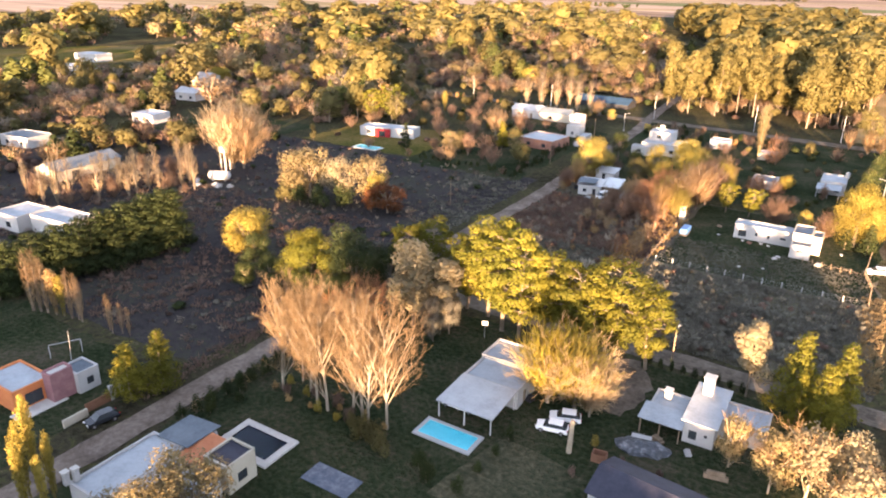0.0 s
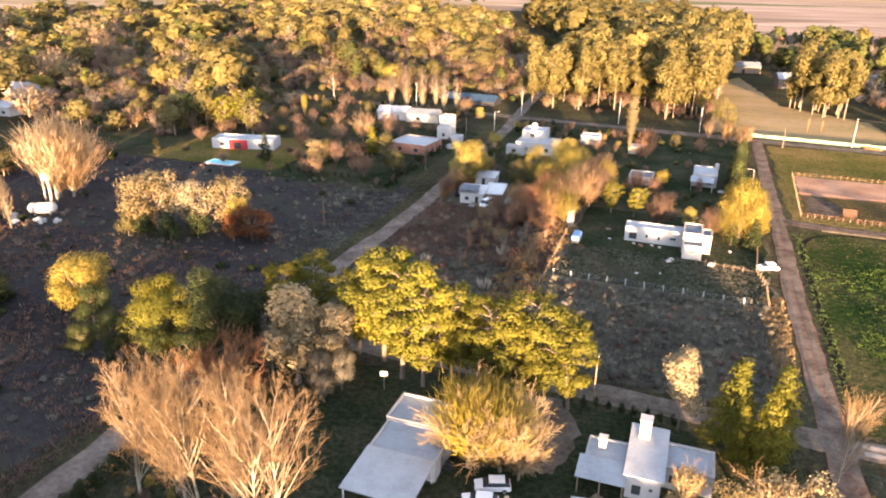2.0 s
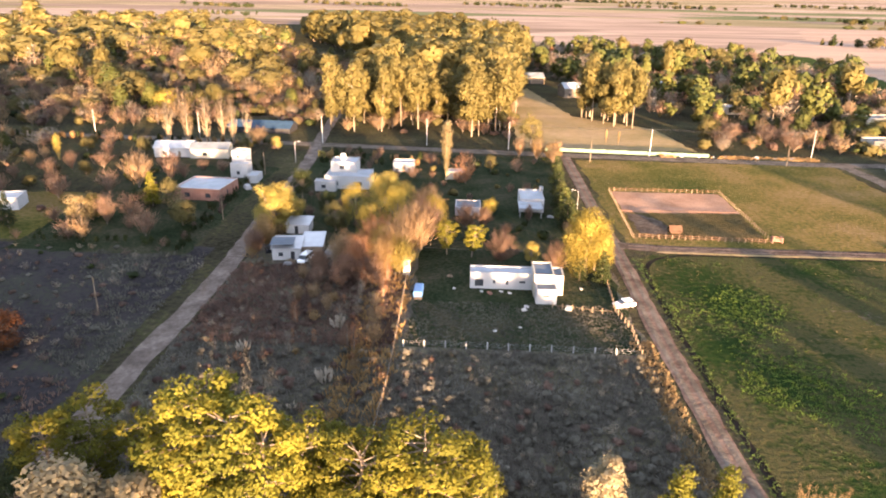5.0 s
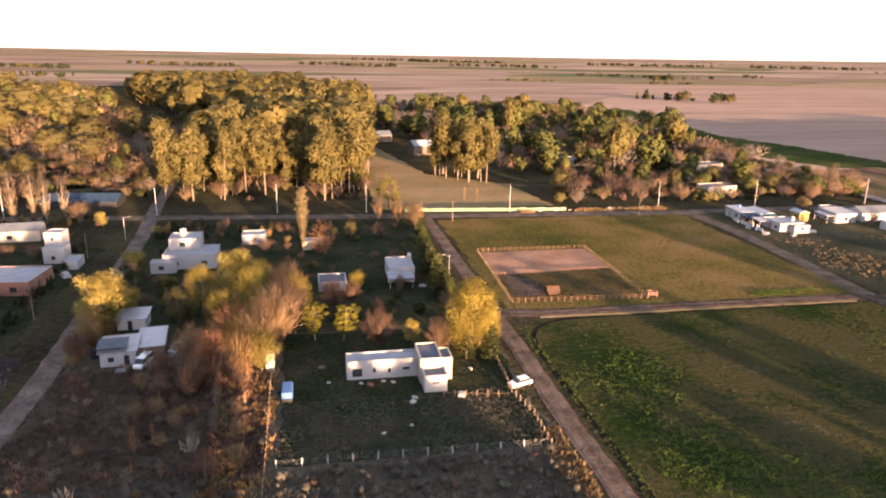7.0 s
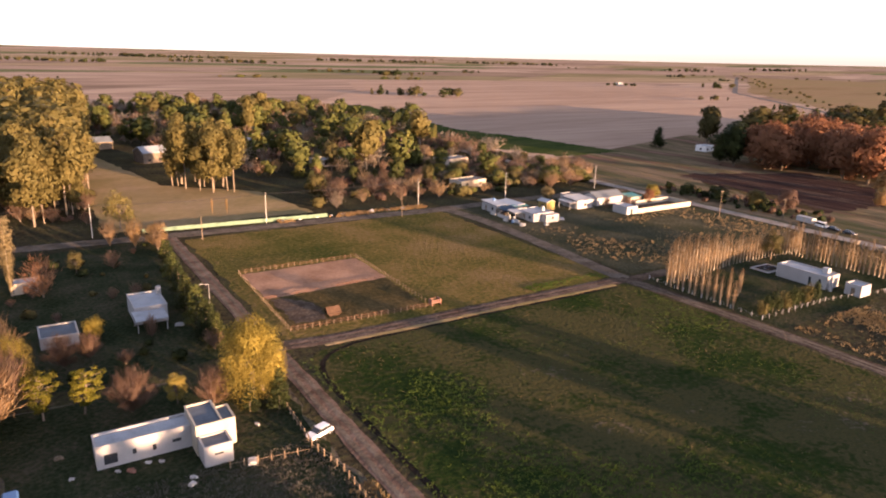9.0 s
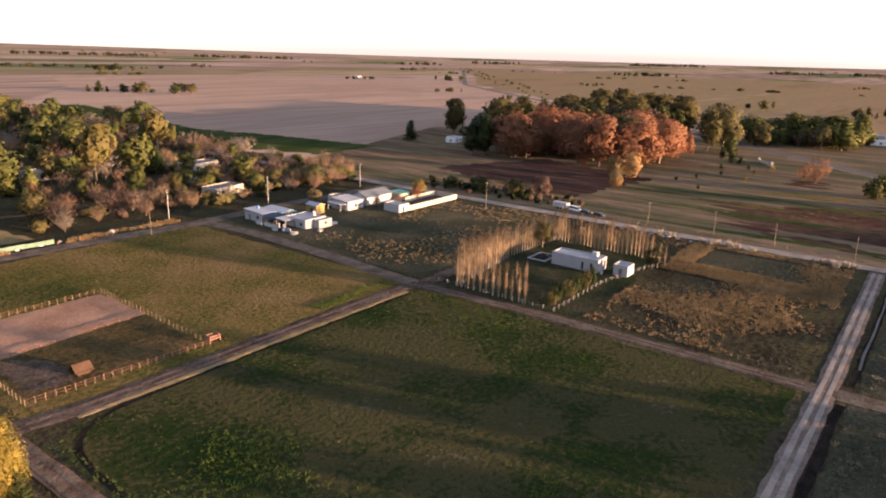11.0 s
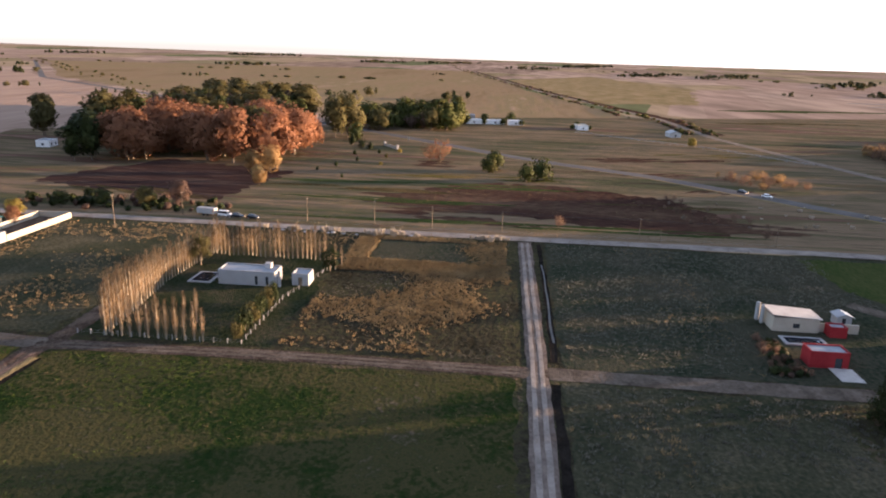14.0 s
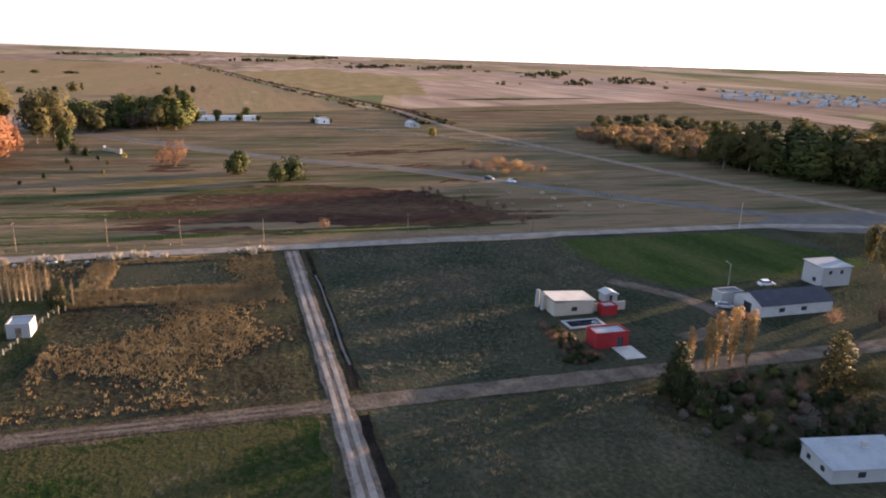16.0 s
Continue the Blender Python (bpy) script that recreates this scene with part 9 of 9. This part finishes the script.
for i in range(60):                   # brush along the far highway
    f = max(0.0, (i + rng.uniform(-5, 5)) / 60)
    x = 700 + f * 1400
    rows.append((rng.choice(["low", "shrub"]), x + rng.uniform(-10, 10), 430 + (x - 700) * 0.82 + rng.choice([-1, 1]) * rng.uniform(12, 26), rng.uniform(2, 5), 1.4, "bark", rng.choice(["dark_pine", "olive", "olive"])))
for i in range(110):                  # long wind-breaks and hedges at the horizon
    k = rng.randrange(13)
    a0, d0 = -0.62 + k * 0.155, 1500 + 500 * (k * 7 % 6)
    f = rng.uniform(-1, 1) * 260
    x0, y0 = d0 * math.cos(a0), d0 * math.sin(a0)
    rows.append((rng.choice(["low", "shrub"]), x0 - f * math.sin(a0), y0 + f * math.cos(a0), rng.uniform(3, 6.5), 2.6, "bark", rng.choice(["olive", "dark_pine", "olive"])))
thicket("distant_trees", rows, "dark clumps of trees scattered to the horizon", detail=0.02)

# a white village far off
vv, ff = [], []
for i in range(110):
    x, y = rng.uniform(800, 1250), rng.uniform(-1010, -640)
    if abs((y + 640) + (x - 760) * 0.75) > 190:
        continue
    w, d, h, a = rng.uniform(2.5, 6.5), rng.uniform(2.5, 4.5), rng.uniform(2.6, 4.2), rng.uniform(0, 1.5)
    ca, sa, k = math.cos(a), math.sin(a), len(vv)
    vv += [(x + ca * p * w - sa * q * d, y + sa * p * w + ca * q * d, z) for z in (0, h) for p, q in ((-1, -1), (1, -1), (1, 1), (-1, 1))] + [(x - ca * w, y - sa * w, h * 1.35), (x + ca * w, y + sa * w, h * 1.35)]
    ff += [(k, k + 1, k + 5, k + 4), (k + 2, k + 3, k + 7, k + 6), (k + 4, k + 5, k + 9, k + 8), (k + 6, k + 7, k + 8, k + 9)]
tagged(new("distant_village", mesh_np("distant_village", vv, [ff], [M["white"]])), "white houses of a village far across the plain", "houses", "", "stuff")

# ---------------------------------------------------------------- scrub and grass
def off_roads(x, y):
    return not (abs(x - 20.6) < 3.6 or abs(x - 116) < 3.2 or abs(y - 101.5) < 2.8 or abs(y - 191) < 3.0)


tufts("scrub", (-62, 106, 16.5, 141), 7000, M["sage"], 0.6, "low grey-green scrub", 1, 6, 0.9, off_roads, "scrub", 0.0)
tufts("scrub", (-62, 141, -26, 176), 3400, M["scrub_brown"], 0.7, "brown dry scrub", 2, 7, 0.8, off_roads, "scrub", 0.0)
tufts("grass_tufts", (-24, 142, 16, 160), 2600, M["sage"], 0.32, "low dull weeds in the yard", 3, 8, 0.9, off_roads)
tufts("dry_grass", (14.5, 108, 18.0, 146), 420, M["straw"], 0.6, "tall dry grass along the lane", 4, 10, 0.6)
tufts("dry_grass", (-34, 108, -25, 172), 500, M["amber"], 0.9, "tawny dry grass along the fence", 5, 10, 0.7, None, "grass", 0.0)
tufts("grass_tufts", (24.5, 106, 112.5, 187.5), 6000, M["weed"], 0.25, "green pasture tufts", 6, 5, 1.2, off_roads, "grass", 0.1)
tufts("broad_weeds", (25, 112, 62, 174), 7500, M["bright_weed"], 0.34, "bright green broad-leaved weeds", 31, 5, 1.0, lambda x, y: abs((x - 25) * 0.9 + (y - 160)) < 26, "weeds", 0.35)
tufts("broad_weeds", (86, 195.6, 111, 199.5), 900, M["bright_weed"], 0.4, "rank green weeds at the meadow corner", 33, 6, 1.0, None, "weeds", -0.5)
tufts("broad_weeds", (92, 140, 111, 188), 3000, M["bright_weed"], 0.25, "green regrowth along the pasture edge", 34, 5, 1.0, off_roads, "weeds", 0.2)
tufts("dry_grass", (24.5, 106, 112.5, 187.5), 1500, M["straw"], 0.15, "dry blades in the pasture", 7, 7, 1.2, off_roads, "grass", 0.6)
tufts("dry_grass", (24.5, 195, 112.5, 281), 2500, M["straw"], 0.16, "dry blades in the meadow", 8, 7, 1.2, lambda x, y: not (27 < x < 62 and 198 < y < 243), "grass", 0.2)
tufts("tussocks", (120.5, 106, 179, 150), 15000, M["straw"], 0.55, "golden tussock grass in drifts", 9, 5, 0.6, None, "grass", 0.25)
tufts("tussocks", (168, 107, 204, 122), 4200, M["straw"], 0.42, "golden tussock grass in drifts", 61, 5, 0.6, None, "grass", -0.3)
tufts("tussocks", (169, 116, 180, 150), 2400, M["straw"], 0.62, "tall tawny tussocks around the mown plot", 62, 6, 0.6, None, "grass", -1.2)
tufts("tussocks", (180, 144.5, 205, 151), 1100, M["straw"], 0.6, "tall tawny tussocks around the mown plot", 63, 6, 0.6, None, "grass", -1.2)
tufts("tussocks", (200.5, 116, 205, 144), 700, M["straw"], 0.6, "tall tawny tussocks around the mown plot", 64, 6, 0.6, None, "grass", -1.0)
tufts("tussocks", (180, 151, 205, 187), 2200, M["straw"], 0.4, "golden tussock grass", 10, 5, 0.6, None, "grass", 0.1)
tufts("grass_tufts", (120, 106, 205, 150), 5000, M["sage"], 0.3, "grey-green low grass between tussocks", 65, 5, 0.9, None, "grass", -0.4)
tufts("tussocks", (120, 195, 205, 244), 2600, M["straw"], 0.5, "tawny tussock grass", 11, 7, 0.7, None, "grass", 0.2)
tufts("grass_tufts", (25, 10, 112, 96), 5000, M["sage"], 0.45, "grey-green rough grass", 12, 9, 0.9, lambda x, y: not (x > 72 and y < 50), "grass", -0.5)
tufts("dry_grass", (25, 80, 112, 97), 900, M["straw"], 0.55, "dry grass along the track", 13, 9, 0.8, None, "grass", 0.1)
tufts("grass_tufts", (120, 30, 205, 95), 2200, M["sage"], 0.3, "grey-green rough grass", 14, 7, 1.0, lambda x, y: not (x < 158 and y < 54), "grass", -0.9)
tufts("grass_tufts", (120, 20, 205, 95), 5000, M["sage"], 0.42, "dull green low grass of the rough field", 67, 6, 1.1, lambda x, y: not (x < 158 and y < 54), "grass", -1.0)
tufts("dry_grass", (120, 60, 205, 76), 420, M["straw"], 0.32, "band of dry yellow grass", 15, 9, 0.8, None, "grass", -0.4)
tufts("scrub", (-180, 62, -72, 128), 3200, M["scrub_brown"], 0.7, "dark brown dry scrub", 16, 10, 0.9, None, "scrub", -0.4)
tufts("scrub", (-96, 108, -70, 180), 1100, M["sage"], 0.7, "grey-green scrub", 17, 10, 0.9, None, "scrub", -0.4)
tufts("dry_grass", (216, 20, 300, 190), 1500, M["straw"], 0.3, "dry grass on the plain", 18, 9, 1.0, None, "grass", 0.6)
tufts("pampas_clumps", (204.5, 104, 207.5, 186), 26, M["plume"], 1.7, "pale pampas plumes along the gravel road", 19, 26, 0.55, None, "grass")
tufts("pampas_clumps", (243, -32, 292, 26), 16, M["plume"], 1.1, "pale pampas plumes by the highway", 20, 30, 0.55, None, "grass")
tufts("pampas_clumps", (-52, 116, -30, 150), 6, M["plume"], 1.5, "pale pampas clumps in the scrub", 21, 26, 0.6, None, "grass")
tufts("dry_grass", (56, 288.6, 112, 292.6), 900, M["amber"], 0.8, "golden weeds along the village street", 66, 7, 0.7, None, "grass", -0.6)
tufts("roadside_weeds", (23.4, 106, 25.2, 186), 400, M["weed"], 0.3, "weeds along the lane", 22, 6, 0.8, None, "weeds")
tufts("roadside_weeds", (-63, 60, -60, 98), 260, M["straw"], 0.45, "tawny weeds along the road", 23, 8, 0.8, None, "weeds")
tufts("roadside_weeds", (-72.5, 50, -68.6, 98), 300, M["scrub_brown"], 0.55, "tawny weeds along the road", 24, 8, 0.8, None, "weeds")
